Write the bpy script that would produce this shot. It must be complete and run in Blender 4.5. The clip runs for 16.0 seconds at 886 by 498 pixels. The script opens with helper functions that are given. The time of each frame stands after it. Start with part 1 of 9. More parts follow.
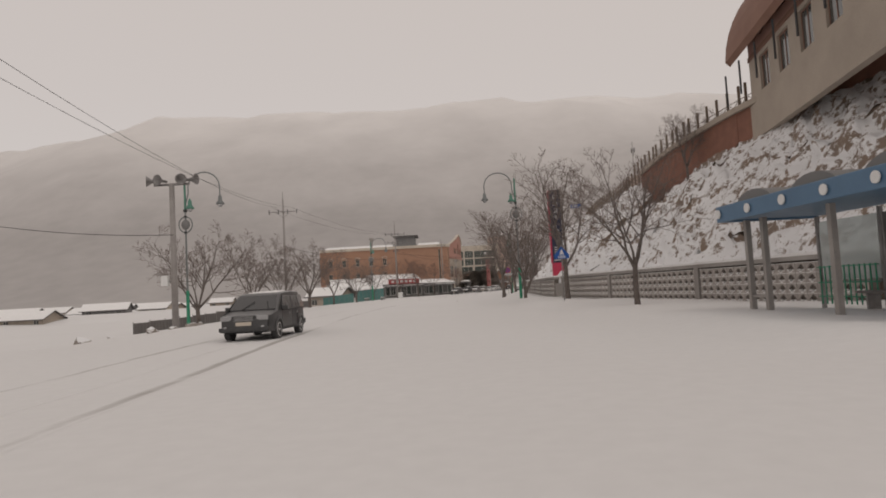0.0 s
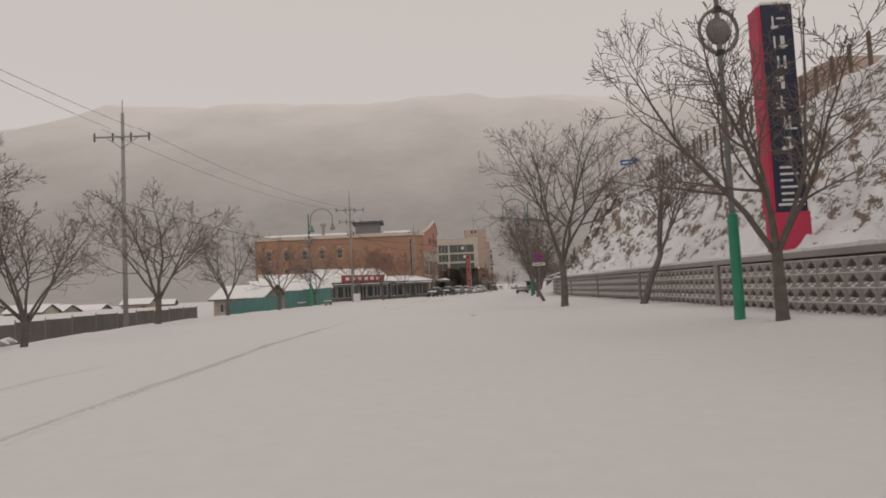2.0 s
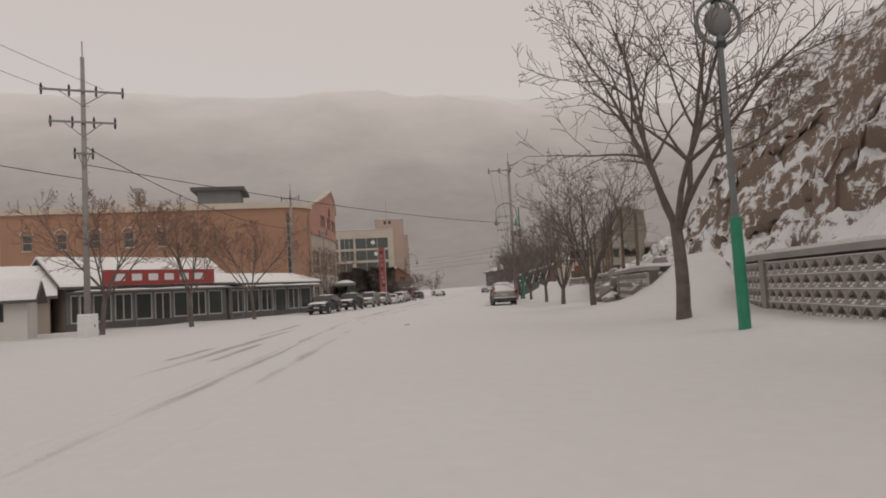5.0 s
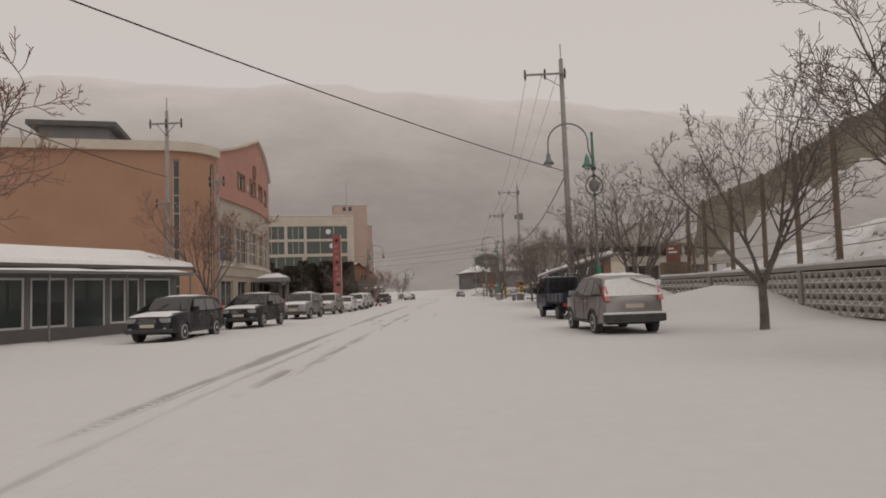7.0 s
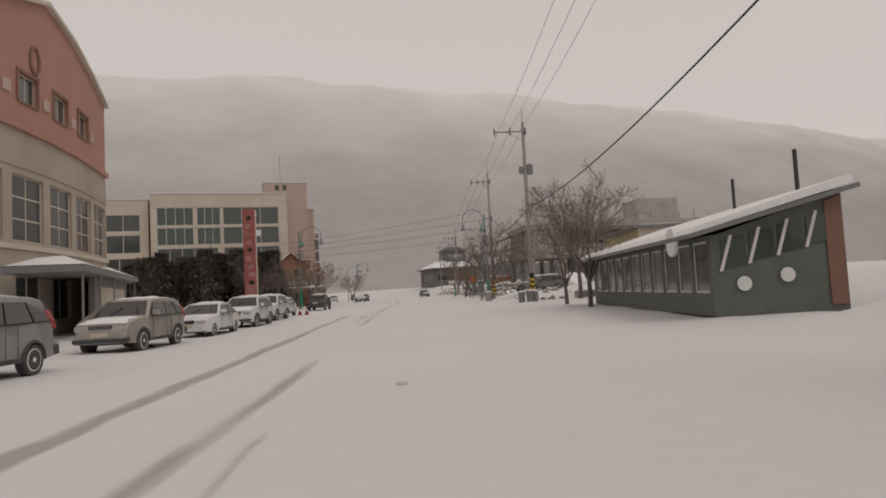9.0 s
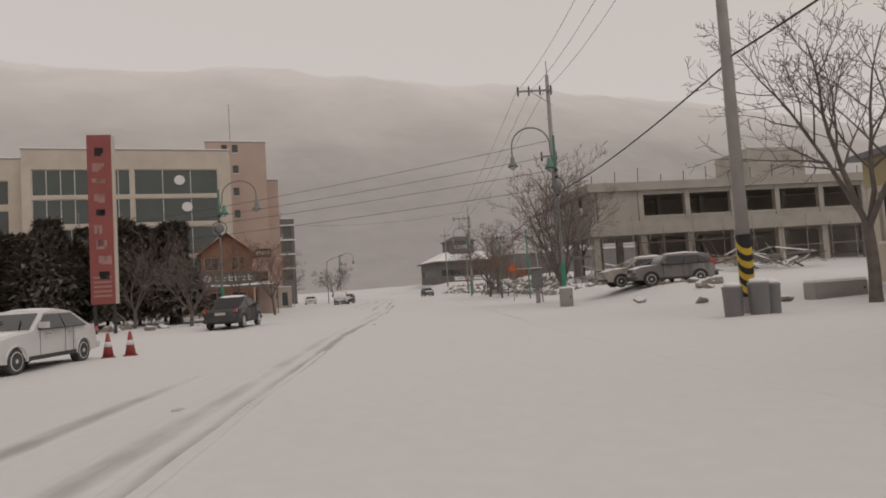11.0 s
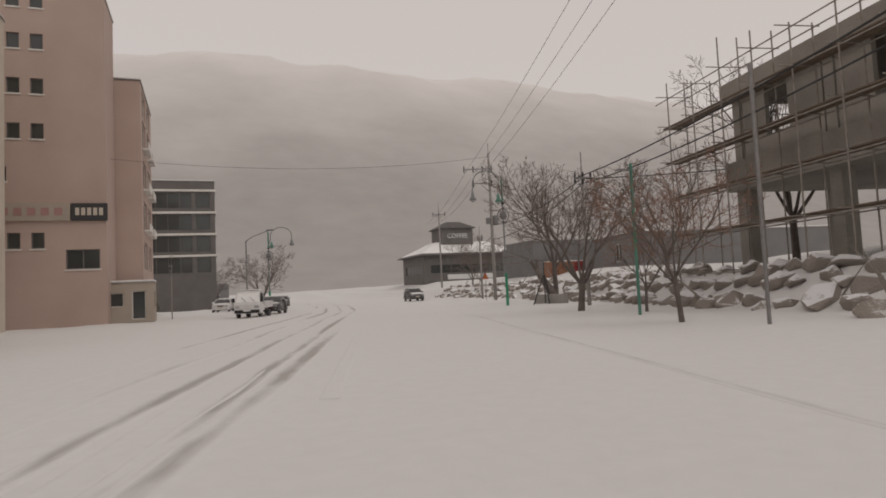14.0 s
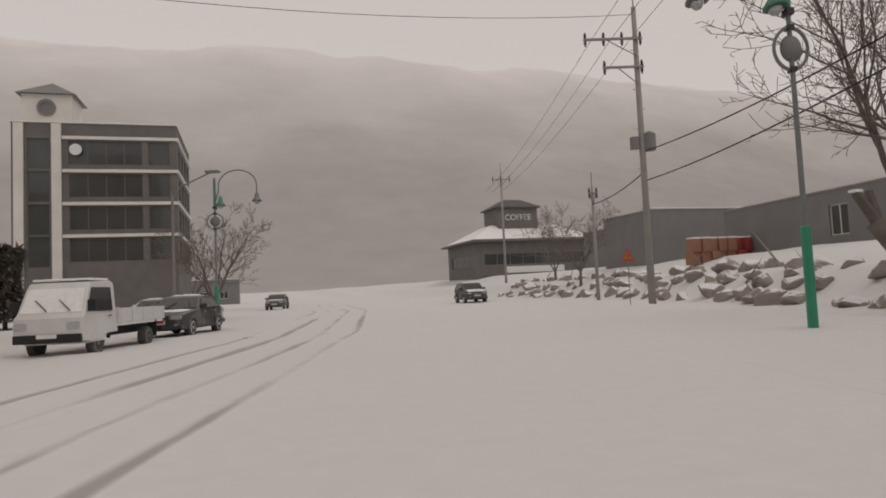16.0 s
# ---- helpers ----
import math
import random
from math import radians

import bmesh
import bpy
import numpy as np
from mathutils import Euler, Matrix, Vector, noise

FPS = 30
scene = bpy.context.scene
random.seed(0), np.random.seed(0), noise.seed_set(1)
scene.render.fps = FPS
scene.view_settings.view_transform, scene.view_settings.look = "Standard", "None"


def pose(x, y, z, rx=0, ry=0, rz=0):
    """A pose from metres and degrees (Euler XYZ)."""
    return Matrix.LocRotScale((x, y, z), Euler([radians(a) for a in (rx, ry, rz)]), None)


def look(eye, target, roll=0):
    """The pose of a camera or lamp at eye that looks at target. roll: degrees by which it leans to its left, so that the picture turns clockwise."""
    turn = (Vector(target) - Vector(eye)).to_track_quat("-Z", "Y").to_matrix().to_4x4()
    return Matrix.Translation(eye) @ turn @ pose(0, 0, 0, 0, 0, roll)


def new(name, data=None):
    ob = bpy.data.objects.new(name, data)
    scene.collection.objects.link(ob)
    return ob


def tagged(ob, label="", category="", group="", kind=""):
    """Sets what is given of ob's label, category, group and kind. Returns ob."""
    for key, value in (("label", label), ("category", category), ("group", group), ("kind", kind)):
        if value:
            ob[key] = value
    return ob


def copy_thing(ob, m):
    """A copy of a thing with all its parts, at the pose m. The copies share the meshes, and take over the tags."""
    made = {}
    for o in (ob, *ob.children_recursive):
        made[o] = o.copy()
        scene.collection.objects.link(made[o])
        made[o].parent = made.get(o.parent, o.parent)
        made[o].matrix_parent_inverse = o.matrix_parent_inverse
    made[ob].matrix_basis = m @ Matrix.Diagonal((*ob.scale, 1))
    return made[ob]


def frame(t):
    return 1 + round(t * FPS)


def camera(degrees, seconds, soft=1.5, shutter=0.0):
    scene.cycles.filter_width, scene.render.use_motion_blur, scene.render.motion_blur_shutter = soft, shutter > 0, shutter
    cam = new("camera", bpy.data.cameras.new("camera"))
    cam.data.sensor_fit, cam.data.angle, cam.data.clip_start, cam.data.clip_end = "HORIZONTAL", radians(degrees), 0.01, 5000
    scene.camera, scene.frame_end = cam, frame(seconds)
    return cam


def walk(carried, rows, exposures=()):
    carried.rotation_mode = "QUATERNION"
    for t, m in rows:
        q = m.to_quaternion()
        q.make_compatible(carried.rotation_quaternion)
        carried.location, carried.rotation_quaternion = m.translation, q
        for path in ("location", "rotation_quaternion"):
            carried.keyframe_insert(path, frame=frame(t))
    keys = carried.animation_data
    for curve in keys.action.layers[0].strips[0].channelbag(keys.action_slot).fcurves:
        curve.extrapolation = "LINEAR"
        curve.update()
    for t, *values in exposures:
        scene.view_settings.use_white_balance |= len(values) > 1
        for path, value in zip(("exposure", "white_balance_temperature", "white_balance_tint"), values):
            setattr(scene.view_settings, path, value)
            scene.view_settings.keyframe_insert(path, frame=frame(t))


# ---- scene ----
cam = camera(69.2, 16.0, soft=1.8)
PATH = [
    (0, pose(-0.000, -0.000, 1.373, 93.592, 3.171, -0.000)),
    (0.5, pose(-0.614, 10.559, 1.376, 93.531, 3.049, -0.200)),
    (1, pose(-1.012, 20.576, 1.358, 93.381, 3.099, -0.911)),
    (1.5, pose(-1.309, 30.539, 1.339, 93.597, 3.015, -1.897)),
    (2, pose(-1.470, 39.940, 1.329, 93.547, 2.740, -3.105)),
    (2.5, pose(-1.379, 49.077, 1.355, 93.593, 2.238, -4.382)),
    (3, pose(-1.046, 58.029, 1.357, 93.865, 2.859, -5.628)),
    (3.5, pose(-0.423, 67.263, 1.332, 93.702, 3.252, -7.205)),
    (4, pose(0.375, 76.700, 1.325, 93.715, 3.083, -8.750)),
    (4.5, pose(1.296, 85.850, 1.319, 93.510, 2.736, -10.167)),
    (5, pose(2.403, 94.835, 1.338, 93.774, 3.327, -11.327)),
    (5.2, pose(2.849, 98.115, 1.349, 93.795, 3.587, -11.663)),
    (7.3, pose(7.815, 130.546, 1.355, 93.855, 2.259, -15.075)),
    (7.5, pose(8.501, 133.511, 1.358, 93.756, 2.804, -15.478)),
    (8, pose(10.402, 140.910, 1.367, 93.872, 2.724, -16.570)),
    (8.5, pose(12.248, 148.131, 1.369, 93.848, 2.630, -17.638)),
    (8.7, pose(12.958, 151.061, 1.370, 93.764, 2.798, -18.157)),
    (10.8, pose(21.903, 184.045, 1.362, 93.436, 3.653, -18.431)),
    (11, pose(22.646, 186.933, 1.361, 93.487, 3.663, -18.487)),
    (11.5, pose(24.472, 193.775, 1.346, 93.139, 3.064, -18.344)),
    (12, pose(26.333, 200.709, 1.332, 93.853, 3.401, -18.448)),
    (12.5, pose(28.286, 207.921, 1.337, 93.676, 2.488, -19.281)),
    (13, pose(30.310, 214.577, 1.352, 93.941, 2.342, -19.940)),
    (13.5, pose(32.341, 221.274, 1.384, 93.570, 2.613, -20.365)),
    (14, pose(34.366, 228.057, 1.377, 93.541, 2.715, -20.314)),
    (14.5, pose(36.351, 234.898, 1.360, 93.569, 3.192, -19.529)),
    (15, pose(38.291, 241.930, 1.349, 93.440, 2.857, -18.640)),
    (15.5, pose(40.214, 249.166, 1.303, 93.369, 2.811, -17.665)),
    (16, pose(41.946, 256.314, 1.249, 93.510, 2.663, -16.749)),
]
walk(cam, PATH)

# ---- helpers of this scene ----
def part(name, bm, mat, parent, label="", smooth=False):
    """Link a bmesh as one mesh object under a thing or a part."""
    me = bpy.data.meshes.new(name)
    if smooth:
        for f in bm.faces:
            f.smooth = True
    bmesh.ops.recalc_face_normals(bm, faces=bm.faces)
    bm.to_mesh(me)
    bm.free()
    me.materials.append(mat)
    ob = new(name, me)
    ob.parent = parent
    if label:
        ob["label"] = label
    return ob


def thing(name, x, y, rz, label, category, group="", z=None, kind=""):
    ob = new(name)
    ob.empty_display_size = 0.3
    ob.matrix_basis = pose(x, y, hz(x, y) if z is None else z, 0, 0, rz)
    return tagged(ob, label, category, group, kind)


def solid(name, bm, mat, label, category, group="", kind="", smooth=False):
    """A thing of one mesh, in world coordinates."""
    ob = part(name, bm, mat, None, "", smooth)
    return tagged(ob, label, category, group, kind)


def B():
    return bmesh.new()


def box(bm, x0, x1, y0, y1, z0, z1, m=None):
    vs = [bm.verts.new(Vector(c) if m is None else m @ Vector(c)) for c in
          ((x0, y0, z0), (x1, y0, z0), (x1, y1, z0), (x0, y1, z0), (x0, y0, z1), (x1, y0, z1), (x1, y1, z1), (x0, y1, z1))]
    for f in ((0, 3, 2, 1), (4, 5, 6, 7), (0, 1, 5, 4), (1, 2, 6, 5), (2, 3, 7, 6), (3, 0, 4, 7)):
        bm.faces.new([vs[i] for i in f])
    return bm


def bevel(bm, w, seg=2):
    bmesh.ops.bevel(bm, geom=bm.edges[:], offset=w, segments=seg, affect="EDGES", profile=0.6)
    return bm


def ring_at(bm, c, u, v, r, n):
    return [bm.verts.new(c + u * (r * math.cos(2 * math.pi * i / n)) + v * (r * math.sin(2 * math.pi * i / n))) for i in range(n)]


def axes(d):
    d = d.normalized()
    a = Vector((0, 0, 1)) if abs(d.z) < 0.9 else Vector((1, 0, 0))
    u = d.cross(a).normalized()
    return u, d.cross(u).normalized()


def tube(bm, pts, radii, n=8, caps=True, closed=False):
    """A round bar along points."""
    pts = [Vector(p) for p in pts]
    if not isinstance(radii, (list, tuple)):
        radii = [radii] * len(pts)
    rings = []
    for i, p in enumerate(pts):
        if closed:
            d = pts[(i + 1) % len(pts)] - pts[i - 1]
        else:
            d = pts[min(i + 1, len(pts) - 1)] - pts[max(i - 1, 0)]
        u, v = axes(d)
        if rings and (u.dot(lastu) < 0):
            u, v = -u, -v
        if rings:
            u = (lastu - d.normalized() * lastu.dot(d.normalized())).normalized()
            v = d.normalized().cross(u)
        lastu = u
        rings.append(ring_at(bm, p, u, v, radii[i], n))
    pairs = list(zip(rings, rings[1:])) + ([(rings[-1], rings[0])] if closed else [])
    for a, b in pairs:
        for i in range(n):
            bm.faces.new((a[i], a[(i + 1) % n], b[(i + 1) % n], b[i]))
    if caps and not closed:
        bm.faces.new(rings[0])
        bm.faces.new(rings[-1])
    return bm


def lathe(bm, profile, n=16, m=None):
    """A turned shape: (radius, z) pairs round the z axis."""
    rings = []
    for r, z in profile:
        rings.append([bm.verts.new((m or Matrix()) @ Vector((r * math.cos(2 * math.pi * i / n), r * math.sin(2 * math.pi * i / n), z))) for i in range(n)])
    for a, b in zip(rings, rings[1:]):
        for i in range(n):
            bm.faces.new((a[i], a[(i + 1) % n], b[(i + 1) % n], b[i]))
    bm.faces.new(rings[0])
    bm.faces.new(rings[-1])
    return bm


def prism(bm, outline, x0, x1, m=None):
    """An outline of (y, z) pairs pulled along x."""
    a = [bm.verts.new((m or Matrix()) @ Vector((x0, y, z))) for y, z in outline]
    b = [bm.verts.new((m or Matrix()) @ Vector((x1, y, z))) for y, z in outline]
    n = len(a)
    for i in range(n):
        bm.faces.new((a[i], a[(i + 1) % n], b[(i + 1) % n], b[i]))
    bm.faces.new(a)
    bm.faces.new(b)
    return bm


def sstep(x, a, b):
    t = np.clip((np.asarray(x, float) - a) / (b - a), 0, 1)
    return t * t * (3 - 2 * t)


# line of the driven lane, prolonged at both ends
LANE = np.array([(3, -60), (0, -2), (-1.0, 20.6), (-1.47, 40), (-1.05, 58), (0.4, 76.7), (2.4, 94.8), (4.7, 110.5), (7.8, 130.5), (10.4, 141),
                 (12.96, 151), (18.5, 171.5), (22.65, 187), (28.3, 208), (34.4, 228), (41.95, 256.3), (47.5, 276), (52, 300), (54, 330), (52, 370), (44, 430)], float)


def lane(x, y):
    """Distance along the lane and offset to its right."""
    x, y = np.asarray(x, float), np.asarray(y, float)
    best = np.full(x.shape, 1e9)
    s_out, d_out = np.zeros(x.shape), np.zeros(x.shape)
    run = 0.0
    for a, b in zip(LANE, LANE[1:]):
        e = b - a
        ln = np.hypot(*e)
        e = e / ln
        t = np.clip((x - a[0]) * e[0] + (y - a[1]) * e[1], 0, ln)
        dx, dy = x - a[0] - t * e[0], y - a[1] - t * e[1]
        dist = np.hypot(dx, dy)
        hit = dist < best
        best = np.where(hit, dist, best)
        s_out = np.where(hit, run + t, s_out)
        d_out = np.where(hit, np.where(dx * e[1] - dy * e[0] > 0, dist, -dist), d_out)
        run += ln
    return s_out, d_out


def on_lane(s, d):
    """The place at distance s along the lane, d metres to its right."""
    run = 0.0
    for a, b in zip(LANE, LANE[1:]):
        e = b - a
        ln = float(np.hypot(*e))
        if s <= run + ln or b is LANE[-1]:
            e = e / ln
            p = a + e * (s - run)
            return float(p[0] + e[1] * d), float(p[1] - e[0] * d)
        run += ln
    p = LANE[-1]
    return float(p[0] + d), float(p[1])


def heights(x, y):
    """Height of the snow-covered ground."""
    x, y = np.asarray(x, float), np.asarray(y, float)
    s, d = lane(x, y)
    z = 0.26 * sstep(d, 6.2, 8.2) * (1 - sstep(y, 118, 135))
    z = z + 0.12 * sstep(d, 7.0, 9.5) * sstep(y, 118, 135)
    z = z + 0.75 * sstep(d, 13, 22) * sstep(y, 196, 210) * (1 - sstep(y, 255, 275))
    z = z + 0.75 * (sstep(d, 10, 13.6) - sstep(d, 13, 22)) * sstep(y, 205, 212) * (1 - sstep(y, 228, 238))
    z = z + 1.3 * sstep(d, 17, 26) * sstep(y, 225, 240) + 1.0 * sstep(d, 18, 22) * sstep(y, 270, 284)
    z = z + 1.35 * sstep(d, 12.3, 15.2) * (1 - 0.7 * sstep(d, 15.6, 18.5)) * sstep(y, 237, 243)
    z = z + 0.8 * np.exp(-(((x - 17.8) / 2.8) ** 2 + ((y - 118.0) / 4.2) ** 2))
    z = z + 1.35 * np.exp(-(((x - 17.2) / 1.5) ** 2 + ((y - 117.6) / 2.3) ** 2))
    z = z + 1.1 * np.exp(-(((x - 26.5) / 3.0) ** 2 + ((y - 151) / 5.0) ** 2))
    z = z + 1.4 * sstep(d, 14, 24) * sstep(y, 158, 166) * (1 - sstep(y, 178, 192))
    z = z + 0.05 * sstep(-d, 11.0, 12.5)
    z = z - 1.5 * sstep(-d, 18, 27) * (1 - sstep(y, 118, 132))
    z = z + 1.6 * np.exp(-(((x - 28.3) / 2.2) ** 2 + ((y - 162.0) / 4.0) ** 2))
    z = z - 0.45 * sstep(-d, 13.0, 16.5) * (1 - sstep(y, 58, 85))
    far = sstep(np.abs(d), 6.0, 10.0)
    z = z + (0.006 + 0.045 * far) * (np.sin(x * 0.9 + y * 0.37) * np.sin(y * 0.53 - x * 0.21) + 0.5 * np.sin(x * 2.3 - y * 1.1) * np.sin(y * 1.9 + x * 0.8))
    return z


def hz(x, y):
    return float(heights(np.array([x]), np.array([y]))[0])


def mesh_of(name, verts, faces, mat, parent=None, smooth=False, label=""):
    me = bpy.data.meshes.new(name)
    me.from_pydata([tuple(map(float, v)) for v in verts], [], [tuple(map(int, f)) for f in faces])
    me.materials.append(mat)
    if smooth:
        me.polygons.foreach_set("use_smooth", [True] * len(me.polygons))
    me.update()
    ob = new(name, me)
    ob.parent = parent
    if label:
        ob["label"] = label
    return ob


def grid_mesh(name, X, Y, Z, mat, smooth=True):
    r, c = X.shape
    idx = np.arange(r * c).reshape(r, c)
    f = np.stack([idx[:-1, :-1], idx[:-1, 1:], idx[1:, 1:], idx[1:, :-1]], -1).reshape(-1, 4)
    return mesh_of(name, np.stack([X, Y, Z], -1).reshape(-1, 3), f, mat, None, smooth)


# ---- world and light: a closed overcast sky ----
world = bpy.data.worlds.new("overcast_sky")
scene.world = world
world.use_nodes = True
wn, wl = world.node_tree.nodes, world.node_tree.links
wn.clear()
sky = wn.new("ShaderNodeTexSky")
sky.sky_type = "NISHITA"
sky.sun_disc = False
sky.sun_elevation, sky.sun_rotation = radians(42), radians(150)
bg_sky = wn.new("ShaderNodeBackground")
bg_sky.inputs["Strength"].default_value = 0.012
wl.new(sky.outputs[0], bg_sky.inputs["Color"])
bg_cloud = wn.new("ShaderNodeBackground")
bg_cloud.inputs["Color"].default_value = (1.0, 0.885, 0.805, 1)
bg_cloud.inputs["Strength"].default_value = 0.565
both = wn.new("ShaderNodeAddShader")
wout = wn.new("ShaderNodeOutputWorld")
wl.new(bg_sky.outputs[0], both.inputs[0])
wl.new(bg_cloud.outputs[0], both.inputs[1])
wl.new(both.outputs[0], wout.inputs["Surface"])
sun = new("sun", bpy.data.lights.new("sun", "SUN"))
sun.data.energy, sun.data.angle, sun.data.color = 0.4, radians(30), (1.0, 0.95, 0.88)
sun.matrix_basis = look((0, 0, 60), (-20, 35, 0))


# ---- materials ----
def material(name, colour, rough=0.8, metal=0.0, second=None, scale=6.0, amount=0.5, bump=0.2, bscale=30.0, detail=6.0, coat=0.0, spread=0.0, grain=0.0):
    """Base colour varied at two scales, with fine relief."""
    m = bpy.data.materials.new(name)
    m.use_nodes = True
    n, l = m.node_tree.nodes, m.node_tree.links
    p = n["Principled BSDF"]
    tc = n.new("ShaderNodeTexCoord")
    second = second or tuple(c * 0.75 for c in colour)
    big, small = n.new("ShaderNodeTexNoise"), n.new("ShaderNodeTexNoise")
    big.inputs["Scale"].default_value, big.inputs["Detail"].default_value = scale, detail
    small.inputs["Scale"].default_value, small.inputs["Detail"].default_value = bscale, 8
    ramp = n.new("ShaderNodeMapRange")
    ramp.inputs["From Min"].default_value, ramp.inputs["From Max"].default_value = 0.5 - amount / 2, 0.5 + amount / 2
    mix = n.new("ShaderNodeMix")
    mix.data_type = "RGBA"
    mix.inputs["A"].default_value, mix.inputs["B"].default_value = (*colour, 1), (*second, 1)
    l.new(tc.outputs["Object"], big.inputs["Vector"])
    l.new(tc.outputs["Object"], small.inputs["Vector"])
    l.new(big.outputs["Fac"], ramp.inputs["Value"])
    l.new(ramp.outputs["Result"], mix.inputs["Factor"])
    hsv = n.new("ShaderNodeHueSaturation")
    l.new(mix.outputs["Result"], hsv.inputs["Color"])
    val = n.new("ShaderNodeMath")
    val.operation = "MULTIPLY_ADD"
    val.inputs[1].default_value, val.inputs[2].default_value = 0.3 + grain, 0.85 - grain / 2
    l.new(small.outputs["Fac"], val.inputs[0])
    src = val
    if spread:
        oi, add = n.new("ShaderNodeObjectInfo"), n.new("ShaderNodeMath")
        add.operation = "MULTIPLY_ADD"
        add.inputs[1].default_value = spread
        l.new(oi.outputs["Random"], add.inputs[0])
        l.new(val.outputs[0], add.inputs[2])
        src = add
    l.new(src.outputs[0], hsv.inputs["Value"])
    l.new(hsv.outputs["Color"], p.inputs["Base Color"])
    p.inputs["Metallic"].default_value, p.inputs["Coat Weight"].default_value = metal, coat
    rr = n.new("ShaderNodeMapRange")
    rr.inputs["To Min"].default_value, rr.inputs["To Max"].default_value = max(rough - 0.12, 0.03), min(rough + 0.12, 1)
    l.new(small.outputs["Fac"], rr.inputs["Value"])
    l.new(rr.outputs["Result"], p.inputs["Roughness"])
    if bump:
        bn = n.new("ShaderNodeBump")
        bn.inputs["Strength"].default_value, bn.inputs["Distance"].default_value = bump, 0.03
        l.new(small.outputs["Fac"], bn.inputs["Height"])
        l.new(bn.outputs["Normal"], p.inputs["Normal"])
    return m


def snowed(name, rock, rock2, scale, lean=0.62, snow=(0.80, 0.80, 0.81), soft=0.22, ragged=0.9):
    """Rock or soil with snow lying where the surface is flat enough."""
    m = bpy.data.materials.new(name)
    m.use_nodes = True
    n, l = m.node_tree.nodes, m.node_tree.links
    p = n["Principled BSDF"]
    p.inputs["Roughness"].default_value = 0.9
    tc, geo, sep = n.new("ShaderNodeTexCoord"), n.new("ShaderNodeNewGeometry"), n.new("ShaderNodeSeparateXYZ")
    a, b, c = n.new("ShaderNodeTexNoise"), n.new("ShaderNodeTexNoise"), n.new("ShaderNodeTexNoise")
    for t, sc, de in ((a, scale, 6), (b, scale * 6, 8), (c, scale * 0.35, 4)):
        t.inputs["Scale"].default_value, t.inputs["Detail"].default_value = sc, de
        l.new(tc.outputs["Object"], t.inputs["Vector"])
    mixr = n.new("ShaderNodeMix")
    mixr.data_type = "RGBA"
    mixr.inputs["A"].default_value, mixr.inputs["B"].default_value = (*rock, 1), (*rock2, 1)
    l.new(c.outputs["Fac"], mixr.inputs["Factor"])
    l.new(geo.outputs["Normal"], sep.inputs[0])
    add = n.new("ShaderNodeMath")
    add.operation = "MULTIPLY_ADD"
    add.inputs[1].default_value = ragged
    l.new(a.outputs["Fac"], add.inputs[0])
    l.new(sep.outputs["Z"], add.inputs[2])
    add2 = n.new("ShaderNodeMath")
    add2.operation = "MULTIPLY_ADD"
    add2.inputs[1].default_value = ragged * 0.5
    l.new(b.outputs["Fac"], add2.inputs[0])
    l.new(add.outputs[0], add2.inputs[2])
    mr = n.new("ShaderNodeMapRange")
    lo = lean + ragged * 0.75
    mr.inputs["From Min"].default_value, mr.inputs["From Max"].default_value = lo - soft / 2, lo + soft / 2
    l.new(add2.outputs[0], mr.inputs["Value"])
    mix = n.new("ShaderNodeMix")
    mix.data_type = "RGBA"
    mix.inputs["B"].default_value = (*snow, 1)
    l.new(mixr.outputs["Result"], mix.inputs["A"])
    l.new(mr.outputs["Result"], mix.inputs["Factor"])
    l.new(mix.outputs["Result"], p.inputs["Base Color"])
    bn = n.new("ShaderNodeBump")
    bn.inputs["Strength"].default_value, bn.inputs["Distance"].default_value = 0.5, 0.12
    l.new(b.outputs["Fac"], bn.inputs["Height"])
    l.new(bn.outputs["Normal"], p.inputs["Normal"])
    return m


def glass(name, tint, rough=0.05):
    m = bpy.data.materials.new(name)
    m.use_nodes = True
    p = m.node_tree.nodes["Principled BSDF"]
    p.inputs["Base Color"].default_value = (*tint, 1)
    p.inputs["Roughness"].default_value = rough
    p.inputs["Transmission Weight"].default_value = 0.6
    p.inputs["IOR"].default_value = 1.45
    return m


SNOW = material("fresh_snow", (0.70, 0.695, 0.69), 0.85, second=(0.66, 0.65, 0.645), scale=0.12, amount=0.9, bump=0.07, bscale=3.5, grain=-0.18)
SNOW_CAP = material("settled_snow", (0.84, 0.835, 0.83), 0.85, second=(0.79, 0.785, 0.78), scale=1.5, bump=0.4, bscale=9)
SLUSH = material("driven_slush", (0.64, 0.63, 0.62), 0.75, second=(0.40, 0.385, 0.37), scale=3.2, amount=0.5, bump=0.6, bscale=5)
BARK = material("cherry_bark", (0.105, 0.085, 0.075), 0.9, second=(0.19, 0.165, 0.15), scale=3, bump=0.6, bscale=40)
TWIG = material("frosted_twig", (0.125, 0.095, 0.082), 0.9, second=(0.22, 0.18, 0.16), scale=1.2, bump=0, bscale=30)
TWIG_RED = material("reddish_twig", (0.20, 0.115, 0.085), 0.9, second=(0.28, 0.18, 0.14), scale=1.2, bump=0, bscale=30)
ROCK = snowed("snowy_rock", (0.29, 0.205, 0.145), (0.165, 0.14, 0.125), 2.9, lean=0.56, soft=0.14, ragged=1.5)
BOULDER = snowed("snowy_boulder", (0.36, 0.32, 0.285), (0.22, 0.195, 0.175), 1.4, lean=0.70, ragged=0.4, soft=0.12)


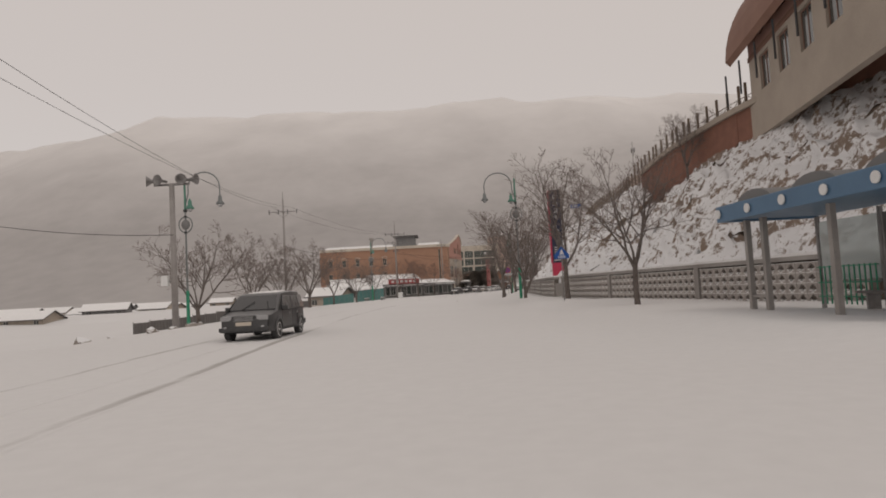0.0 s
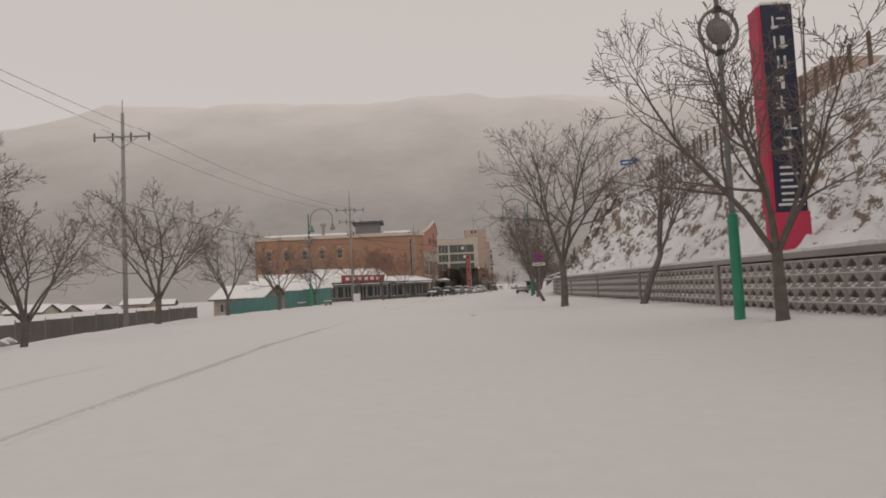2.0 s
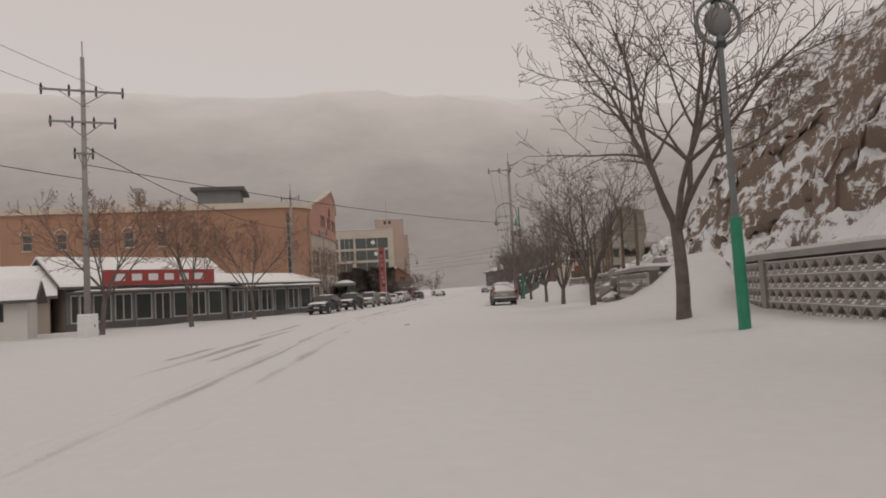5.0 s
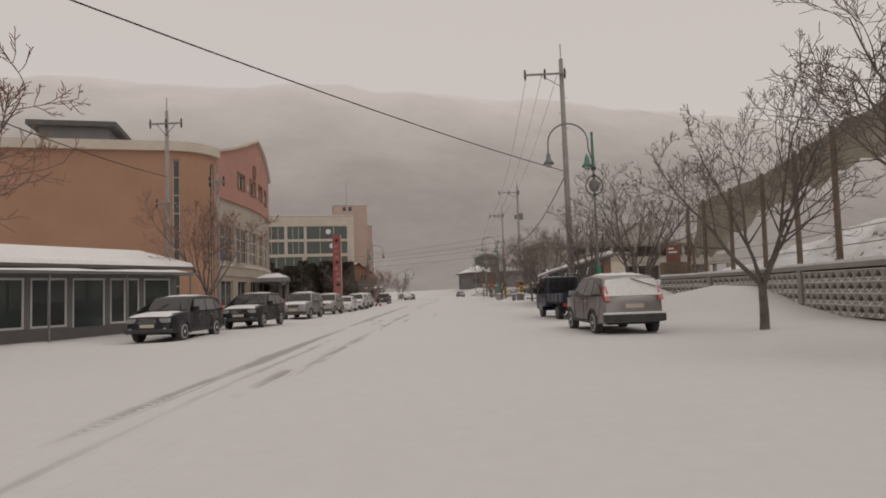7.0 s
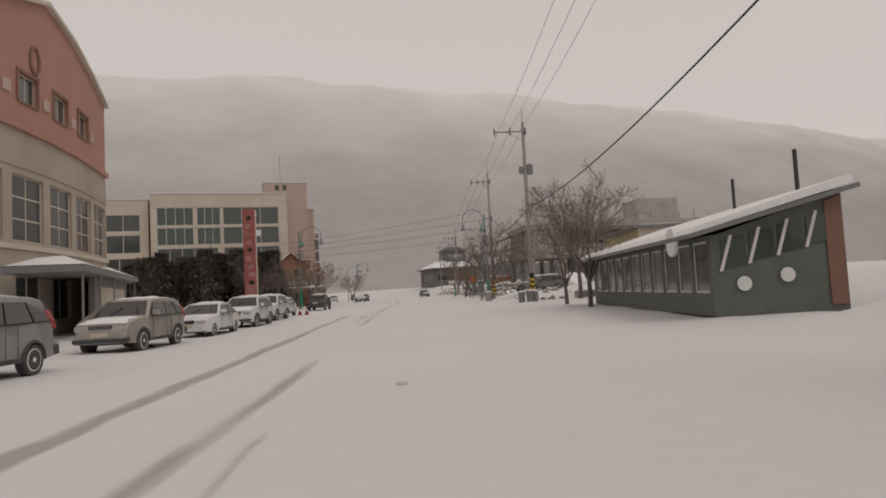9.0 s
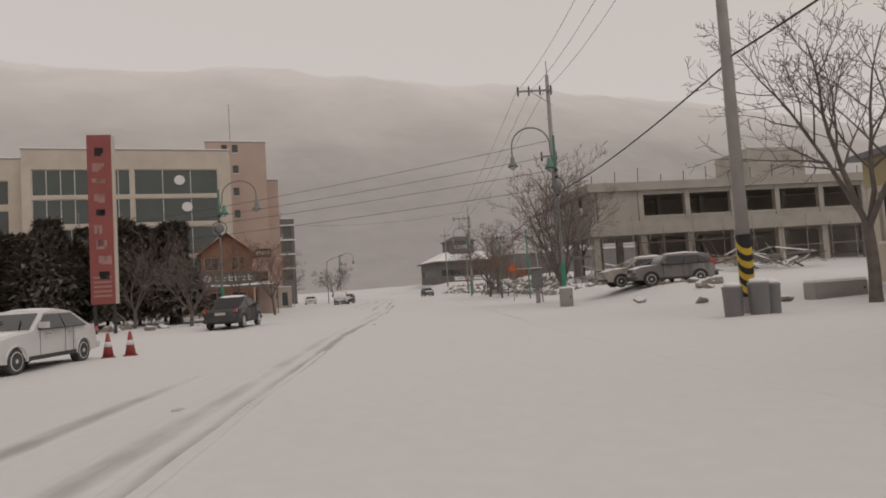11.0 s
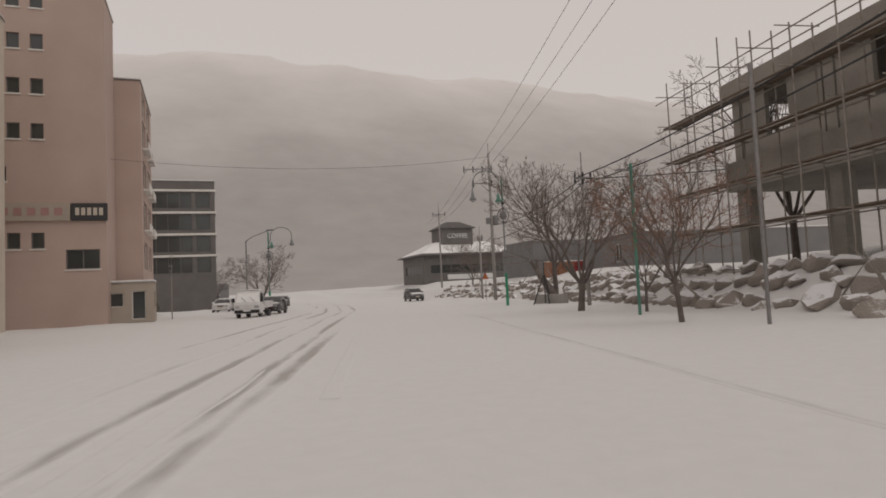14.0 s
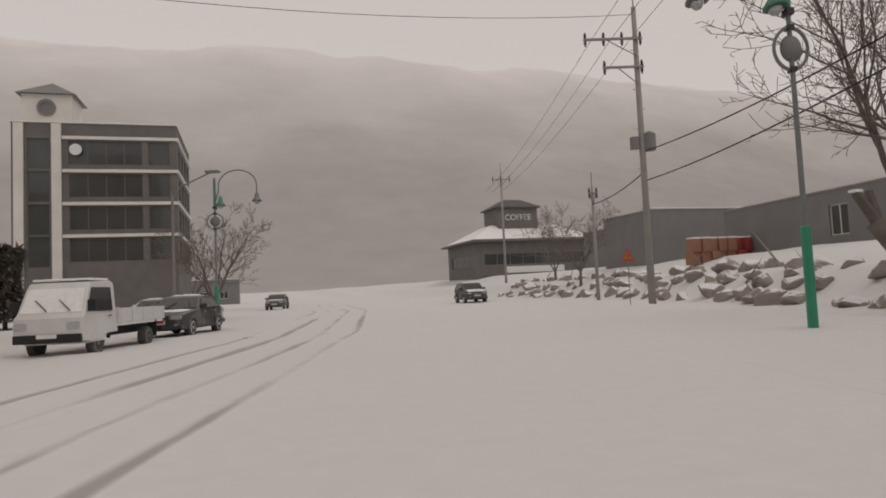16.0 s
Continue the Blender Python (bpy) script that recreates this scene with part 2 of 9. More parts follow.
def hazy_forest():
    """Bare grey-brown winter woods from afar, with haze painted in towards the ridge."""
    m = material("far_hazy_winter_forest", (0.37, 0.352, 0.345), 0.95, second=(0.42, 0.40, 0.39), scale=0.006, bump=0, bscale=0.05)
    n, l = m.node_tree.nodes, m.node_tree.links
    p = n["Principled BSDF"]
    old = p.inputs["Base Color"].links[0].from_socket
    tc, sep, tex, add, mr, mix = (n.new(k) for k in ("ShaderNodeTexCoord", "ShaderNodeSeparateXYZ", "ShaderNodeTexNoise", "ShaderNodeMath", "ShaderNodeMapRange", "ShaderNodeMix"))
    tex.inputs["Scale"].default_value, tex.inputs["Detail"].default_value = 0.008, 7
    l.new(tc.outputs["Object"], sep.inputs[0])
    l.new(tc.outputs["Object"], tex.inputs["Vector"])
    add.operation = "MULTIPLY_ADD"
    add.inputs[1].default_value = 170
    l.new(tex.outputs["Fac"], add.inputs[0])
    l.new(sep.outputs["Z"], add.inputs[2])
    # distance haze as colour: upper slopes blend towards the pale of the sky
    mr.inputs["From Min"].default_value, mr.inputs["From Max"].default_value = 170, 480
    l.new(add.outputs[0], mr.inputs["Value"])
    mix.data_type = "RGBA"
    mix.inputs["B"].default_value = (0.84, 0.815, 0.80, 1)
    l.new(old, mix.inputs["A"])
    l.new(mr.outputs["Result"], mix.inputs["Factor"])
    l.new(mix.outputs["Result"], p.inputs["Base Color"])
    return m


FOREST = hazy_forest()
CONCRETE = material("weathered_concrete", (0.36, 0.34, 0.32), 0.9, second=(0.26, 0.24, 0.225), scale=0.8, bump=0.4, bscale=25)
BLOCK = material("grey_concrete_block", (0.44, 0.41, 0.38), 0.9, second=(0.33, 0.30, 0.28), scale=2.5, bump=0.5, bscale=35, spread=0.18)
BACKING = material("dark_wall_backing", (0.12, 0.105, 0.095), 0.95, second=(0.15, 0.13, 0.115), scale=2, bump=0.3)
POLE = material("pole_concrete", (0.34, 0.32, 0.305), 0.85, second=(0.27, 0.25, 0.24), scale=2, bump=0.3, bscale=40)
STEEL = material("dull_galvanised_steel", (0.30, 0.29, 0.285), 0.5, 0.6, second=(0.22, 0.21, 0.205), scale=5, bump=0.1)
DARK_STEEL = material("dark_painted_steel", (0.055, 0.055, 0.058), 0.55, 0.3, scale=6, bump=0.1)
GREEN = material("green_enamel", (0.03, 0.27, 0.155), 0.45, second=(0.02, 0.21, 0.12), scale=3, bump=0.05, coat=0.2)
DULL_GREEN = material("faded_green_paint", (0.10, 0.25, 0.19), 0.6, second=(0.07, 0.19, 0.145), scale=3, bump=0.1)
SHED_GREEN = material("dark_green_boarding", (0.10, 0.12, 0.10), 0.75, second=(0.14, 0.15, 0.135), scale=1.2, bump=0.2)
TEAL = material("faded_teal_sheet", (0.075, 0.21, 0.20), 0.6, second=(0.11, 0.24, 0.225), scale=1.5, bump=0.1)
LAMP_GREY = material("lamp_grey_paint", (0.20, 0.215, 0.215), 0.5, second=(0.15, 0.16, 0.16), scale=4, bump=0.05)
WHITE = material("white_paint", (0.74, 0.72, 0.68), 0.6, second=(0.62, 0.60, 0.565), scale=0.7, bump=0.15)
CREAM = material("cream_render", (0.60, 0.54, 0.46), 0.85, second=(0.50, 0.44, 0.37), scale=0.5, bump=0.25)
ORANGE = material("orange_render", (0.40, 0.235, 0.16), 0.85, second=(0.34, 0.195, 0.13), scale=0.35, bump=0.3, bscale=20)
PINKRED = material("brick_red_render", (0.44, 0.235, 0.19), 0.85, second=(0.38, 0.20, 0.16), scale=0.4, bump=0.3, bscale=20)
BEIGE = material("beige_render", (0.43, 0.37, 0.31), 0.85, second=(0.35, 0.30, 0.25), scale=0.4, bump=0.3, bscale=20)
PALE_PINK = material("pale_pink_render", (0.50, 0.385, 0.335), 0.85, second=(0.43, 0.325, 0.28), scale=0.3, bump=0.25, bscale=18)
BROWN = material("brown_brick_render", (0.27, 0.155, 0.115), 0.85, second=(0.21, 0.115, 0.085), scale=0.5, bump=0.4, bscale=14)
BRICK = material("red_brick", (0.27, 0.13, 0.09), 0.9, second=(0.20, 0.095, 0.07), scale=1.5, bump=0.5, bscale=14)
CHARCOAL = material("charcoal_cladding", (0.12, 0.112, 0.107), 0.65, second=(0.16, 0.148, 0.14), scale=0.8, bump=0.2)
GREY_PANEL = material("grey_metal_panel", (0.17, 0.17, 0.172), 0.6, second=(0.21, 0.205, 0.20), scale=0.6, bump=0.15)
ROOF_DARK = material("dark_roof_tile", (0.085, 0.08, 0.08), 0.8, second=(0.13, 0.12, 0.115), scale=1.2, bump=0.4, bscale=12)
SCAFFOLD = material("grey_scaffold_tube", (0.36, 0.34, 0.315), 0.7, 0.1, second=(0.24, 0.20, 0.165), scale=3, bump=0.1)
RAWCON = material("raw_concrete", (0.40, 0.375, 0.335), 0.95, second=(0.30, 0.28, 0.25), scale=0.6, bump=0.4, bscale=12)
WOOD = material("weathered_wood", (0.20, 0.15, 0.11), 0.85, second=(0.13, 0.10, 0.075), scale=4, bump=0.4, bscale=30)
RED = material("red_panel", (0.36, 0.06, 0.06), 0.55, second=(0.29, 0.05, 0.05), scale=1.2, bump=0.05)
PINK_SIGN = material("crimson_panel", (0.55, 0.045, 0.10), 0.5, second=(0.46, 0.035, 0.085), scale=1.0, bump=0.05)
NAVY = material("navy_panel", (0.020, 0.024, 0.052), 0.45, second=(0.03, 0.034, 0.066), scale=1.0, bump=0.03)
BLUE = material("blue_sheet_metal", (0.10, 0.19, 0.30), 0.45, second=(0.08, 0.155, 0.25), scale=1.2, bump=0.05)
SIGN_BLUE = material("sign_blue", (0.015, 0.10, 0.40), 0.4, scale=3, bump=0)
SIGN_RED = material("sign_red", (0.55, 0.03, 0.03), 0.4, scale=3, bump=0)
SIGN_WHITE = material("sign_white", (0.75, 0.75, 0.74), 0.5, second=(0.66, 0.66, 0.65), scale=3, bump=0)
FADED_RED = material("faded_red_banner", (0.30, 0.085, 0.08), 0.6, second=(0.25, 0.07, 0.065), scale=1.2, bump=0.05)
FADED_PINK = material("faded_pink_lettering", (0.42, 0.24, 0.22), 0.7, scale=2, bump=0)
BRICK_ORANGE = material("orange_brown_brick", (0.34, 0.18, 0.12), 0.85, second=(0.27, 0.14, 0.09), scale=0.6, bump=0.4, bscale=14)
DULL_YELLOW = material("dull_yellow_render", (0.42, 0.36, 0.21), 0.8, second=(0.35, 0.30, 0.17), scale=0.8, bump=0.2)
HILLPINK = material("faded_pink_render", (0.42, 0.25, 0.20), 0.85, second=(0.35, 0.20, 0.16), scale=0.4, bump=0.3, bscale=20)
YELLOW = material("safety_yellow", (0.62, 0.42, 0.03), 0.6, second=(0.5, 0.33, 0.03), scale=5, bump=0.05)
ORANGE_PAINT = material("orange_signage", (0.60, 0.22, 0.035), 0.6, scale=3, bump=0.05)
BLACK = material("matt_black", (0.018, 0.018, 0.02), 0.7, scale=5, bump=0.05)
RUBBER = material("tyre_rubber", (0.022, 0.022, 0.023), 0.85, second=(0.10, 0.10, 0.10), scale=6, amount=0.9, bump=0.3, bscale=50)
ALLOY = material("alloy_rim", (0.72, 0.71, 0.70), 0.45, 0.1, second=(0.58, 0.57, 0.56), scale=8, bump=0.05, grain=-0.2)
CHROME = material("chrome", (0.55, 0.55, 0.56), 0.18, 1.0, scale=8, bump=0)
PLASTIC = material("black_bumper_plastic", (0.035, 0.035, 0.037), 0.65, second=(0.07, 0.07, 0.07), scale=4, bump=0.1)
LENS = glass("lamp_lens", (0.75, 0.75, 0.76), 0.1)
RED_LENS = material("red_tail_lens", (0.42, 0.03, 0.035), 0.2, scale=8, bump=0, coat=0.6)
CARGLASS = material("tinted_car_glass", (0.022, 0.024, 0.026), 0.08, second=(0.03, 0.03, 0.032), scale=2, bump=0, coat=0.5)
PANE = material("dull_window_glass", (0.045, 0.050, 0.050), 0.12, second=(0.07, 0.075, 0.072), scale=0.4, bump=0, coat=0.4)
GREEN_PANE = material("green_window_glass", (0.07, 0.085, 0.078), 0.14, second=(0.05, 0.064, 0.058), scale=0.4, bump=0, coat=0.4)
CLEAR = glass("clear_glass", (0.80, 0.86, 0.85))
NET = material("olive_shade_net", (0.23, 0.215, 0.165), 0.9, second=(0.34, 0.32, 0.26), scale=1.0, bump=0.4)
EVERGREEN = snowed("snowy_evergreen", (0.17, 0.15, 0.125), (0.22, 0.195, 0.165), 1.5, lean=1.12, ragged=0.35)
CABLE = material("black_cable", (0.03, 0.03, 0.032), 0.7, scale=5, bump=0)


def paint(name, colour, metal=0.3):
    return material(name, colour, 0.32, metal, second=tuple(c * 0.85 for c in colour), scale=1.5, bump=0, coat=0.3, grain=-0.26)


P_SILVER = paint("silver_car_paint", (0.34, 0.33, 0.33), 0.5)
P_GREY = paint("grey_car_paint", (0.22, 0.21, 0.21), 0.5)
P_BLACK = paint("black_car_paint", (0.02, 0.021, 0.024))
P_WHITE = paint("white_car_paint", (0.68, 0.67, 0.66), 0.0)
P_BLUE = paint("dark_blue_truck_paint", (0.016, 0.024, 0.048), 0.0)
P_DGREY = paint("dark_grey_car_paint", (0.07, 0.07, 0.072), 0.4)
P_CHAMP = paint("pale_champagne_car_paint", (0.40, 0.37, 0.33), 0.4)


# ---- ground, tracks, hill, distance ----
def spaced(lo, a, b, hi, step):
    fine = np.arange(a, b + step / 2, step)
    left = a - np.cumsum(np.geomspace(step * 1.5, (a - lo) / 3.2, 14))
    right = b + np.cumsum(np.geomspace(step * 1.5, (hi - b) / 3.2, 14))
    return np.concatenate([left[::-1], fine, right])


gx, gy = spaced(-1500, -36, 72, 1500, 0.8), spaced(-700, -10, 330, 1500, 0.8)
GX, GYY = np.meshgrid(gx, gy)
ground = grid_mesh("ground", GX, GYY, heights(GX, GYY), SNOW)
tagged(ground, "fresh snow covering road, verges and fields", "ground", kind="structure")


def worn_snow():
    """Slush that shows through the snow where wheels have pressed it, ragged towards its edges."""
    m = material("driven_slush", (0.70, 0.695, 0.69), 0.85, second=(0.66, 0.65, 0.645), scale=0.12, amount=0.9, bump=0.3, bscale=5, grain=-0.18)
    n, l = m.node_tree.nodes, m.node_tree.links
    p = n["Principled BSDF"]
    old = p.inputs["Base Color"].links[0].from_socket
    at, tc, fine, coarse, turn = (n.new(k) for k in ("ShaderNodeAttribute", "ShaderNodeTexCoord", "ShaderNodeTexNoise", "ShaderNodeTexNoise", "ShaderNodeMapping"))
    at.attribute_name = "wear"
    turn.vector_type = "TEXTURE"                        # streaks drawn out along the road
    turn.inputs["Rotation"].default_value = (0, 0, radians(-16))
    turn.inputs["Scale"].default_value = (0.3, 1.5, 1)
    l.new(tc.outputs["Object"], turn.inputs["Vector"])
    for t, sc, de in ((fine, 1.6, 8), (coarse, 0.35, 4)):
        t.inputs["Scale"].default_value, t.inputs["Detail"].default_value = sc, de
        l.new(turn.outputs["Vector"], t.inputs["Vector"])
    both, mul, mr, mix = (n.new(k) for k in ("ShaderNodeMath", "ShaderNodeMath", "ShaderNodeMapRange", "ShaderNodeMix"))
    both.operation, mul.operation = "ADD", "MULTIPLY"
    l.new(fine.outputs["Fac"], both.inputs[0])
    l.new(coarse.outputs["Fac"], both.inputs[1])
    l.new(both.outputs[0], mul.inputs[0])
    l.new(at.outputs["Fac"], mul.inputs[1])
    mr.inputs["From Min"].default_value, mr.inputs["From Max"].default_value = 0.36, 0.95
    l.new(mul.outputs[0], mr.inputs["Value"])
    mix.data_type = "RGBA"
    mix.inputs["B"].default_value = (0.40, 0.385, 0.37, 1)
    l.new(mr.outputs["Result"], mix.inputs["Factor"])
    l.new(old, mix.inputs["A"])
    l.new(mix.outputs["Result"], p.inputs["Base Color"])
    return m


WORN = worn_snow()
ACROSS = (-1.0, -0.8, -0.55, -0.3, 0.0, 0.3, 0.55, 0.8, 1.0)


def track(s0, s1, d, w, seed, strength=1.0, drift=0.25, fade=14):
    """A rut along the lane: pressed snow between low shoulders, worn to slush in the middle."""
    rnd = random.Random(seed)
    ph, n = rnd.uniform(0, 9), len(ACROSS)
    ss = np.arange(s0, s1, 0.22)
    xy, lift, wear = [], [], []
    for s in ss:
        off = d + drift * math.sin(s * 0.035 + ph) + 0.12 * noise.noise((s * 0.12, seed, 0)) + 0.03 * noise.noise((s * 0.8, seed, 0))
        ends = max(0.0, min(1.0, (s - s0) / fade, (s1 - s) / fade))
        here = ends * strength * min(1.15, max(0.0, 0.72 + 1.1 * noise.noise((s * 0.07, seed * 3.1, 1)) + 0.35 * noise.noise((s * 0.45, seed * 1.7, 6))))
        half = w * (0.8 + 0.35 * noise.noise((s * 0.2, seed, 4)))
        for c in ACROSS:
            xy.append(on_lane(s, off + c * half))
            core = 1 - abs(c) ** 1.4
            wear.append(here * core)
            lift.append((0.004 if abs(c) < 0.99 else -0.012) + 0.010 * ends * math.exp(-((abs(c) - 0.72) / 0.2) ** 2) * (abs(c) < 0.99))
    pt = np.array(xy)
    z = heights(pt[:, 0], pt[:, 1]) + np.array(lift)
    idx = np.arange(len(ss) * n).reshape(len(ss), n)
    fs = np.stack([idx[:-1, :-1], idx[:-1, 1:], idx[1:, 1:], idx[1:, :-1]], -1).reshape(-1, 4)
    ob = mesh_of("tyre_track", np.column_stack((pt, z)), fs, WORN, None, True)
    ob.data.attributes.new("wear", "FLOAT", "POINT").data.foreach_set("value", np.array(wear, np.float32))
    return tagged(ob, "grey slushy tyre track pressed into the snow", "tyre track", "tyre tracks on the road", "structure")


for s0, s1, d, w, seed, strength in ((48, 150, -4.1, 0.26, 1, 1.0), (52, 130, -7.0, 0.20, 2, 0.8), (100, 190, -4.3, 0.34, 3, 0.7), (52, 100, -5.5, 0.2, 16, 0.5), (155, 200, -3.7, 0.30, 15, 0.9), (150, 268, -3.75, 0.36, 4, 1.15),
                                     (158, 266, -2.35, 0.32, 5, 1.1), (163, 192, -5.6, 0.34, 6, 1.1), (205, 236, -5.9, 0.25, 18, 0.5), (176, 246, -3.05, 0.2, 7, 0.7), (235, 322, -1.85, 0.30, 8, 1.25), (238, 305, -2.75, 0.42, 9, 0.75), (288, 420, -2.2, 0.26, 10, 1.1),
                                     (282, 420, -3.4, 0.26, 11, 1.0), (292, 420, -4.55, 0.30, 12, 1.0), (300, 420, -6.0, 0.24, 13, 0.9), (255, 335, 4.5, 0.18, 14, 0.55), (301, 313, -0.9, 0.2, 17, 0.55)):
    track(s0, s1, d, w, seed, strength)
# short smears where the snow is worn through
for k, (s0, s1, d, w) in enumerate(((196, 199.6, -2.6, 0.34), (199.4, 201.6, -2.2, 0.18), (201.2, 204.8, -2.4, 0.34), (211.4, 213.2, -2.12, 0.14), (212.9, 214.3, -2.3, 0.16), (213.4, 218.6, -2.25, 0.3), (217.8, 224.5, -1.6, 0.2),
                                    (220.2, 223, -3.6, 0.24), (215.8, 219.6, -2.92, 0.1), (170, 176.5, -4.8, 0.22), (171, 176, -6.1, 0.28), (180, 190, -6.0, 0.26))):
    track(s0, s1, d, w, 40 + k, 1.5, 0.0, 0.9)

# clods of snow and grit on the road
for i, (x, y, r) in enumerate(((1.5, 70, 0.07), (-3.4, 92, 0.08), (16.5, 165, 0.06), (6.2, 122, 0.07), (22.0, 196, 0.05), (28.5, 214, 0.05), (12.3, 160, 0.06))):
    bm = B()
    bmesh.ops.create_icosphere(bm, subdivisions=2, radius=r)
    for v in bm.verts:
        v.co = Vector((v.co.x * 1.8, v.co.y, v.co.z * 0.6)) * (1 + 0.4 * noise.noise(v.co * 9 + Vector((i, 0, 0))))
        v.co += Vector((x, y, hz(x, y) + r * 0.2))
    solid("snow_clod", bm, SLUSH, "small dirty clod of snow lying on the road", "snow clod", "snow clods on the road", smooth=True)

# the mountain ring round the valley
RIDGE = ((-1800, 278), (-876, 308), (-740, 304), (-648, 326), (-499, 364), (-362, 356), (-76, 354), (153, 356), (385, 356), (543, 348), (776, 344), (970, 334), (1092, 303), (1360, 290), (1900, 278))
mx, my = np.meshgrid(np.linspace(-1800, 1900, 120), np.linspace(430, 1700, 50))
prof = sstep(my, 470, 1280) * (1 - 0.35 * sstep(my, 1290, 1700))
crest = np.interp(mx, [p[0] for p in RIDGE], [p[1] for p in RIDGE])
rough = np.array([[noise.fractal((a * 0.006, b * 0.006, 3), 1.0, 2.0, 5) for a, b in zip(ra, rb)] for ra, rb in zip(mx, my)])
mz = -6 + (crest + 6) * prof + rough * 26 * prof * (1 - 0.75 * np.exp(-((my - 1280) / 120.0) ** 2))
tagged(grid_mesh("mountain", mx, my, mz, FOREST), "snow-dusted forested mountain ridge closing the valley, painted hazy towards the top", "mountain", kind="structure")
for sx, lab in ((-1, "hazy wooded hillside beyond the low houses"), (1, "hazy wooded hillside above the cutting")):
    hx, hy = np.meshgrid(np.linspace(420, 1500, 30) * sx, np.linspace(-900, 1300, 60))
    hzz = -8 + 300 * sstep(np.abs(hx), 430, 1200) * (0.75 + 0.25 * np.sin(hy * 0.004 + sx))
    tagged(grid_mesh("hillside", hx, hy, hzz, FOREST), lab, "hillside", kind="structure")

# retaining wall lines on the right of the road (foot of the wall)
WALL_A = ((13.2, 20.0), (11.6, 31.0), (9.9, 41.0), (9.15, 49.4))
WALL_B = ((9.0, 52.2), (9.1, 58.0), (9.8, 66.0), (10.8, 78.0), (11.7, 90.0), (12.6, 99.0), (13.6, 106.0), (15.2, 111.4), (16.6, 114.3))
WALL_C = ((15.6, 118.6), (16.4, 121.0), (20.5, 132.0), (25.0, 144.0), (28.3, 152.0), (29.6, 160.5))
WALL_TOP = 1.86
HILL = ((16.0, 5), (13.2, 20.0), (11.6, 31.0), (9.9, 41.0), (9.1, 49.4), (9.0, 52.2), (9.1, 58.0), (9.8, 66.0), (10.8, 78.0), (11.7, 90.0), (12.6, 99.0), (13.6, 106.0), (15.0, 111.3), (16.6, 114.5), (17.4, 120), (21.3, 131.5), (25.8, 143.5), (29.2, 152.0), (30.5, 160.5), (32.0, 168.0))
CREST = ((5, 12.5), (20, 12.2), (31, 11.9), (43, 11.6), (58, 11.0), (75, 10.7), (90, 11.0), (100, 10.9), (108, 10.7), (118, 10.9), (123, 10.6), (127, 9.0), (131, 6.8), (135, 5.2), (144, 5.0), (152, 4.2), (160.5, 2.6), (168, 1.9))


def along(line, step):
    """Even steps along a line of points, with the direction at each."""
    out = []
    for a, b in zip(line, line[1:]):
        a, b = Vector((*a, 0)), Vector((*b, 0))
        n = max(1, round((b - a).length / step))
        d = (b - a).normalized()
        out += [(a.lerp(b, i / n), d) for i in range(n)]
    out.append((b, d))
    return out


hp = along(HILL, 0.42)
nv = 64
HXa, HYa, HZa = (np.zeros((len(hp), nv)) for _ in range(3))
for i, (p, d) in enumerate(hp):
    side = Vector((d.y, -d.x, 0))
    top = float(np.interp(p.y, [c[0] for c in CREST], [c[1] for c in CREST]))
    for j in range(nv):
        t = j / (nv - 1) * 1.45
        run = 0.45 + t * (10.0 - 4.2 * float(sstep(p.y, 95, 114)))
        u = min(t, 1.0)
        ledge = (1.2 + 1.1 * float(sstep(p.y, 32, 46))) * (1 - float(sstep(p.y, 56, 66))) * (1 - float(sstep(t, 0.98, 1.0)))
        z = 1.75 + (top - ledge - 1.75) * (0.16 * u + 0.84 * float(sstep(u, 0.02, 1.05)))
        q = p + side * run
        if u < 1 and t > 0.03:
            amp = min(1, t * 6) * min(1, (1.02 - u) * 5) * min(1, (top - 1.7) / 5)
            rk = noise.voronoi((q.x * 0.42, q.y * 0.42, z * 0.55))[0]
            fold = noise.fractal((q.x * 0.30, q.y * 0.30, z * 0.45), 0.9, 2.1, 5)
            z += amp * (1.15 * fold + 0.9 * (rk[1] - rk[0]) - 0.35)
            st = noise.voronoi((q.x * 0.95, q.y * 0.95, z * 1.25))[0]
            z += amp * (0.75 * min(st[1] - st[0], 0.45) + 0.30 * noise.noise((q.x * 1.9, q.y * 1.9, z * 2.3)) - 0.12)
            q += side * (amp * (0.7 * fold + 0.35 * (st[0] - 0.4)))
        z += 0.10 * noise.noise((q.x * 0.5, q.y * 0.5, 7)) * min(1, t * 8)
        cut = float(sstep(q.y, 48.2, 49.4) * (1 - sstep(q.y, 52.3, 58.5)))
        z = z * (1 - cut) + min(z, 0.1 + max(0.0, q.x - 10.2) * 0.53) * cut
        HXa[i, j], HYa[i, j], HZa[i, j] = q.x, q.y, (z if j else -0.5)
tagged(grid_mesh("rock_slope", HXa, HYa, HZa, ROCK, True), "steep rocky cutting half covered with snow", "rock slope", kind="structure")


# snowy ground behind the crest, falling away slowly
back = np.linspace(0, 1, 12)
bxy = np.stack([HXa[::4, -1] - HXa[::4, -8], HYa[::4, -1] - HYa[::4, -8]], -1)
bxy = bxy / np.linalg.norm(bxy, axis=1, keepdims=True)
BX = HXa[::4, -1][:, None] + bxy[:, :1] * back * 90
BY = HYa[::4, -1][:, None] + bxy[:, 1:] * back * 90
BZ = HZa[::4, -1][:, None] * (1 - sstep(back, 0.3, 1.0)) - 0.4 * sstep(back, 0.7, 1.0) + 0.25 * np.sin(BX * 0.21) * np.sin(BY * 0.17) * sstep(back, 0.05, 0.3)
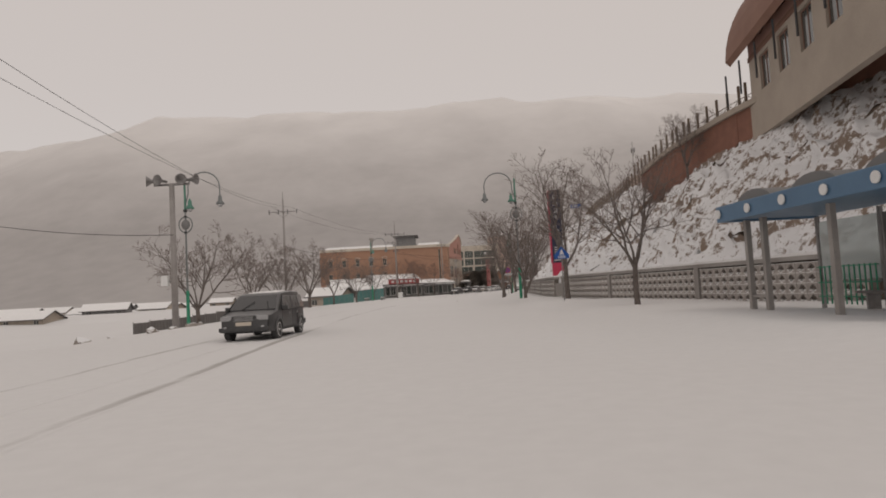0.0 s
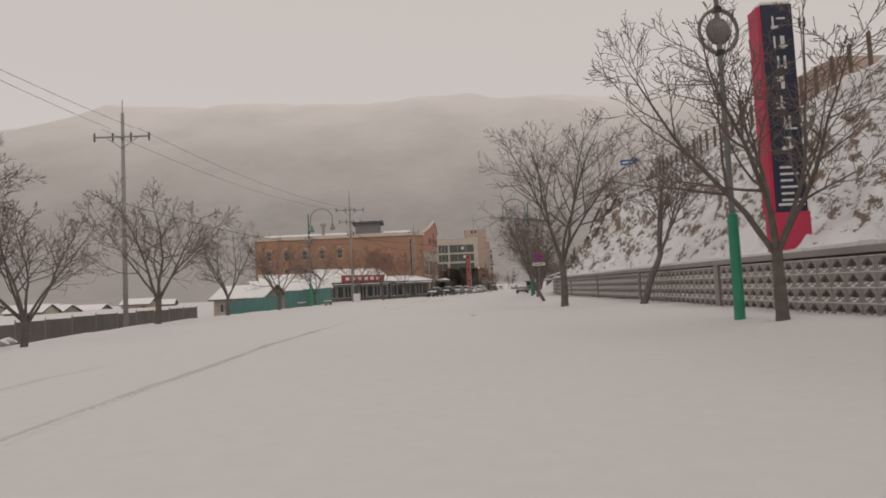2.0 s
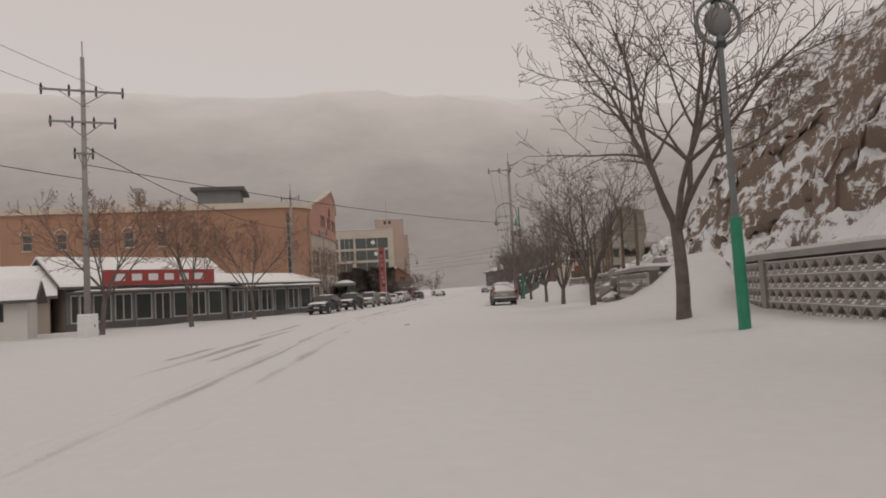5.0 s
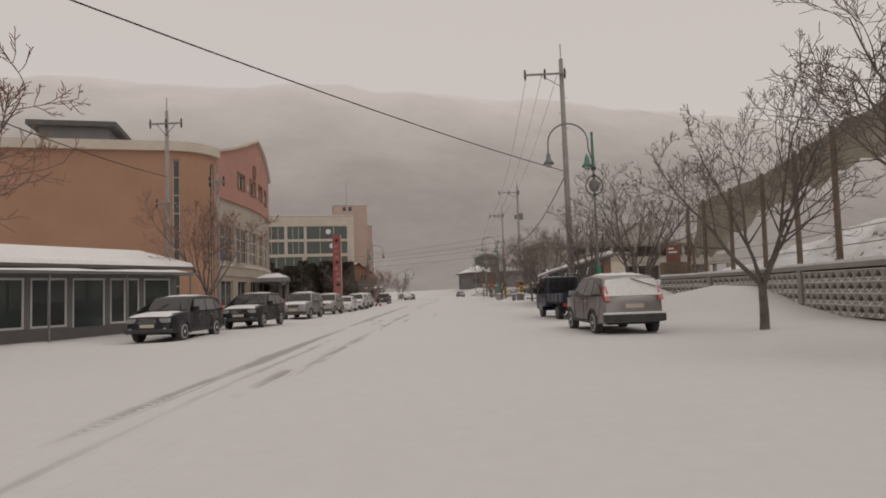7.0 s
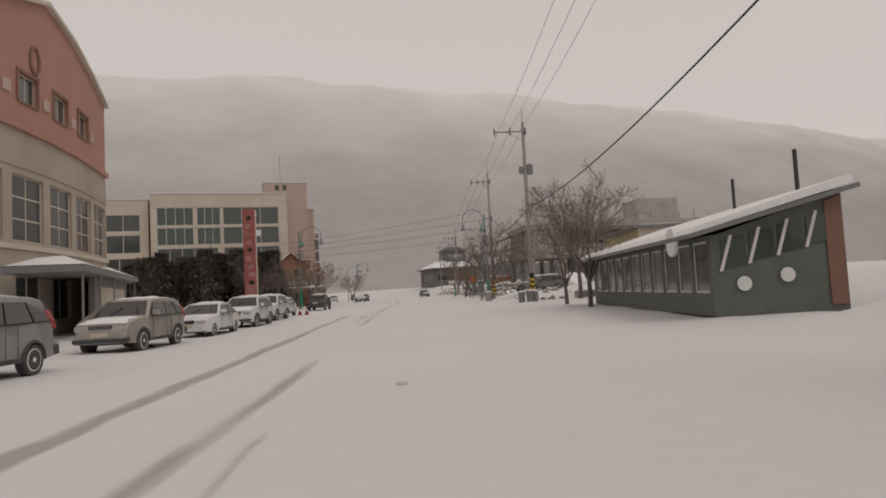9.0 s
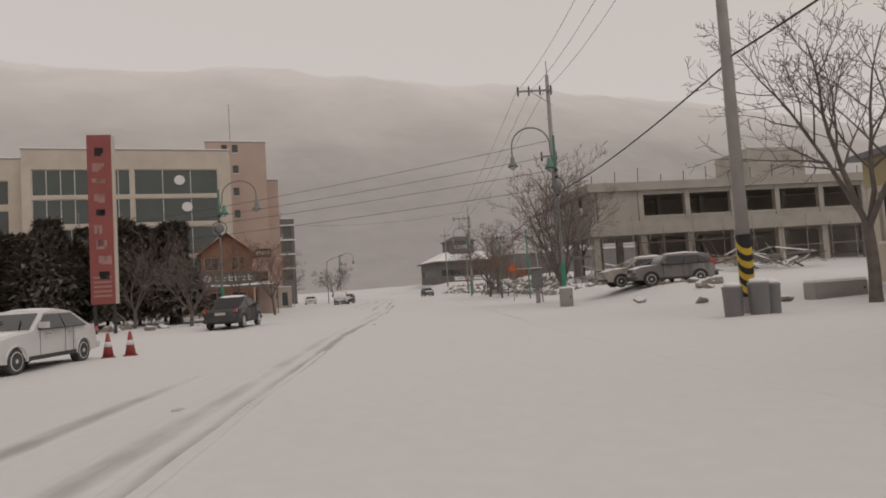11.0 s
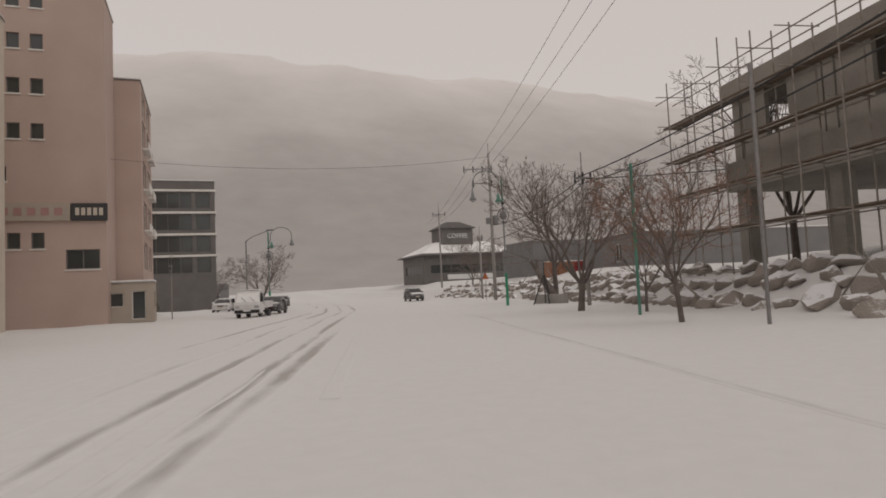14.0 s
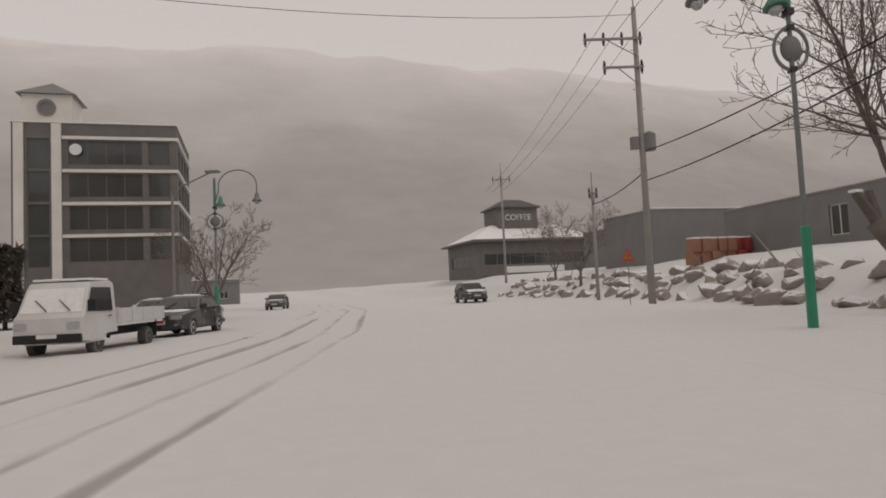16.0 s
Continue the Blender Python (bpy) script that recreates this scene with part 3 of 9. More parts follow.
tagged(grid_mesh("hilltop", BX, BY, BZ, SNOW), "snow-covered hilltop behind the cutting", "hilltop", kind="structure")


def hill_z(x, y):
    k = np.argmin((HXa - x) ** 2 + (HYa - y) ** 2)
    return float(HZa.flat[k])


def lattice_block():
    """One pierced concrete block: a rim, two slanted bars and a sill, 0.50 wide and 0.36 high, facing -y."""
    bm = B()
    w, h, t, b = 0.25, 0.18, 0.04, 0.10
    for x0, x1, z0, z1 in ((-w, w, -h, -h + t), (-w, w, h - t, h), (-w, -w + t, -h + t, h - t), (w - t, w, -h + t, h - t)):
        box(bm, x0, x1, -b, 0, z0, z1)
    turn = Matrix(((0, 1, 0, 0), (1, 0, 0, 0), (0, 0, 1, 0), (0, 0, 0, 1)))
    for sx in (-1, 1):
        for sz in (-1, 1):                      # corner webs that leave a six-sided hole
            prism(bm, ((sx * (w - t), sz * (h - t)), (sx * 0.035, sz * (h - t)), (sx * (w - t), sz * -0.015)), -b + 0.015, 0, turn)
    return bm


def snow_filling():
    """Snow caught on the sill inside a pierced block."""
    bm = B()
    for x0, x1, dz in ((-0.07, 0.07, 0.0), (-0.15, -0.072, 0.06), (0.072, 0.15, 0.06)):
        prism(bm, ((-0.11, -0.15 + dz), (0.0, -0.15 + dz), (0.0, -0.10 + dz), (-0.07, -0.105 + dz)), x0, x1)
    prism(bm, ((-0.125, 0.18), (-0.121, 0.195), (-0.05, 0.20), (-0.04, 0.18)), -0.25, 0.25)
    return bm


block_bm, fill_bm = lattice_block(), snow_filling()
BLOCK_MESH, FILL_MESH = bpy.data.meshes.new("concrete_block"), bpy.data.meshes.new("snow_filling")
for bm, me, mat in ((block_bm, BLOCK_MESH, BLOCK), (fill_bm, FILL_MESH, SNOW_CAP)):
    bmesh.ops.recalc_face_normals(bm, faces=bm.faces)
    bm.to_mesh(me)
    bm.free()
    me.materials.append(mat)


def joined(mesh, mats, name, mat, parent):
    """Many repeats of a mesh in one mesh object."""
    co = np.array([v.co[:] for v in mesh.vertices])
    fa = [tuple(p.vertices) for p in mesh.polygons]
    vs, fs = [], []
    for m in mats:
        base = len(vs)
        a = np.array(m)
        vs += list(co @ a[:3, :3].T + a[:3, 3])
        fs += [tuple(base + i for i in f) for f in fa]
    ob = mesh_of(name, vs, fs, mat, parent)
    ob["kind"] = "stuff"
    return ob


def block_wall(line, near, label, post_every=19):
    """A retaining wall of pierced blocks with a coping, snow on top and a recessed backing."""
    root = tagged(new("retaining_wall"), label, "retaining wall", "retaining walls along the road", "structure")
    pts = along(line, 0.52)
    bm, cop, cap = B(), B(), B()
    for (p, d), (q, _) in zip(pts, pts[1:]):
        side = Vector((d.y, -d.x, 0))
        L = (q - p).length
        m = Matrix.Translation(p) @ Matrix(((d.x, side.x, 0, 0), (d.y, side.y, 0, 0), (0, 0, 1, 0), (0, 0, 0, 1)))
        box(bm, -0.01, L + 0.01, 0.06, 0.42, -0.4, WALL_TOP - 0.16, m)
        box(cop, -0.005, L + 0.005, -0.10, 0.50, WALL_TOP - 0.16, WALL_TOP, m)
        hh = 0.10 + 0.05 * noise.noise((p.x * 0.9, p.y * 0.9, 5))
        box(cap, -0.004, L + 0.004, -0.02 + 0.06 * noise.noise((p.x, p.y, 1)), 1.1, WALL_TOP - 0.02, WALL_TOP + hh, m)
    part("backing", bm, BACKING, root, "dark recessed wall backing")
    part("coping", cop, CONCRETE, root, "weathered concrete coping")
    part("snow_cap", cap, SNOW_CAP, root, "snow lying on the coping")
    mats = []
    for k, ((p, d), (q, _)) in enumerate(zip(pts, pts[1:])):
        side = Vector((d.y, -d.x, 0))
        mid = (p + q) / 2
        if k % post_every == post_every - 1:
            bmp = B()
            m = Matrix.Translation(mid) @ Matrix(((d.x, side.x, 0, 0), (d.y, side.y, 0, 0), (0, 0, 1, 0), (0, 0, 0, 1)))
            box(bmp, -0.16, 0.16, -0.09, 0.06, -0.3, WALL_TOP - 0.161, m)
            part("pier", bmp, CONCRETE, root, "plain concrete pier")
            continue
        for r in range(4):
            mats.append(Matrix.Translation((*(mid + side * 0.06).xy, 0.34 + r * 0.365)) @ Matrix(((d.x, side.x, 0, 0), (d.y, side.y, 0, 0), (0, 0, 1, 0), (0, 0, 0, 1))))
    inner = [m for m in mats if near[0] <= m.translation.y <= near[1]][:296]
    rest = [m for m in mats if m not in inner]
    WALL_PIECES.append((root, inner, rest))
    return root


WALL_PIECES = []
block_wall(WALL_A, (34, 50), "grey pierced-block retaining wall with snow in its openings, below the cutting")
block_wall(WALL_B, (84, 104), "long grey pierced-block retaining wall with snow-capped coping")
block_wall(WALL_C, (146, 161), "low grey pierced-block wall behind the parked vehicles")


# ---- trees ----
def grow(seed, height, limbs, spread, lean=(0, 0), fork=1.5, trunk_r=0.15, dense=1.0):
    """Segments of a bare tree: trunk pieces, limb pieces and twigs."""
    rnd = random.Random(seed)
    trunk, branch, twig = [], [], []
    steps, up, wob = (10, 7, 5, 4), (0.01, 0.03, 0.05, 0.05), (0.085, 0.11, 0.14, 0.18)

    def run(p, d, length, r, depth):
        n, r0 = steps[depth], r
        turn = rnd.uniform(0, 6.28)
        for i in range(n):
            d = (d + Vector((rnd.gauss(0, 1), rnd.gauss(0, 1), rnd.gauss(0, 0.7))) * wob[depth] + Vector((0, 0, up[depth]))).normalized()
            q = p + d * (length / n)
            r2 = max(r0 * (1 - 0.84 * (i + 1) / n), 0.0085)
            (branch if depth < 2 else twig).append((p, q, r, r2))
            p, r = q, r2
            kids = 0
            if depth < 3 and i >= (2 if depth == 0 else 1):
                kids = int(rnd.random() < 0.95 * dense) + int(rnd.random() < (0.25, 0.3, 0.15)[depth])
            for _ in range(kids):
                turn += 2.4 + rnd.gauss(0, 0.5)
                u, v = axes(d)
                out = u * math.cos(turn) + v * math.sin(turn)
                ang = radians(rnd.uniform(30, 62))
                nd = (d * math.cos(ang) + out * math.sin(ang) + Vector((0, 0, 0.06))).normalized()
                run(p, nd, length * (1 - 0.62 * (i + 1) / n) * rnd.uniform(0.46, 0.72), max(r * 0.64, 0.0085), depth + 1)

    p, r = Vector((0, 0, -0.25)), trunk_r * 1.3
    d = Vector((lean[0], lean[1], 1)).normalized()
    for i in range(5):
        d = (d + Vector((rnd.gauss(0, 0.04), rnd.gauss(0, 0.04), 0))).normalized()
        q = p + d * ((fork + 0.25) / 5)
        r2 = trunk_r * (1.04 - 0.05 * i)
        trunk.append((p, q, r, r2))
        p, r = q, r2
    for k in range(limbs):
        a = 2 * math.pi * (k + rnd.uniform(-0.25, 0.25)) / limbs
        w = spread * rnd.uniform(0.75, 1.4)
        nd = (Vector((math.cos(a) * w, math.sin(a) * w, 1)) + d * (0.4 + 2.2 * math.hypot(*lean))).normalized()
        run(p - d * rnd.uniform(0, 0.35), nd, (height - fork) * rnd.uniform(0.85, 1.12), r * rnd.uniform(0.48, 0.70), 0)
    return trunk, branch, twig


def tubes(segs, n):
    vs, fs = [], []
    for p, q, r0, r1 in segs:
        u, v = axes(q - p)
        base = len(vs)
        for c, r in ((p, r0), (q, r1)):
            for i in range(n):
                a = 2 * math.pi * i / n
                vs.append(c + u * (r * math.cos(a)) + v * (r * math.sin(a)))
        fs += [(base + i, base + (i + 1) % n, base + n + (i + 1) % n, base + n + i) for i in range(n)]
    return vs, fs


def make_tree(seed, height, limbs, spread, lean=(0, 0), fork=1.5, trunk_r=0.15, twig_mat=None, dense=1.0, label="", group="bare trees along the road"):
    trunk, branch, twig = grow(seed, height, limbs, spread, lean, fork, trunk_r, dense)
    root = tagged(new("cherry_tree"), label, "tree", group)
    va, fa = tubes(trunk, 9)
    vb, fb = tubes(branch, 6)
    mesh_of("trunk", va + vb, fa + [tuple(i + len(va) for i in f) for f in fb], BARK, root, True)
    mesh_of("crown", *tubes(twig, 3), twig_mat or TWIG, root, False, "crown of thin bare twigs")
    return root


T = [make_tree(11, 7.6, 5, 0.72, (0.06, 0), 1.7, 0.15, label="bare winter cherry tree standing in snow on the verge"),
     make_tree(23, 7.2, 6, 0.85, (-0.05, 0.03), 1.4, 0.14, label="bare winter cherry tree with a wide crown"),
     make_tree(35, 8.6, 5, 0.62, (-0.45, 0.0), 2.8, 0.15, label="bare cherry tree leaning over the road"),
     make_tree(47, 6.4, 6, 1.0, (0, 0), 1.3, 0.15, label="spreading bare cherry tree in the snow"),
     make_tree(59, 5.6, 6, 0.8, (0.03, 0), 1.6, 0.10, TWIG_RED, label="slim reddish bare tree before the shops"),
     make_tree(61, 8.8, 5, 0.72, (0.08, 0), 2.4, 0.17, label="tall bare tree with steep limbs and dense twigs", dense=1.1),
     make_tree(73, 7.4, 7, 0.62, (0.02, 0), 1.2, 0.17, label="many-stemmed bare cherry tree with a vase-shaped crown")]
USED = set()


def tree(kind, x, y, turn=0.0, size=1.0, z=None):
    m = pose(x, y, hz(x, y) if z is None else z, 0, 0, turn) @ Matrix.Diagonal((size, size, size, 1))
    if kind not in USED:
        USED.add(kind)
        T[kind].matrix_basis = m
        return T[kind]
    ob = copy_thing(T[kind], Matrix())
    ob.matrix_basis = m
    return ob


# right-hand row, from the bus shelter on
for kind, x, y, a, s in ((5, 8.6, 28.6, 200, 0.74), (5, 8.6, 44.5, 140, 1.02), (0, 6.9, 54.0, 80, 0.92), (2, 8.4, 66.8, 200, 0.92), (5, 7.0, 74.6, 30, 1.12), (2, 8.55, 86.8, 10, 0.74),
                         (1, 10.5, 99.0, 60, 1.05), (5, 12.5, 111.2, 15, 1.12), (6, 15.28, 123.2, 60, 0.85), (6, 17.85, 133.4, 210, 0.82), (1, 19.35, 140.4, 310, 0.85),
                         (6, 21.4, 149.7, 75, 0.74), (6, 23.2, 157.9, 200, 0.7), (0, 31.9, 185.0, 40, 0.85), (1, 33.6, 190.5, 260, 0.85), (5, 40.6, 200.8, 20, 1.0), (6, 40.7, 219.4, 20, 0.98),
                         (4, 50.6, 249.0, 0, 0.62), (4, 47.4, 243.3, 120, 0.8), (3, 50.4, 253.4, 190, 1.05), (5, 57.8, 268.2, 90, 1.06), (0, 62.5, 262.0, 10, 1.1), (1, 66, 300, 0, 0.8), (0, 70, 312, 80, 0.9), (5, 61, 251, 60, 1.1)):
    tree(kind, x, y, a, s)
# left-hand row
for kind, x, y, a, s in ((3, -19.1, 50.3, 20, 1.15), (1, -18.3, 62.0, 100, 1.0), (3, -16.5, 66.0, 200, 0.95), (3, -16.5, 79.5, 300, 1.25), (0, -15.4, 90.5, 50, 0.85), (3, -13.8, 102.2, 150, 1.05), (1, -12.7, 118.6, 250, 0.95),
                         (4, -9.0, 133.0, 10, 1.4), (4, -5.25, 138.2, 90, 1.4), (4, -1.94, 143.9, 190, 1.3), (4, 3.6, 160.5, 60, 1.15), (4, 23.4, 236.5, 30, 1.05), (4, 26.4, 243.5, 140, 1.0), 
                         (3, 40.0, 297, 60, 1.0), (1, 17, 232, 70, 0.8), (3, 20.5, 229, 170, 0.75)):
    tree(kind, x, y, a, s)
# trees on top of the cutting and far along the street
for kind, x, y, a, s in ((5, 18.5, 47, 0, 0.6), (1, 19, 52, 90, 0.65), (1, 19.5, 101, 200, 0.45)):
    tree(kind, x, y, a, s, z=hill_z(x, y))


# ---- buildings ----
def face_matrix(x, y, z, ang):
    """Wall axes: local x along the wall, local -y outwards, local z up."""
    return pose(x, y, z, 0, 0, ang)


def wall_panel(root, mat, m, width, height, thick, holes, label="", name="wall"):
    """A wall with openings right through it."""
    us = sorted({0.0, width, *[h[0] for h in holes], *[h[1] for h in holes]})
    vs = sorted({0.0, height, *[h[2] for h in holes], *[h[3] for h in holes]})
    nu, nz = len(us) - 1, len(vs) - 1
    full = [[not any(h[0] < (us[i] + us[i + 1]) / 2 < h[1] and h[2] < (vs[j] + vs[j + 1]) / 2 < h[3] for h in holes) for j in range(nz)] for i in range(nu)]
    bm = B()
    made = {}

    def vert(i, j, k):
        if (i, j, k) not in made:
            made[i, j, k] = bm.verts.new(m @ Vector((us[i], thick * k, vs[j])))
        return made[i, j, k]

    def solid_at(i, j):
        return 0 <= i < nu and 0 <= j < nz and full[i][j]

    for i in range(nu):
        for j in range(nz):
            if not full[i][j]:
                continue
            for k in (0, 1):
                bm.faces.new([vert(i, j, k), vert(i + 1, j, k), vert(i + 1, j + 1, k), vert(i, j + 1, k)])
            for di, dj, e in ((-1, 0, ((i, j), (i, j + 1))), (1, 0, ((i + 1, j), (i + 1, j + 1))), (0, -1, ((i, j), (i + 1, j))), (0, 1, ((i, j + 1), (i + 1, j + 1)))):
                if not solid_at(i + di, j + dj):
                    bm.faces.new([vert(*e[0], 0), vert(*e[1], 0), vert(*e[1], 1), vert(*e[0], 1)])
    return part(name, bm, mat, root, label)


def window(root, m, hole, thick, frame_mat, pane_mat, cols=1, rows=1, fw=0.07, sill=None, deep=0.14):
    u0, u1, v0, v1 = hole
    cw, rh = (u1 - u0) / cols, (v1 - v0) / rows
    lights = [(fw if i == 0 else i * cw + fw / 2, (i + 1) * cw - (fw if i == cols - 1 else fw / 2), fw if j == 0 else j * rh + fw / 2, (j + 1) * rh - (fw if j == rows - 1 else fw / 2))
              for i in range(cols) for j in range(rows)]
    w = wall_panel(root, frame_mat, m @ Matrix.Translation((u0, deep, v0)), u1 - u0, v1 - v0, 0.06, lights, name="window")
    for i in range(cols):
        for j in range(rows):
            bp = B()
            a, b = u0 + (u1 - u0) * i / cols, u0 + (u1 - u0) * (i + 1) / cols
            c, d = v0 + (v1 - v0) * j / rows, v0 + (v1 - v0) * (j + 1) / rows
            box(bp, a + 0.01, b - 0.01, deep + 0.025, deep + 0.035, c + 0.01, d - 0.01, m)
            part("pane", bp, pane_mat, w)
    if sill:
        bs = B()
        box(bs, u0 - 0.08, u1 + 0.08, -0.07, deep - 0.002, v0 - 0.10, v0 - 0.003, m)
        part("sill", bs, sill, w)
    return w


def slab(root, name, mat, m, x0, x1, y0, y1, z0, z1, label="", bev=0):
    bm = box(B(), x0, x1, y0, y1, z0, z1, m)
    if bev:
        bevel(bm, bev)
    return part(name, bm, mat, root, label)


def snow_slab(root, m, x0, x1, y0, y1, z, t=0.16, label="snow lying on the roof"):
    """Uneven snow on a flat roof."""
    nx, ny = max(2, int((x1 - x0) / 0.9)), max(2, int((y1 - y0) / 0.9))
    vs, fs = [], []
    for j in range(ny + 1):
        for i in range(nx + 1):
            x, y = x0 + (x1 - x0) * i / nx, y0 + (y1 - y0) * j / ny
            edge = i in (0, nx) or j in (0, ny)
            vs.append(m @ Vector((x, y, z + (0.02 if edge else t * (0.8 + 0.5 * noise.noise((x * 0.7, y * 0.7, z)))))))
    for j in range(ny):
        for i in range(nx):
            a = j * (nx + 1) + i
            fs.append((a, a + 1, a + nx + 2, a + nx + 1))
    return mesh_of("snow_cover", vs, fs, SNOW_CAP, root, True, label)


def roof_gable(root, mat, m, x0, x1, y0, y1, eave, ridge, over=0.4, snow=0.12):
    """Gable roof with its ridge along local x, with snow."""
    cy = (y0 + y1) / 2
    bm, sn = B(), B()
    k = (ridge - eave) / (cy - y0)
    for sy, ya in ((1, y0 - over), (-1, y1 + over)):
        za = eave - k * over
        prism(bm, ((ya, za), (ya, za + 0.14), (cy, ridge + 0.14), (cy, ridge)), x0 - over, x1 + over, m)
        prism(sn, ((ya + sy * 0.06, za + 0.145), (ya + sy * 0.2, za + 0.14 + snow), (cy - sy * 0.12, ridge + 0.14 + snow), (cy - sy * 0.05, ridge + 0.145)), x0 - over + 0.05, x1 + over - 0.05, m)
    part("roof", bm, mat, root)
    return part("snow_cover", sn, SNOW_CAP, root, "snow lying on the roof")


def roof_hip(root, mat, m, x0, x1, y0, y1, eave, ridge, over=0.8, snow=True, tip=0.35):
    bm, sn = B(), B()
    for b, mat_b, up, inn in ((bm, mat, 0, 0), (sn, SNOW_CAP, 0.17, 0.12)):
        a = [(x0 - over + inn, y0 - over + inn), (x1 + over - inn, y0 - over + inn), (x1 + over - inn, y1 + over - inn), (x0 - over + inn, y1 + over - inn)]
        w = (y1 - y0) * (0.5 - tip / 2)
        c = [(x0 + w, y0 + w), (x1 - w, y0 + w), (x1 - w, y1 - w), (x0 + w, y1 - w)]
        lo = [b.verts.new(m @ Vector((*p, eave + up))) for p in a]
        lt = [b.verts.new(m @ Vector((*p, eave + up + (0.16 if up == 0 else 0.03)))) for p in a]
        hi = [b.verts.new(m @ Vector((*p, ridge + up))) for p in c]
        b.faces.new(lo)
        b.faces.new(hi)
        for i in range(4):
            j = (i + 1) % 4
            b.faces.new((lo[i], lo[j], lt[j], lt[i]))
            b.faces.new((lt[i], lt[j], hi[j], hi[i]))
    part("roof", bm, mat, root)
    if snow:
        part("snow_cover", sn, SNOW_CAP, root, "patchy snow lying on the roof")
    else:
        sn.free()


def block_building(name, x, y, w, d, h, mat, front, right, label, roof_mat=CONCRETE, ang=0.0, z=None, thick=0.3, frame=WHITE, pane=PANE, sill=None, parapet=0.5, cols=2, rows=1, left=()):
    """A flat-roofed building on a rectangle, with window openings in its front (facing -y), right and left sides."""
    root = thing(name, x, y, ang, label, "building", z=z)
    I = Matrix()
    faces = ((I, w, front), (pose(w, 0, 0, 0, 0, 90), d, right), (pose(0, d, 0, 0, 0, -90), d, left), (pose(w, d, 0, 0, 0, 180), w, ()))
    for k, (m, width, holes) in enumerate(faces):
        if k in (1, 2):
            mm, ww = m @ Matrix.Translation((thick, 0, 0)), width - 2 * thick
        else:
            mm, ww = m, width
        hs = [hh[:4] for hh in holes]
        if k in (1, 2):
            hs = [(a - thick, b - thick, c, e) for a, b, c, e in hs]
        wall_panel(root, mat, mm, ww, h, thick, hs)
        for hh, full in zip(hs, holes):
            c, r = (full[4], full[5]) if len(full) > 4 else (cols, rows)
            window(root, mm, hh, thick, frame, pane, c, r, sill=sill)
    slab(root, "roof", roof_mat, I, thick, w - thick, thick, d - thick, h - parapet - 0.25, h - parapet)
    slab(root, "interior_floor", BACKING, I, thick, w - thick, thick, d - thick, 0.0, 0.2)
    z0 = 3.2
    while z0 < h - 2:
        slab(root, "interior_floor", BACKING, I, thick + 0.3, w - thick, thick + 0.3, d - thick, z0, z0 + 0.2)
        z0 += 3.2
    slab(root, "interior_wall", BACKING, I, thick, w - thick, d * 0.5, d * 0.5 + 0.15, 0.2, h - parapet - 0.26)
    snow_slab(root, I, thick, w - thick, thick, d - thick, h - parapet, 0.22)
    cop = B()
    for x0, x1, y0, y1 in ((-0.06, w + 0.06, -0.06, thick + 0.04), (-0.06, w + 0.06, d - thick - 0.04, d + 0.06), (-0.06, thick + 0.04, thick + 0.041, d - thick - 0.041), (w - thick - 0.04, w + 0.06, thick + 0.041, d - thick - 0.041)):
        box(cop, x0, x1, y0, y1, h + 0.003, h + 0.10)
    part("coping", cop, roof_mat, root)
    sc = B()
    box(sc, -0.02, w + 0.02, -0.03, thick, h + 0.103, h + 0.20)
    box(sc, w - thick, w + 0.03, thick + 0.001, d, h + 0.103, h + 0.19)
    part("snow_cap", sc, SNOW_CAP, root, "line of snow along the parapet")
    return root


def rows_of(u0, u1, n, w, zs, h, extra=()):
    out = []
    for z in zs:
        for i in range(n):
            c = u0 + (u1 - u0) * (i + 0.5) / n
            out.append((c - w / 2, c + w / 2, z, z + h, *extra))
    return out


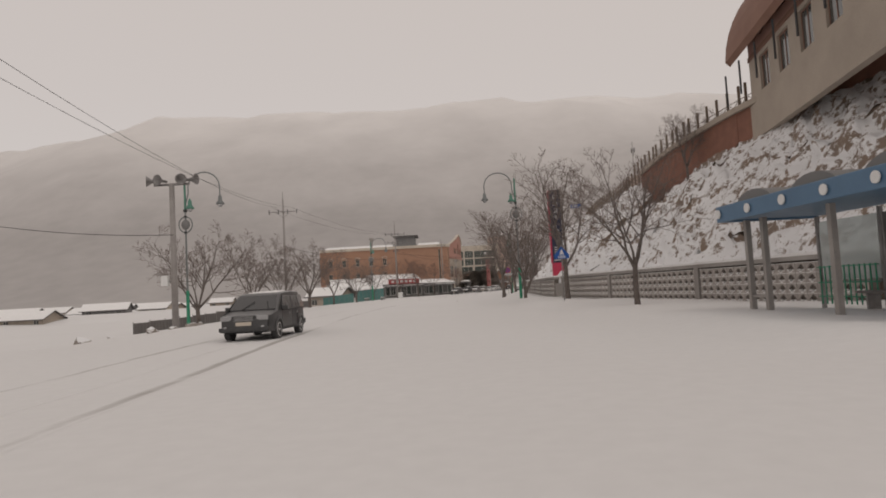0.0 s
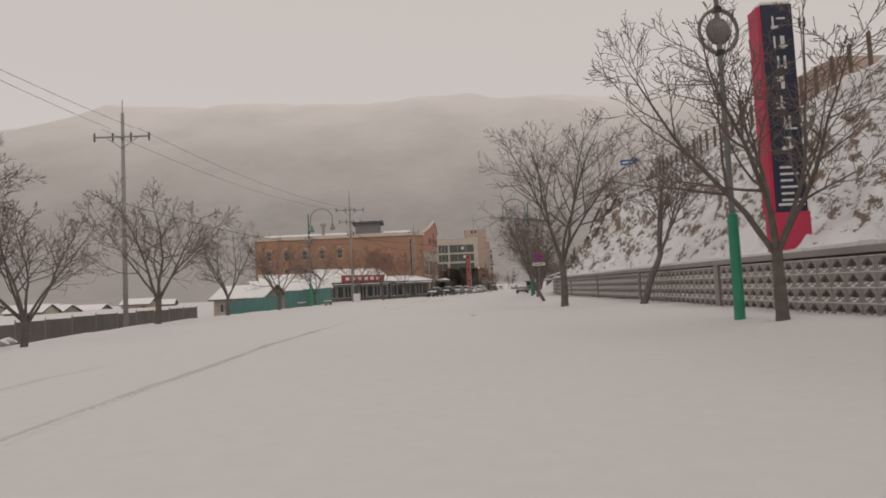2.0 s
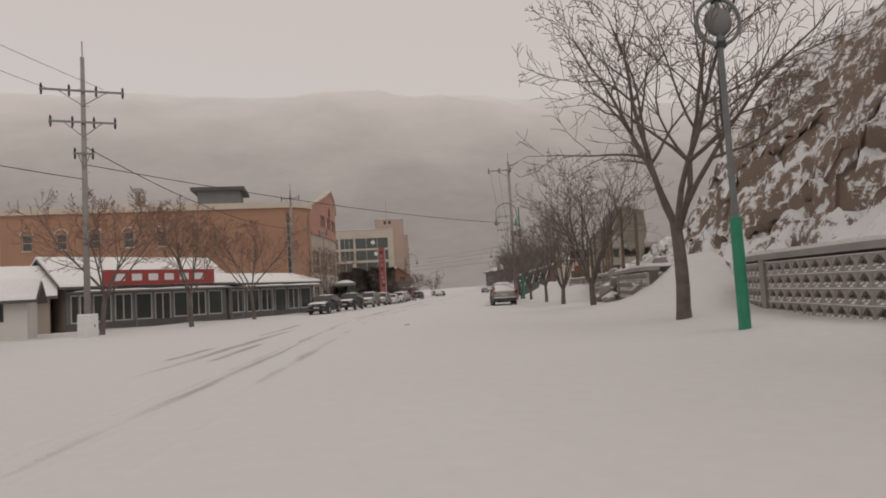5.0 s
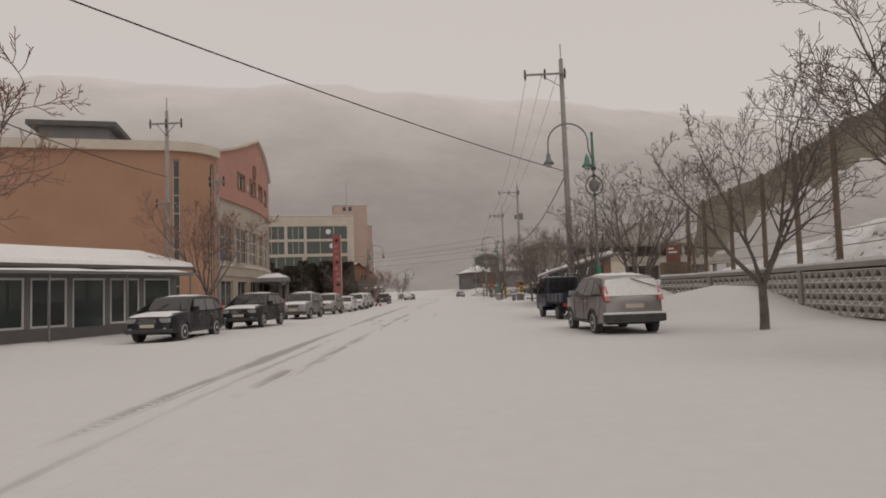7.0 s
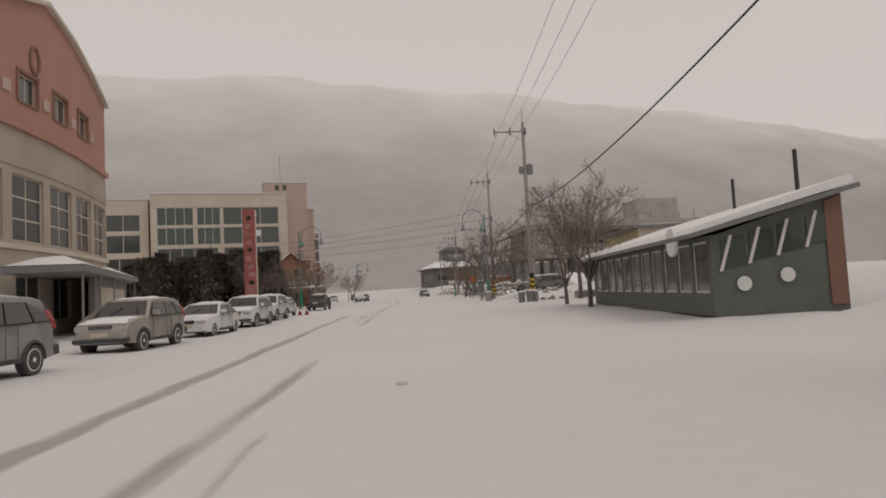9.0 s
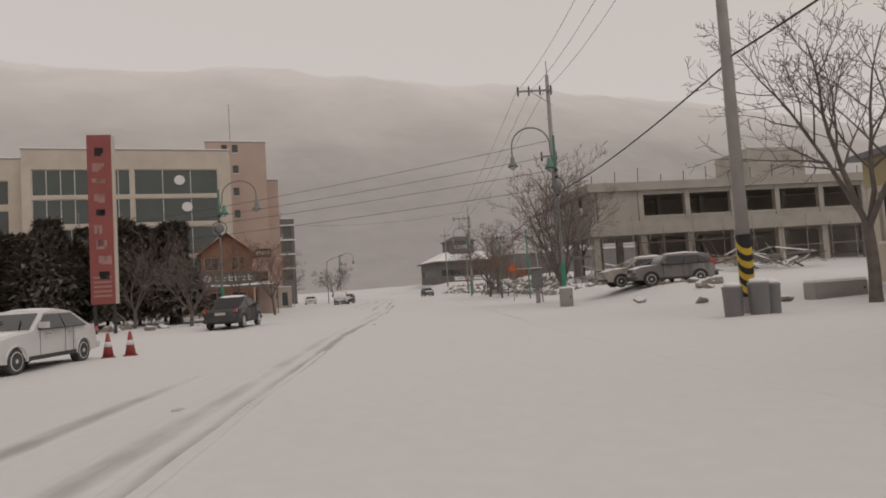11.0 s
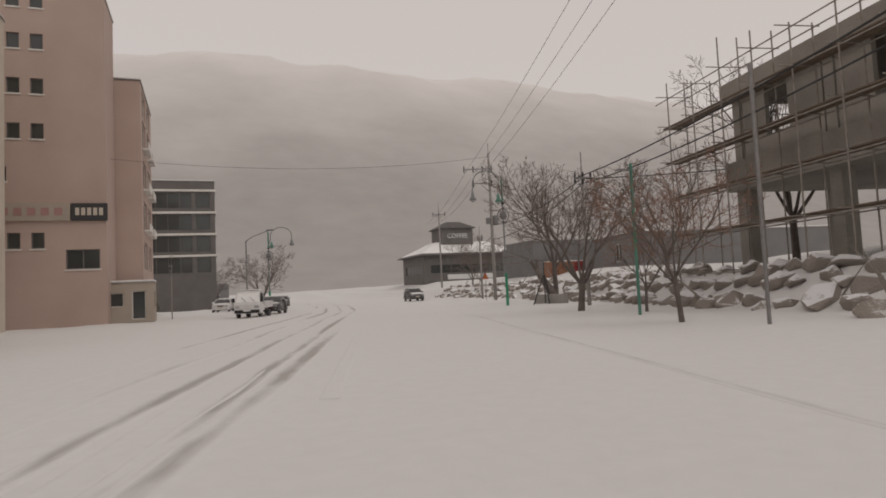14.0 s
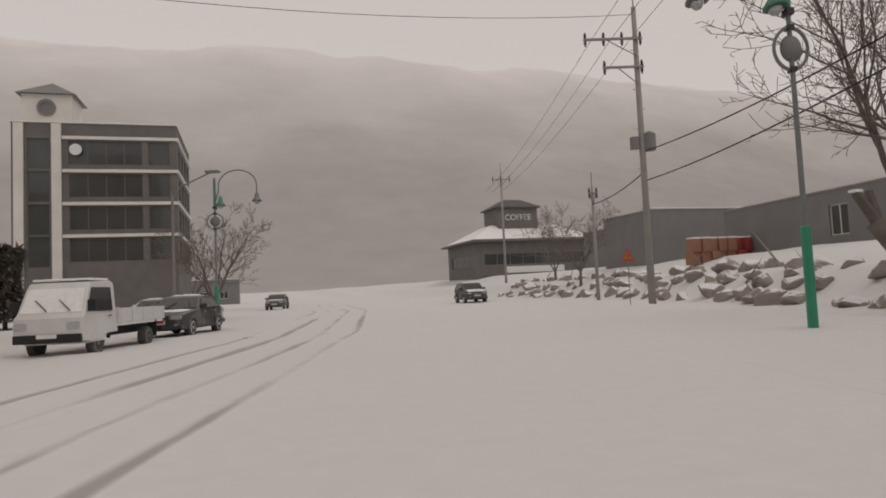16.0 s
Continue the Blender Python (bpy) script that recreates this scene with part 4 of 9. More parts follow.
# the long orange building with the rounded corner and the red curved side towards the road
def orange_building():
    root = thing("community_building", 0, 0, 0, "orange rendered three-storey building with a rounded corner and red curved side", "building", z=0)
    south = face_matrix(-34, 180, 0, 0)
    holes = rows_of(1, 20, 5, 1.1, (1.4, 5.2, 9.0), 1.9, (1, 2))
    wall_panel(root, ORANGE, south, 33.2, 13.9, 0.35, [h[:4] for h in holes])
    for h in holes:
        window(root, south, h[:4], 0.35, CREAM, PANE, 1, 2, sill=CREAM)
    for h in holes[10:]:                                          # round heads over the upper windows
        bm = B()
        c = (h[0] + h[1]) / 2
        tube(bm, [south @ Vector((c + 0.72 * math.cos(a), -0.04, h[3] + 0.62 * math.sin(a))) for a in np.linspace(0, math.pi, 9)], 0.09, 6)
        part("window_arch", bm, CREAM, root)
    band = B()
    box(band, 0, 33.2, -0.28, 0.0, 13.35, 14.1, south)
    part("cornice", band, CREAM, root)
    # rounded corner, then the bowed road side
    pts = [(-0.8 + 3.2 * math.sin(a), 183.2 - 3.2 * math.cos(a)) for a in np.linspace(0, radians(80), 8)]
    side = [(2.4 + 4.0 * t + 0.95 * math.sin(math.pi * t), 182.9 + 20.6 * t) for t in np.linspace(0, 1, 7)][1:]
    line = pts + side

    def top(y):
        return 13.95 if y < 183.3 else float(np.interp(y, (183.3, 193.5, 203.6), (14.0, 17.5, 14.9)))

    glazed = {0, 5}
    for i, (a, b) in enumerate(zip(line, line[1:])):
        d = Vector((b[0] - a[0], b[1] - a[1], 0))
        L = d.length
        m = face_matrix(a[0], a[1], 0, math.degrees(math.atan2(d.y, d.x)))
        corner = i < 7
        if corner:
            hs = [(0.06, L - 0.06, 1.2, 12.7)] if i in glazed else []
            wall_panel(root, ORANGE, m, L, 13.9, 0.35, hs)
            for h in hs:
                window(root, m, h, 0.35, CREAM, GREEN_PANE, 1, 8)
            bm = B()
            box(bm, -0.03, L + 0.03, -0.30, 0.001, 13.35, 14.1, m)
            part("cornice", bm, CREAM, root)
        else:
            lower = [(0.36, L - 0.36, 4.75, 7.95), (0.6, L - 0.6, 0.9, 3.1)]
            wall_panel(root, BEIGE, m, L, 10.1, 0.35, lower)
            window(root, m, lower[0], 0.35, CREAM, PANE, 2, 3)
            window(root, m, lower[1], 0.35, CREAM, PANE, 2, 1)
            for z0, z1, pr, mt in ((3.5, 3.85, 0.12, BEIGE), (10.1, 10.4, 0.2, PINKRED), (4.35, 4.6, 0.12, CREAM), (8.3, 8.45, 0.06, BEIGE)):
                bm = B()
                box(bm, -0.02, L + 0.02, -pr, 0.0 if z0 < 10 else 0.3, z0, z1, m)
                part("belt_course", bm, mt, root)
            ups = [(L / 2 - 0.85, L / 2 + 0.85, 11.6, 13.0)] if i in (8, 9, 10, 11) else []
            mup = m @ Matrix.Translation((0, 0, 10.4))
            ups = [(u[0], u[1], u[2] - 10.4, u[3] - 10.4) for u in ups]
            za, zb = top(a[1]) - 10.4, top(b[1]) - 10.4
            wall_panel(root, PINKRED, mup, L, min(za, zb), 0.35, ups)
            bm = prism(B(), ((0, min(za, zb)), (0, za + 0.001), (L, zb + 0.001), (L, min(za, zb))), 0, 0.35, mup @ Matrix(((0, 1, 0, 0), (1, 0, 0, 0), (0, 0, 1, 0), (0, 0, 0, 1))))
            bmesh.ops.dissolve_degenerate(bm, dist=0.002, edges=bm.edges[:])
            part("gable_wall", bm, PINKRED, root)
            for u in ups:
                window(root, mup, u, 0.35, CREAM, GREEN_PANE, 2, 1, sill=BROWN)
                bm = B()
                box(bm, u[0] - 0.15, u[1] + 0.15, -0.10, 0, u[3], u[3] + 0.16, mup)
                box(bm, u[0] - 0.15, u[0], -0.08, 0, u[2], u[3], mup)
                box(bm, u[1], u[1] + 0.15, -0.08, 0, u[2], u[3], mup)
                part("window_surround", bm, BROWN, root)
                part("plaque", bevel(box(B(), u[1] + 0.55, u[1] + 1.15, -0.08, -0.003, u[2] + 0.1, u[2] + 0.7, mup), 0.03), PALE_PINK, root, "pale moulded plaque")
            bm = B()
            prism(bm, ((-0.03, za), (L + 0.03, zb), (L + 0.03, zb + 0.22), (-0.03, za + 0.22)), -0.28, 0.4, mup @ Matrix(((0, 1, 0, 0), (1, 0, 0, 0), (0, 0, 1, 0), (0, 0, 0, 1))))
            part("roof_edge", bm, CREAM, root)
    # small oval window, closing walls, roof
    bm = B()
    a, b = line[9], line[10]
    d = Vector((b[0] - a[0], b[1] - a[1], 0))
    m = face_matrix(a[0], a[1], 0, math.degrees(math.atan2(d.y, d.x)))
    tube(bm, [m @ Vector((2.4 + 0.42 * math.cos(t), -0.05, 14.0 + 0.7 * math.sin(t))) for t in np.linspace(0, 2 * math.pi, 15)[:-1]], 0.08, 6, closed=True)
    part("oval_window", bm, BROWN, root)
    bm = B()
    box(bm, -34, -33.65, 180.36, 203.8, 0, 13.9)
    box(bm, -33.64, 6.0, 203.4, 203.8, 0, 13.9)
    part("wall", bm, ORANGE, root)
    poly = [(-33.6, 180.3)] + [(x - 0.3, y + 0.12) for x, y in line[1:-1]] + [(5.6, 203.3), (-33.6, 203.3)]
    for z0, z1 in ((12.55, 12.85), (0.0, 0.15), (4.3, 4.5), (8.9, 9.1)):
        bm = B()
        a = [bm.verts.new((x, y, z0)) for x, y in poly]
        b = [bm.verts.new((x, y, z1)) for x, y in poly]
        bm.faces.new(a)
        bm.faces.new(b)
        for i in range(len(a)):
            bm.faces.new((a[i], a[(i + 1) % len(a)], b[(i + 1) % len(a)], b[i]))
        part("floor_slab", bm, CONCRETE, root)
    snow_slab(root, Matrix(), -33.5, -1.2, 180.45, 203, 12.86, 0.5)
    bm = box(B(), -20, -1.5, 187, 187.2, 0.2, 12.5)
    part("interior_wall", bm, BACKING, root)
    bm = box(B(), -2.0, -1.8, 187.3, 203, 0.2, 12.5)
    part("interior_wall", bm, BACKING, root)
    # low-pitched snowy roof planes behind the front edge
    for x0, x1 in ((-33.5, -13.9), (-6.5, -0.4)):
        part("roof_plane", prism(B(), ((180.4, 13.0), (180.4, 13.95), (191, 15.5), (202, 13.9), (202, 13.0)), x0, x1), SNOW_CAP, root, "snow-covered low roof plane")
    # roof house with its flat hat
    bm = box(B(), -13.0, -7.4, 189, 195, 12.86, 17.3)
    part("roof_house", bm, GREY_PANEL, root)
    bm = box(B(), -13.8, -6.6, 188.2, 196, 17.303, 17.75)
    part("roof_house_hat", bm, ROOF_DARK, root)
    snow_slab(root, Matrix(), -13.7, -6.7, 188.3, 195.9, 17.76, 0.18)
    bm = B()
    tube(bm, [(-20, 186, 12.8), (-20, 186, 16.8)], 0.35, 12)
    box(bm, -20.6, -19.4, 185.4, 186.6, 16.8, 17.3)
    part("chimney", bm, CONCRETE, root)
    # lean-to shop front along the road side
    can = B()
    box(can, 5.2, 8.3, 186.5, 203.5, 3.0, 3.3)
    part("canopy", can, GREY_PANEL, root, "flat canopy over the shop front")
    snow_slab(root, Matrix(), 5.25, 8.28, 186.55, 203.45, 3.305, 0.5)
    part("shop_front", bevel(box(B(), 7.3, 7.6, 192.5, 203.0, 0.0, 2.99), 0.02), GREY_PANEL, root, "grey panelled shop front")
    part("shop_window", box(B(), 7.603, 7.63, 193.5, 202.0, 0.9, 2.5), CREAM, root, "pale shop window posters")
    for y in np.linspace(187, 203, 5):
        part("canopy_post", tube(B(), [(8.1, y, -0.1), (8.1, y, 3.0)], 0.05, 8), STEEL, root)
    return root


orange_building()

# white hotel block with dark glass front
front = [(0.9, 6.2, 13.6, 16.4, 4, 1), (6.7, 10.2, 13.6, 16.4, 3, 1), (10.6, 19.2, 13.6, 16.4, 3, 1), (0.9, 6.2, 10.5, 13.2, 4, 1), (6.7, 10.2, 10.5, 13.2, 3, 1), (10.6, 19.2, 10.5, 13.2, 3, 1),
         (0.9, 9.8, 6.9, 10.0, 5, 1), (10.6, 19.2, 6.9, 10.0, 3, 1), (0.9, 9.8, 3.5, 6.5, 5, 1), (10.6, 19.2, 3.5, 6.5, 3, 1), (1.5, 18, 0.2, 3.0, 6, 1)]
side = rows_of(1.0, 8, 3, 0.6, (4.5, 7.5, 10.5, 13.6), 1.4)
hotel = block_building("hotel_building", 2.9, 263, 20.6, 9.0, 18.5, CREAM, front, side, "cream hotel block with large dark glass front and flat snowy roof", pane=GREEN_PANE, frame=WHITE, z=0)
for x, z in ((15.2, 15.2), (15.9, 12.2)):
    bm = lathe(B(), ((0.55, 0), (0.55, 0.05)), 20, pose(x, 0.10, z, 90, 0, 0))
    part("round_emblem", bm, SIGN_WHITE, hotel, "round pale emblem on the glass")
wing = block_building("hotel_wing", -14, 265, 16.4, 10, 17.9, CREAM, [(1, 7, 13.0, 15.6, 3, 1), (8, 15.2, 13.0, 15.6, 3, 1), (1, 7, 9.6, 12.4, 3, 1), (8, 15.2, 9.6, 12.4, 3, 1), (1, 15, 5.6, 8.8, 5, 1)], (), "cream hotel wing with rows of dark windows", pane=PANE, frame=WHITE, z=0)

# pale pink tower and its lower back part
tw = []
for z in (5.2, 12.4, 15.4, 18.4, 21.2):
    tw += [(2.0, 2.75, z, z + 1.05, 1, 1), (3.35, 4.1, z, z + 1.05, 1, 1)]
tw += [(0.6, 1.4, 4.2, 5.4, 1, 1), (5.3, 7.3, 3.8, 5.1, 2, 1), (1.2, 2.0, 9.6, 10.6, 1, 1)]
tower = block_building("tower_building", 20.6, 276, 7.7, 4.9, 22.6, PALE_PINK, tw, [], "pale pink rendered tower with pairs of small windows", z=0, frame=CHARCOAL, sill=WHITE, roof_mat=CONCRETE)
part("antenna", tube(B(), [(3.2, 2.5, 22.0), (3.2, 2.5, 28.5)], 0.05, 6), STEEL, tower, "thin roof antenna")
for u0, u1, mt, lab in ((1.4, 5.6, BEIGE, "faded pale shop sign"), (5.65, 7.8, DARK_STEEL, "dark green shop sign")):
    sg = part("shop_sign", box(B(), u0, u1, -0.18, -0.004, 7.0, 8.15), mt, tower, lab)
    for k in range(5):
        a = u0 + 0.25 + k * (u1 - u0 - 0.4) / 5
        part("lettering", box(B(), a, a + (u1 - u0) * 0.11, -0.20, -0.181, 7.35, 7.85), FADED_PINK if u0 < 2 else CREAM, sg, "unreadable lettering")
pink_right = []
for z in (4.0, 7.2, 10.4, 13.6, 15.9):
    pink_right += [(a, a + 3.2, z, z + 2.1, 2, 1) for a in (1.2, 5.4)]
pink = block_building("apartment_building", 20.8, 281.0, 9.3, 10, 18.3, PALE_PINK, [], pink_right, "pinkish apartment building with balconied windows towards the road", z=0, frame=WHITE, roof_mat=CHARCOAL)
for z in (6.9, 10.1, 13.3):
    for a in (1.4, 5.6):
        bm = B()
        box(bm, 9.303, 9.75, a, a + 2.8, z, z + 0.12)
        box(bm, 9.69, 9.75, a, a + 2.8, z + 0.12, z + 0.62)
        part("balcony", bm, WHITE, pink, "low white balcony front")

# dark-banded four-storey building with a small clock turret
bf = []
for z in (5.0, 7.8, 10.7, 13.6):
    bf += [(4.4, 10.3, z, z + 2.1, 4, 1), (10.8, 12.6, z, z + 2.1, 1, 1), (1.2, 2.9, z - 0.4, z + 2.3, 1, 1)]
dark = block_building("commercial_building", 22.7, 319, 13.2, 13, 17.2, CHARCOAL, bf, rows_of(1, 12, 4, 1.8, (5.0, 7.8, 10.7, 13.6), 1.9), "dark four-storey building with pale floor bands and snowy parapet", z=0, frame=CHARCOAL, roof_mat=GREY_PANEL)
for z in (7.15, 10.0, 12.9, 15.85):
    bm = B()
    box(bm, 3.9, 13.35, -0.16, -0.003, z, z + 0.28)
    box(bm, 13.203, 13.36, 0.0, 13, z, z + 0.28)
    part("floor_band", bm, WHITE, dark, "pale floor band")
for a in (0.2, 3.1):
    part("pilaster", box(B(), a, a + 0.75, -0.22, -0.003, 0, 17.2), WHITE, dark, "cream pilaster")
tur = B()
box(tur, 0.7, 4.6, 0.3, 4.2, 17.31, 19.9)
part("turret", tur, WHITE, dark, "cream roof turret")
bm = B()
apex = bm.verts.new((2.65, 2.25, 21.5))
q = [bm.verts.new(c) for c in ((0.3, -0.1, 19.903), (5.0, -0.1, 19.903), (5.0, 4.6, 19.903), (0.3, 4.6, 19.903))]
bm.faces.new(q)
for i in range(4):
    bm.faces.new((q[i], q[(i + 1) % 4], apex))
part("turret_roof", bm, GREY_PANEL, dark)
part("clock_ring", lathe(B(), ((0.75, 0), (0.75, 0.12), (0.5, 0.12), (0.5, 0.02)), 20, pose(2.65, 0.3, 18.7, 90, 0, 0)), GREY_PANEL, dark)
part("round_sign", lathe(B(), ((0.5, 0), (0.5, 0.1)), 20, pose(5.0, -0.2, 14.9, 90, 0, 0)), SIGN_WHITE, dark, "round pale sign")


# coffee house with hipped roofs and a sign turret
def coffee_house():
    root = thing("coffee_house", 75.6, 350, 0, "two-storey dark coffee house with snowy hipped roof and sign turret", "building", z=-0.1)
    I = Matrix()
    w, d = 20.5, 14
    low = [(1, 6, 0.6, 3.0, 3, 1), (7.5, 12.5, 0.6, 3.0, 3, 1), (14, 19, 0.6, 3.0, 3, 1), (1.5, 19, 4.6, 6.4, 8, 1)]
    for m, ww, hs in ((I, w, low), (pose(0, d, 0, 0, 0, -90), d, [(1.5, 12.5, 4.6, 6.4, 5, 1)])):
        if ww == d:
            m, ww = m @ Matrix.Translation((0.3, 0, 0)), d - 0.6
        wall_panel(root, CHARCOAL, m, ww, 8.2, 0.3, [h[:4] for h in hs])
        for h in hs:
            window(root, m, h[:4], 0.3, GREY_PANEL, PANE, h[4], h[5])
    bm = B()
    box(bm, w - 0.3, w, 0.301, d - 0.3, 0, 8.2)
    box(bm, 0, w, d - 0.299, d, 0, 8.2)
    part("wall", bm, CHARCOAL, root)
    slab(root, "balcony_band", SIGN_WHITE, I, 5, 15, -0.35, -0.01, 3.3, 4.3, "pale banner board between the storeys")
    roof_hip(root, ROOF_DARK, I, 0, w, 0, d, 8.2, 11.1, 1.0)
    slab(root, "turret", CHARCOAL, I, 5.4, 12.4, 3.2, 9.6, 10.6, 14.0)
    roof_hip(root, ROOF_DARK, I, 5.4, 12.4, 3.2, 9.6, 14.01, 15.6, 0.5, False)
    add_text(root, "COFFEE", 8.9, 3.15, 12.0, 1.35, SIGN_WHITE)
    return root


def add_text(root, words, x, y, z, size, mat, name="lettering", m=None):
    """Raised letters on a face that looks to -y."""
    cu = bpy.data.curves.new(name, "FONT")
    cu.body, cu.size, cu.extrude, cu.align_x = words, size, 0.03, "CENTER"
    tmp = bpy.data.objects.new(name, cu)
    scene.collection.objects.link(tmp)
    me = bpy.data.meshes.new_from_object(tmp.evaluated_get(bpy.context.evaluated_depsgraph_get()))
    bpy.data.objects.remove(tmp)
    bpy.data.curves.remove(cu)
    me.materials.clear()
    me.materials.append(mat)
    ob = new(name, me)
    ob.parent = root
    ob.matrix_basis = (m or Matrix()) @ pose(x, y, z, 90, 0, 0)
    return ob


coffee_house()

# building under construction: bare frame with scaffolding
def construction():
    root = thing("unfinished_building", 55.2, 239.2, -11, "unfinished raw concrete building of two storeys on open columns", "building", z=0.9)
    I = Matrix()
    W, D = 38, 12.2
    for z0, z1 in ((4.3, 5.6), (8.5, 9.0)):
        part("floor_slab", box(B(), -0.3, W, -0.3, D, z0, z1), RAWCON, root, "raw concrete floor edge")
    part("floor_slab", box(B(), 0, W, 0, D, -0.6, 0.25), RAWCON, root)
    for i in range(9):
        for j in range(3):
            x, y = min(0.1 + i * 4.7, W - 0.7), 0.1 + j * 5.65
            part("column", box(B(), x, x + 0.6, y, y + 0.6, 0.25, 4.299), RAWCON, root)
            part("column", box(B(), x, x + 0.5, y, y + 0.5, 5.601, 8.499), RAWCON, root)
    for i in range(8):
        x0, x1 = 0.62 + i * 4.7, min(0.08 + (i + 1) * 4.7, W - 0.7)
        if i == 0:
            continue
        for z0, z1 in ((5.601, 6.1), (8.1, 8.499)):
            part("infill_wall", box(B(), x0, x1, 0.15, 0.35, z0, z1), RAWCON, root)
    part("infill_wall", box(B(), 0.72, 4.75, 0.15, 0.35, 5.601, 8.499), RAWCON, root, "blank raw concrete wall")
    for j in range(2):
        y0 = 0.75 + j * 5.65
        for ya, yb, z1 in ((y0, y0 + 1.9, 8.499), (y0 + 3.3, y0 + 4.95, 8.499), (y0 + 1.902, y0 + 3.298, 6.4)):
            part("infill_wall", box(B(), 0.15, 0.35, ya, yb, 5.601, z1), RAWCON, root)
    par = B()
    box(par, -0.3, W, -0.3, 0.0, 9.003, 9.3)
    box(par, -0.3, 0.0, 0.001, D, 9.003, 9.3)
    part("parapet", par, RAWCON, root)
    part("core_wall", box(B(), 9, W - 1, 8.3, 8.6, 0.25, 8.4), RAWCON, root)
    part("stair_house", box(B(), 18.6, 25.0, 3.5, 9.5, 9.004, 12.9), RAWCON, root, "raw concrete stair house on the roof")
    snow_slab(root, I, 0.05, W - 0.05, 0.05, D - 0.05, 9.005, 0.15)
    for k, x in enumerate(np.linspace(0.2, W - 1, 17)):
        part("starter_bar", tube(B(), [(x, -0.15, 9.25), (x + 0.05, -0.15, 10.0 + 0.3 * (k % 3))], 0.035, 5), DARK_STEEL, root)
    # scaffold on the road side and round the corner
    sc = tagged(new("scaffolding"), "rusty tube scaffolding with plank decks round the unfinished building", "scaffolding")
    sc.matrix_basis = pose(55.2, 239.2, 0.9, 0, 0, -11)
    for j in range(8):
        y = -1.0 + j * 2.2
        for x in (-1.7, -0.75):
            part("standard", tube(B(), [(x, y, -0.6), (x, y, 9.6 + 0.6 * ((j * 7) % 3))], 0.032, 6), SCAFFOLD, sc)
    for z in (0.6, 2.4, 4.3, 6.1, 7.9, 9.4):
        for x in (-1.7, -0.75):
            part("ledger", tube(B(), [(x, -1.9, z), (x, 15.6, z)], 0.028, 6), SCAFFOLD, sc)
        for j in range(8):
            part("transom", tube(B(), [(-2.3, -1.0 + j * 2.2, z + 0.08), (-0.45, -1.0 + j * 2.2, z + 0.08)], 0.026, 5), SCAFFOLD, sc)
        if z > 2 and z < 9:
            for k in range(2):
                part("plank", box(B(), -1.62 + k * 0.42, -1.25 + k * 0.42, -1.5, 15.2, z + 0.12, z + 0.17), WOOD, sc, "snowy deck planks")
    for i in range(6):
        x = 0.5 + i * 3.0
        part("standard", tube(B(), [(x, -1.0, -0.6), (x, -1.0, 5.2 + (i % 2))], 0.028, 6), SCAFFOLD, sc)
    for z in (1.6, 3.4):
        part("ledger", tube(B(), [(-1.0, -1.0, z), (16.5, -1.0, z)], 0.028, 6), SCAFFOLD, sc)
    rs = random.Random(15)
    for k in range(13):                                  # props and leaning timbers before the open ground floor
        a = 1.0 + k * 1.5 + rs.uniform(-0.5, 0.5)
        part("brace", tube(B(), [(a, -1.15 - 0.3 * (k % 2), 0.0), (a + rs.uniform(-2.2, 2.6), -0.5, rs.uniform(2.6, 4.4))], 0.05, 5), WOOD if k % 3 else SCAFFOLD, sc)
    for k in range(6):
        part("standard", tube(B(), [(18.5 + k * 2.6, -1.0, -0.6), (18.5 + k * 2.6, -1.0, 4.6 + 0.7 * (k % 2))], 0.03, 6), SCAFFOLD, sc)
    part("ledger", tube(B(), [(16.5, -1.0, 2.4), (33.0, -1.0, 2.5)], 0.028, 6), SCAFFOLD, sc)
    part("toe_board", box(B(), 4.0, 15.0, -1.25, -0.75, 3.45, 3.50), WOOD, sc, "snowy deck board")


construction()


# ---- vehicles ----
def arc(cy, r, z0, n=7):
    """Wheel arch in the lower outline, from the front to the back."""
    a0 = math.asin(min(0.9, max(0.0, (z0 - r * 0.95) / r))) if z0 > r else 0.0
    return [(cy + r * 1.14 * math.cos(a), r * 0.98 + r * 1.14 * math.sin(a)) for a in np.linspace(-0.12, math.pi + 0.12, n)]


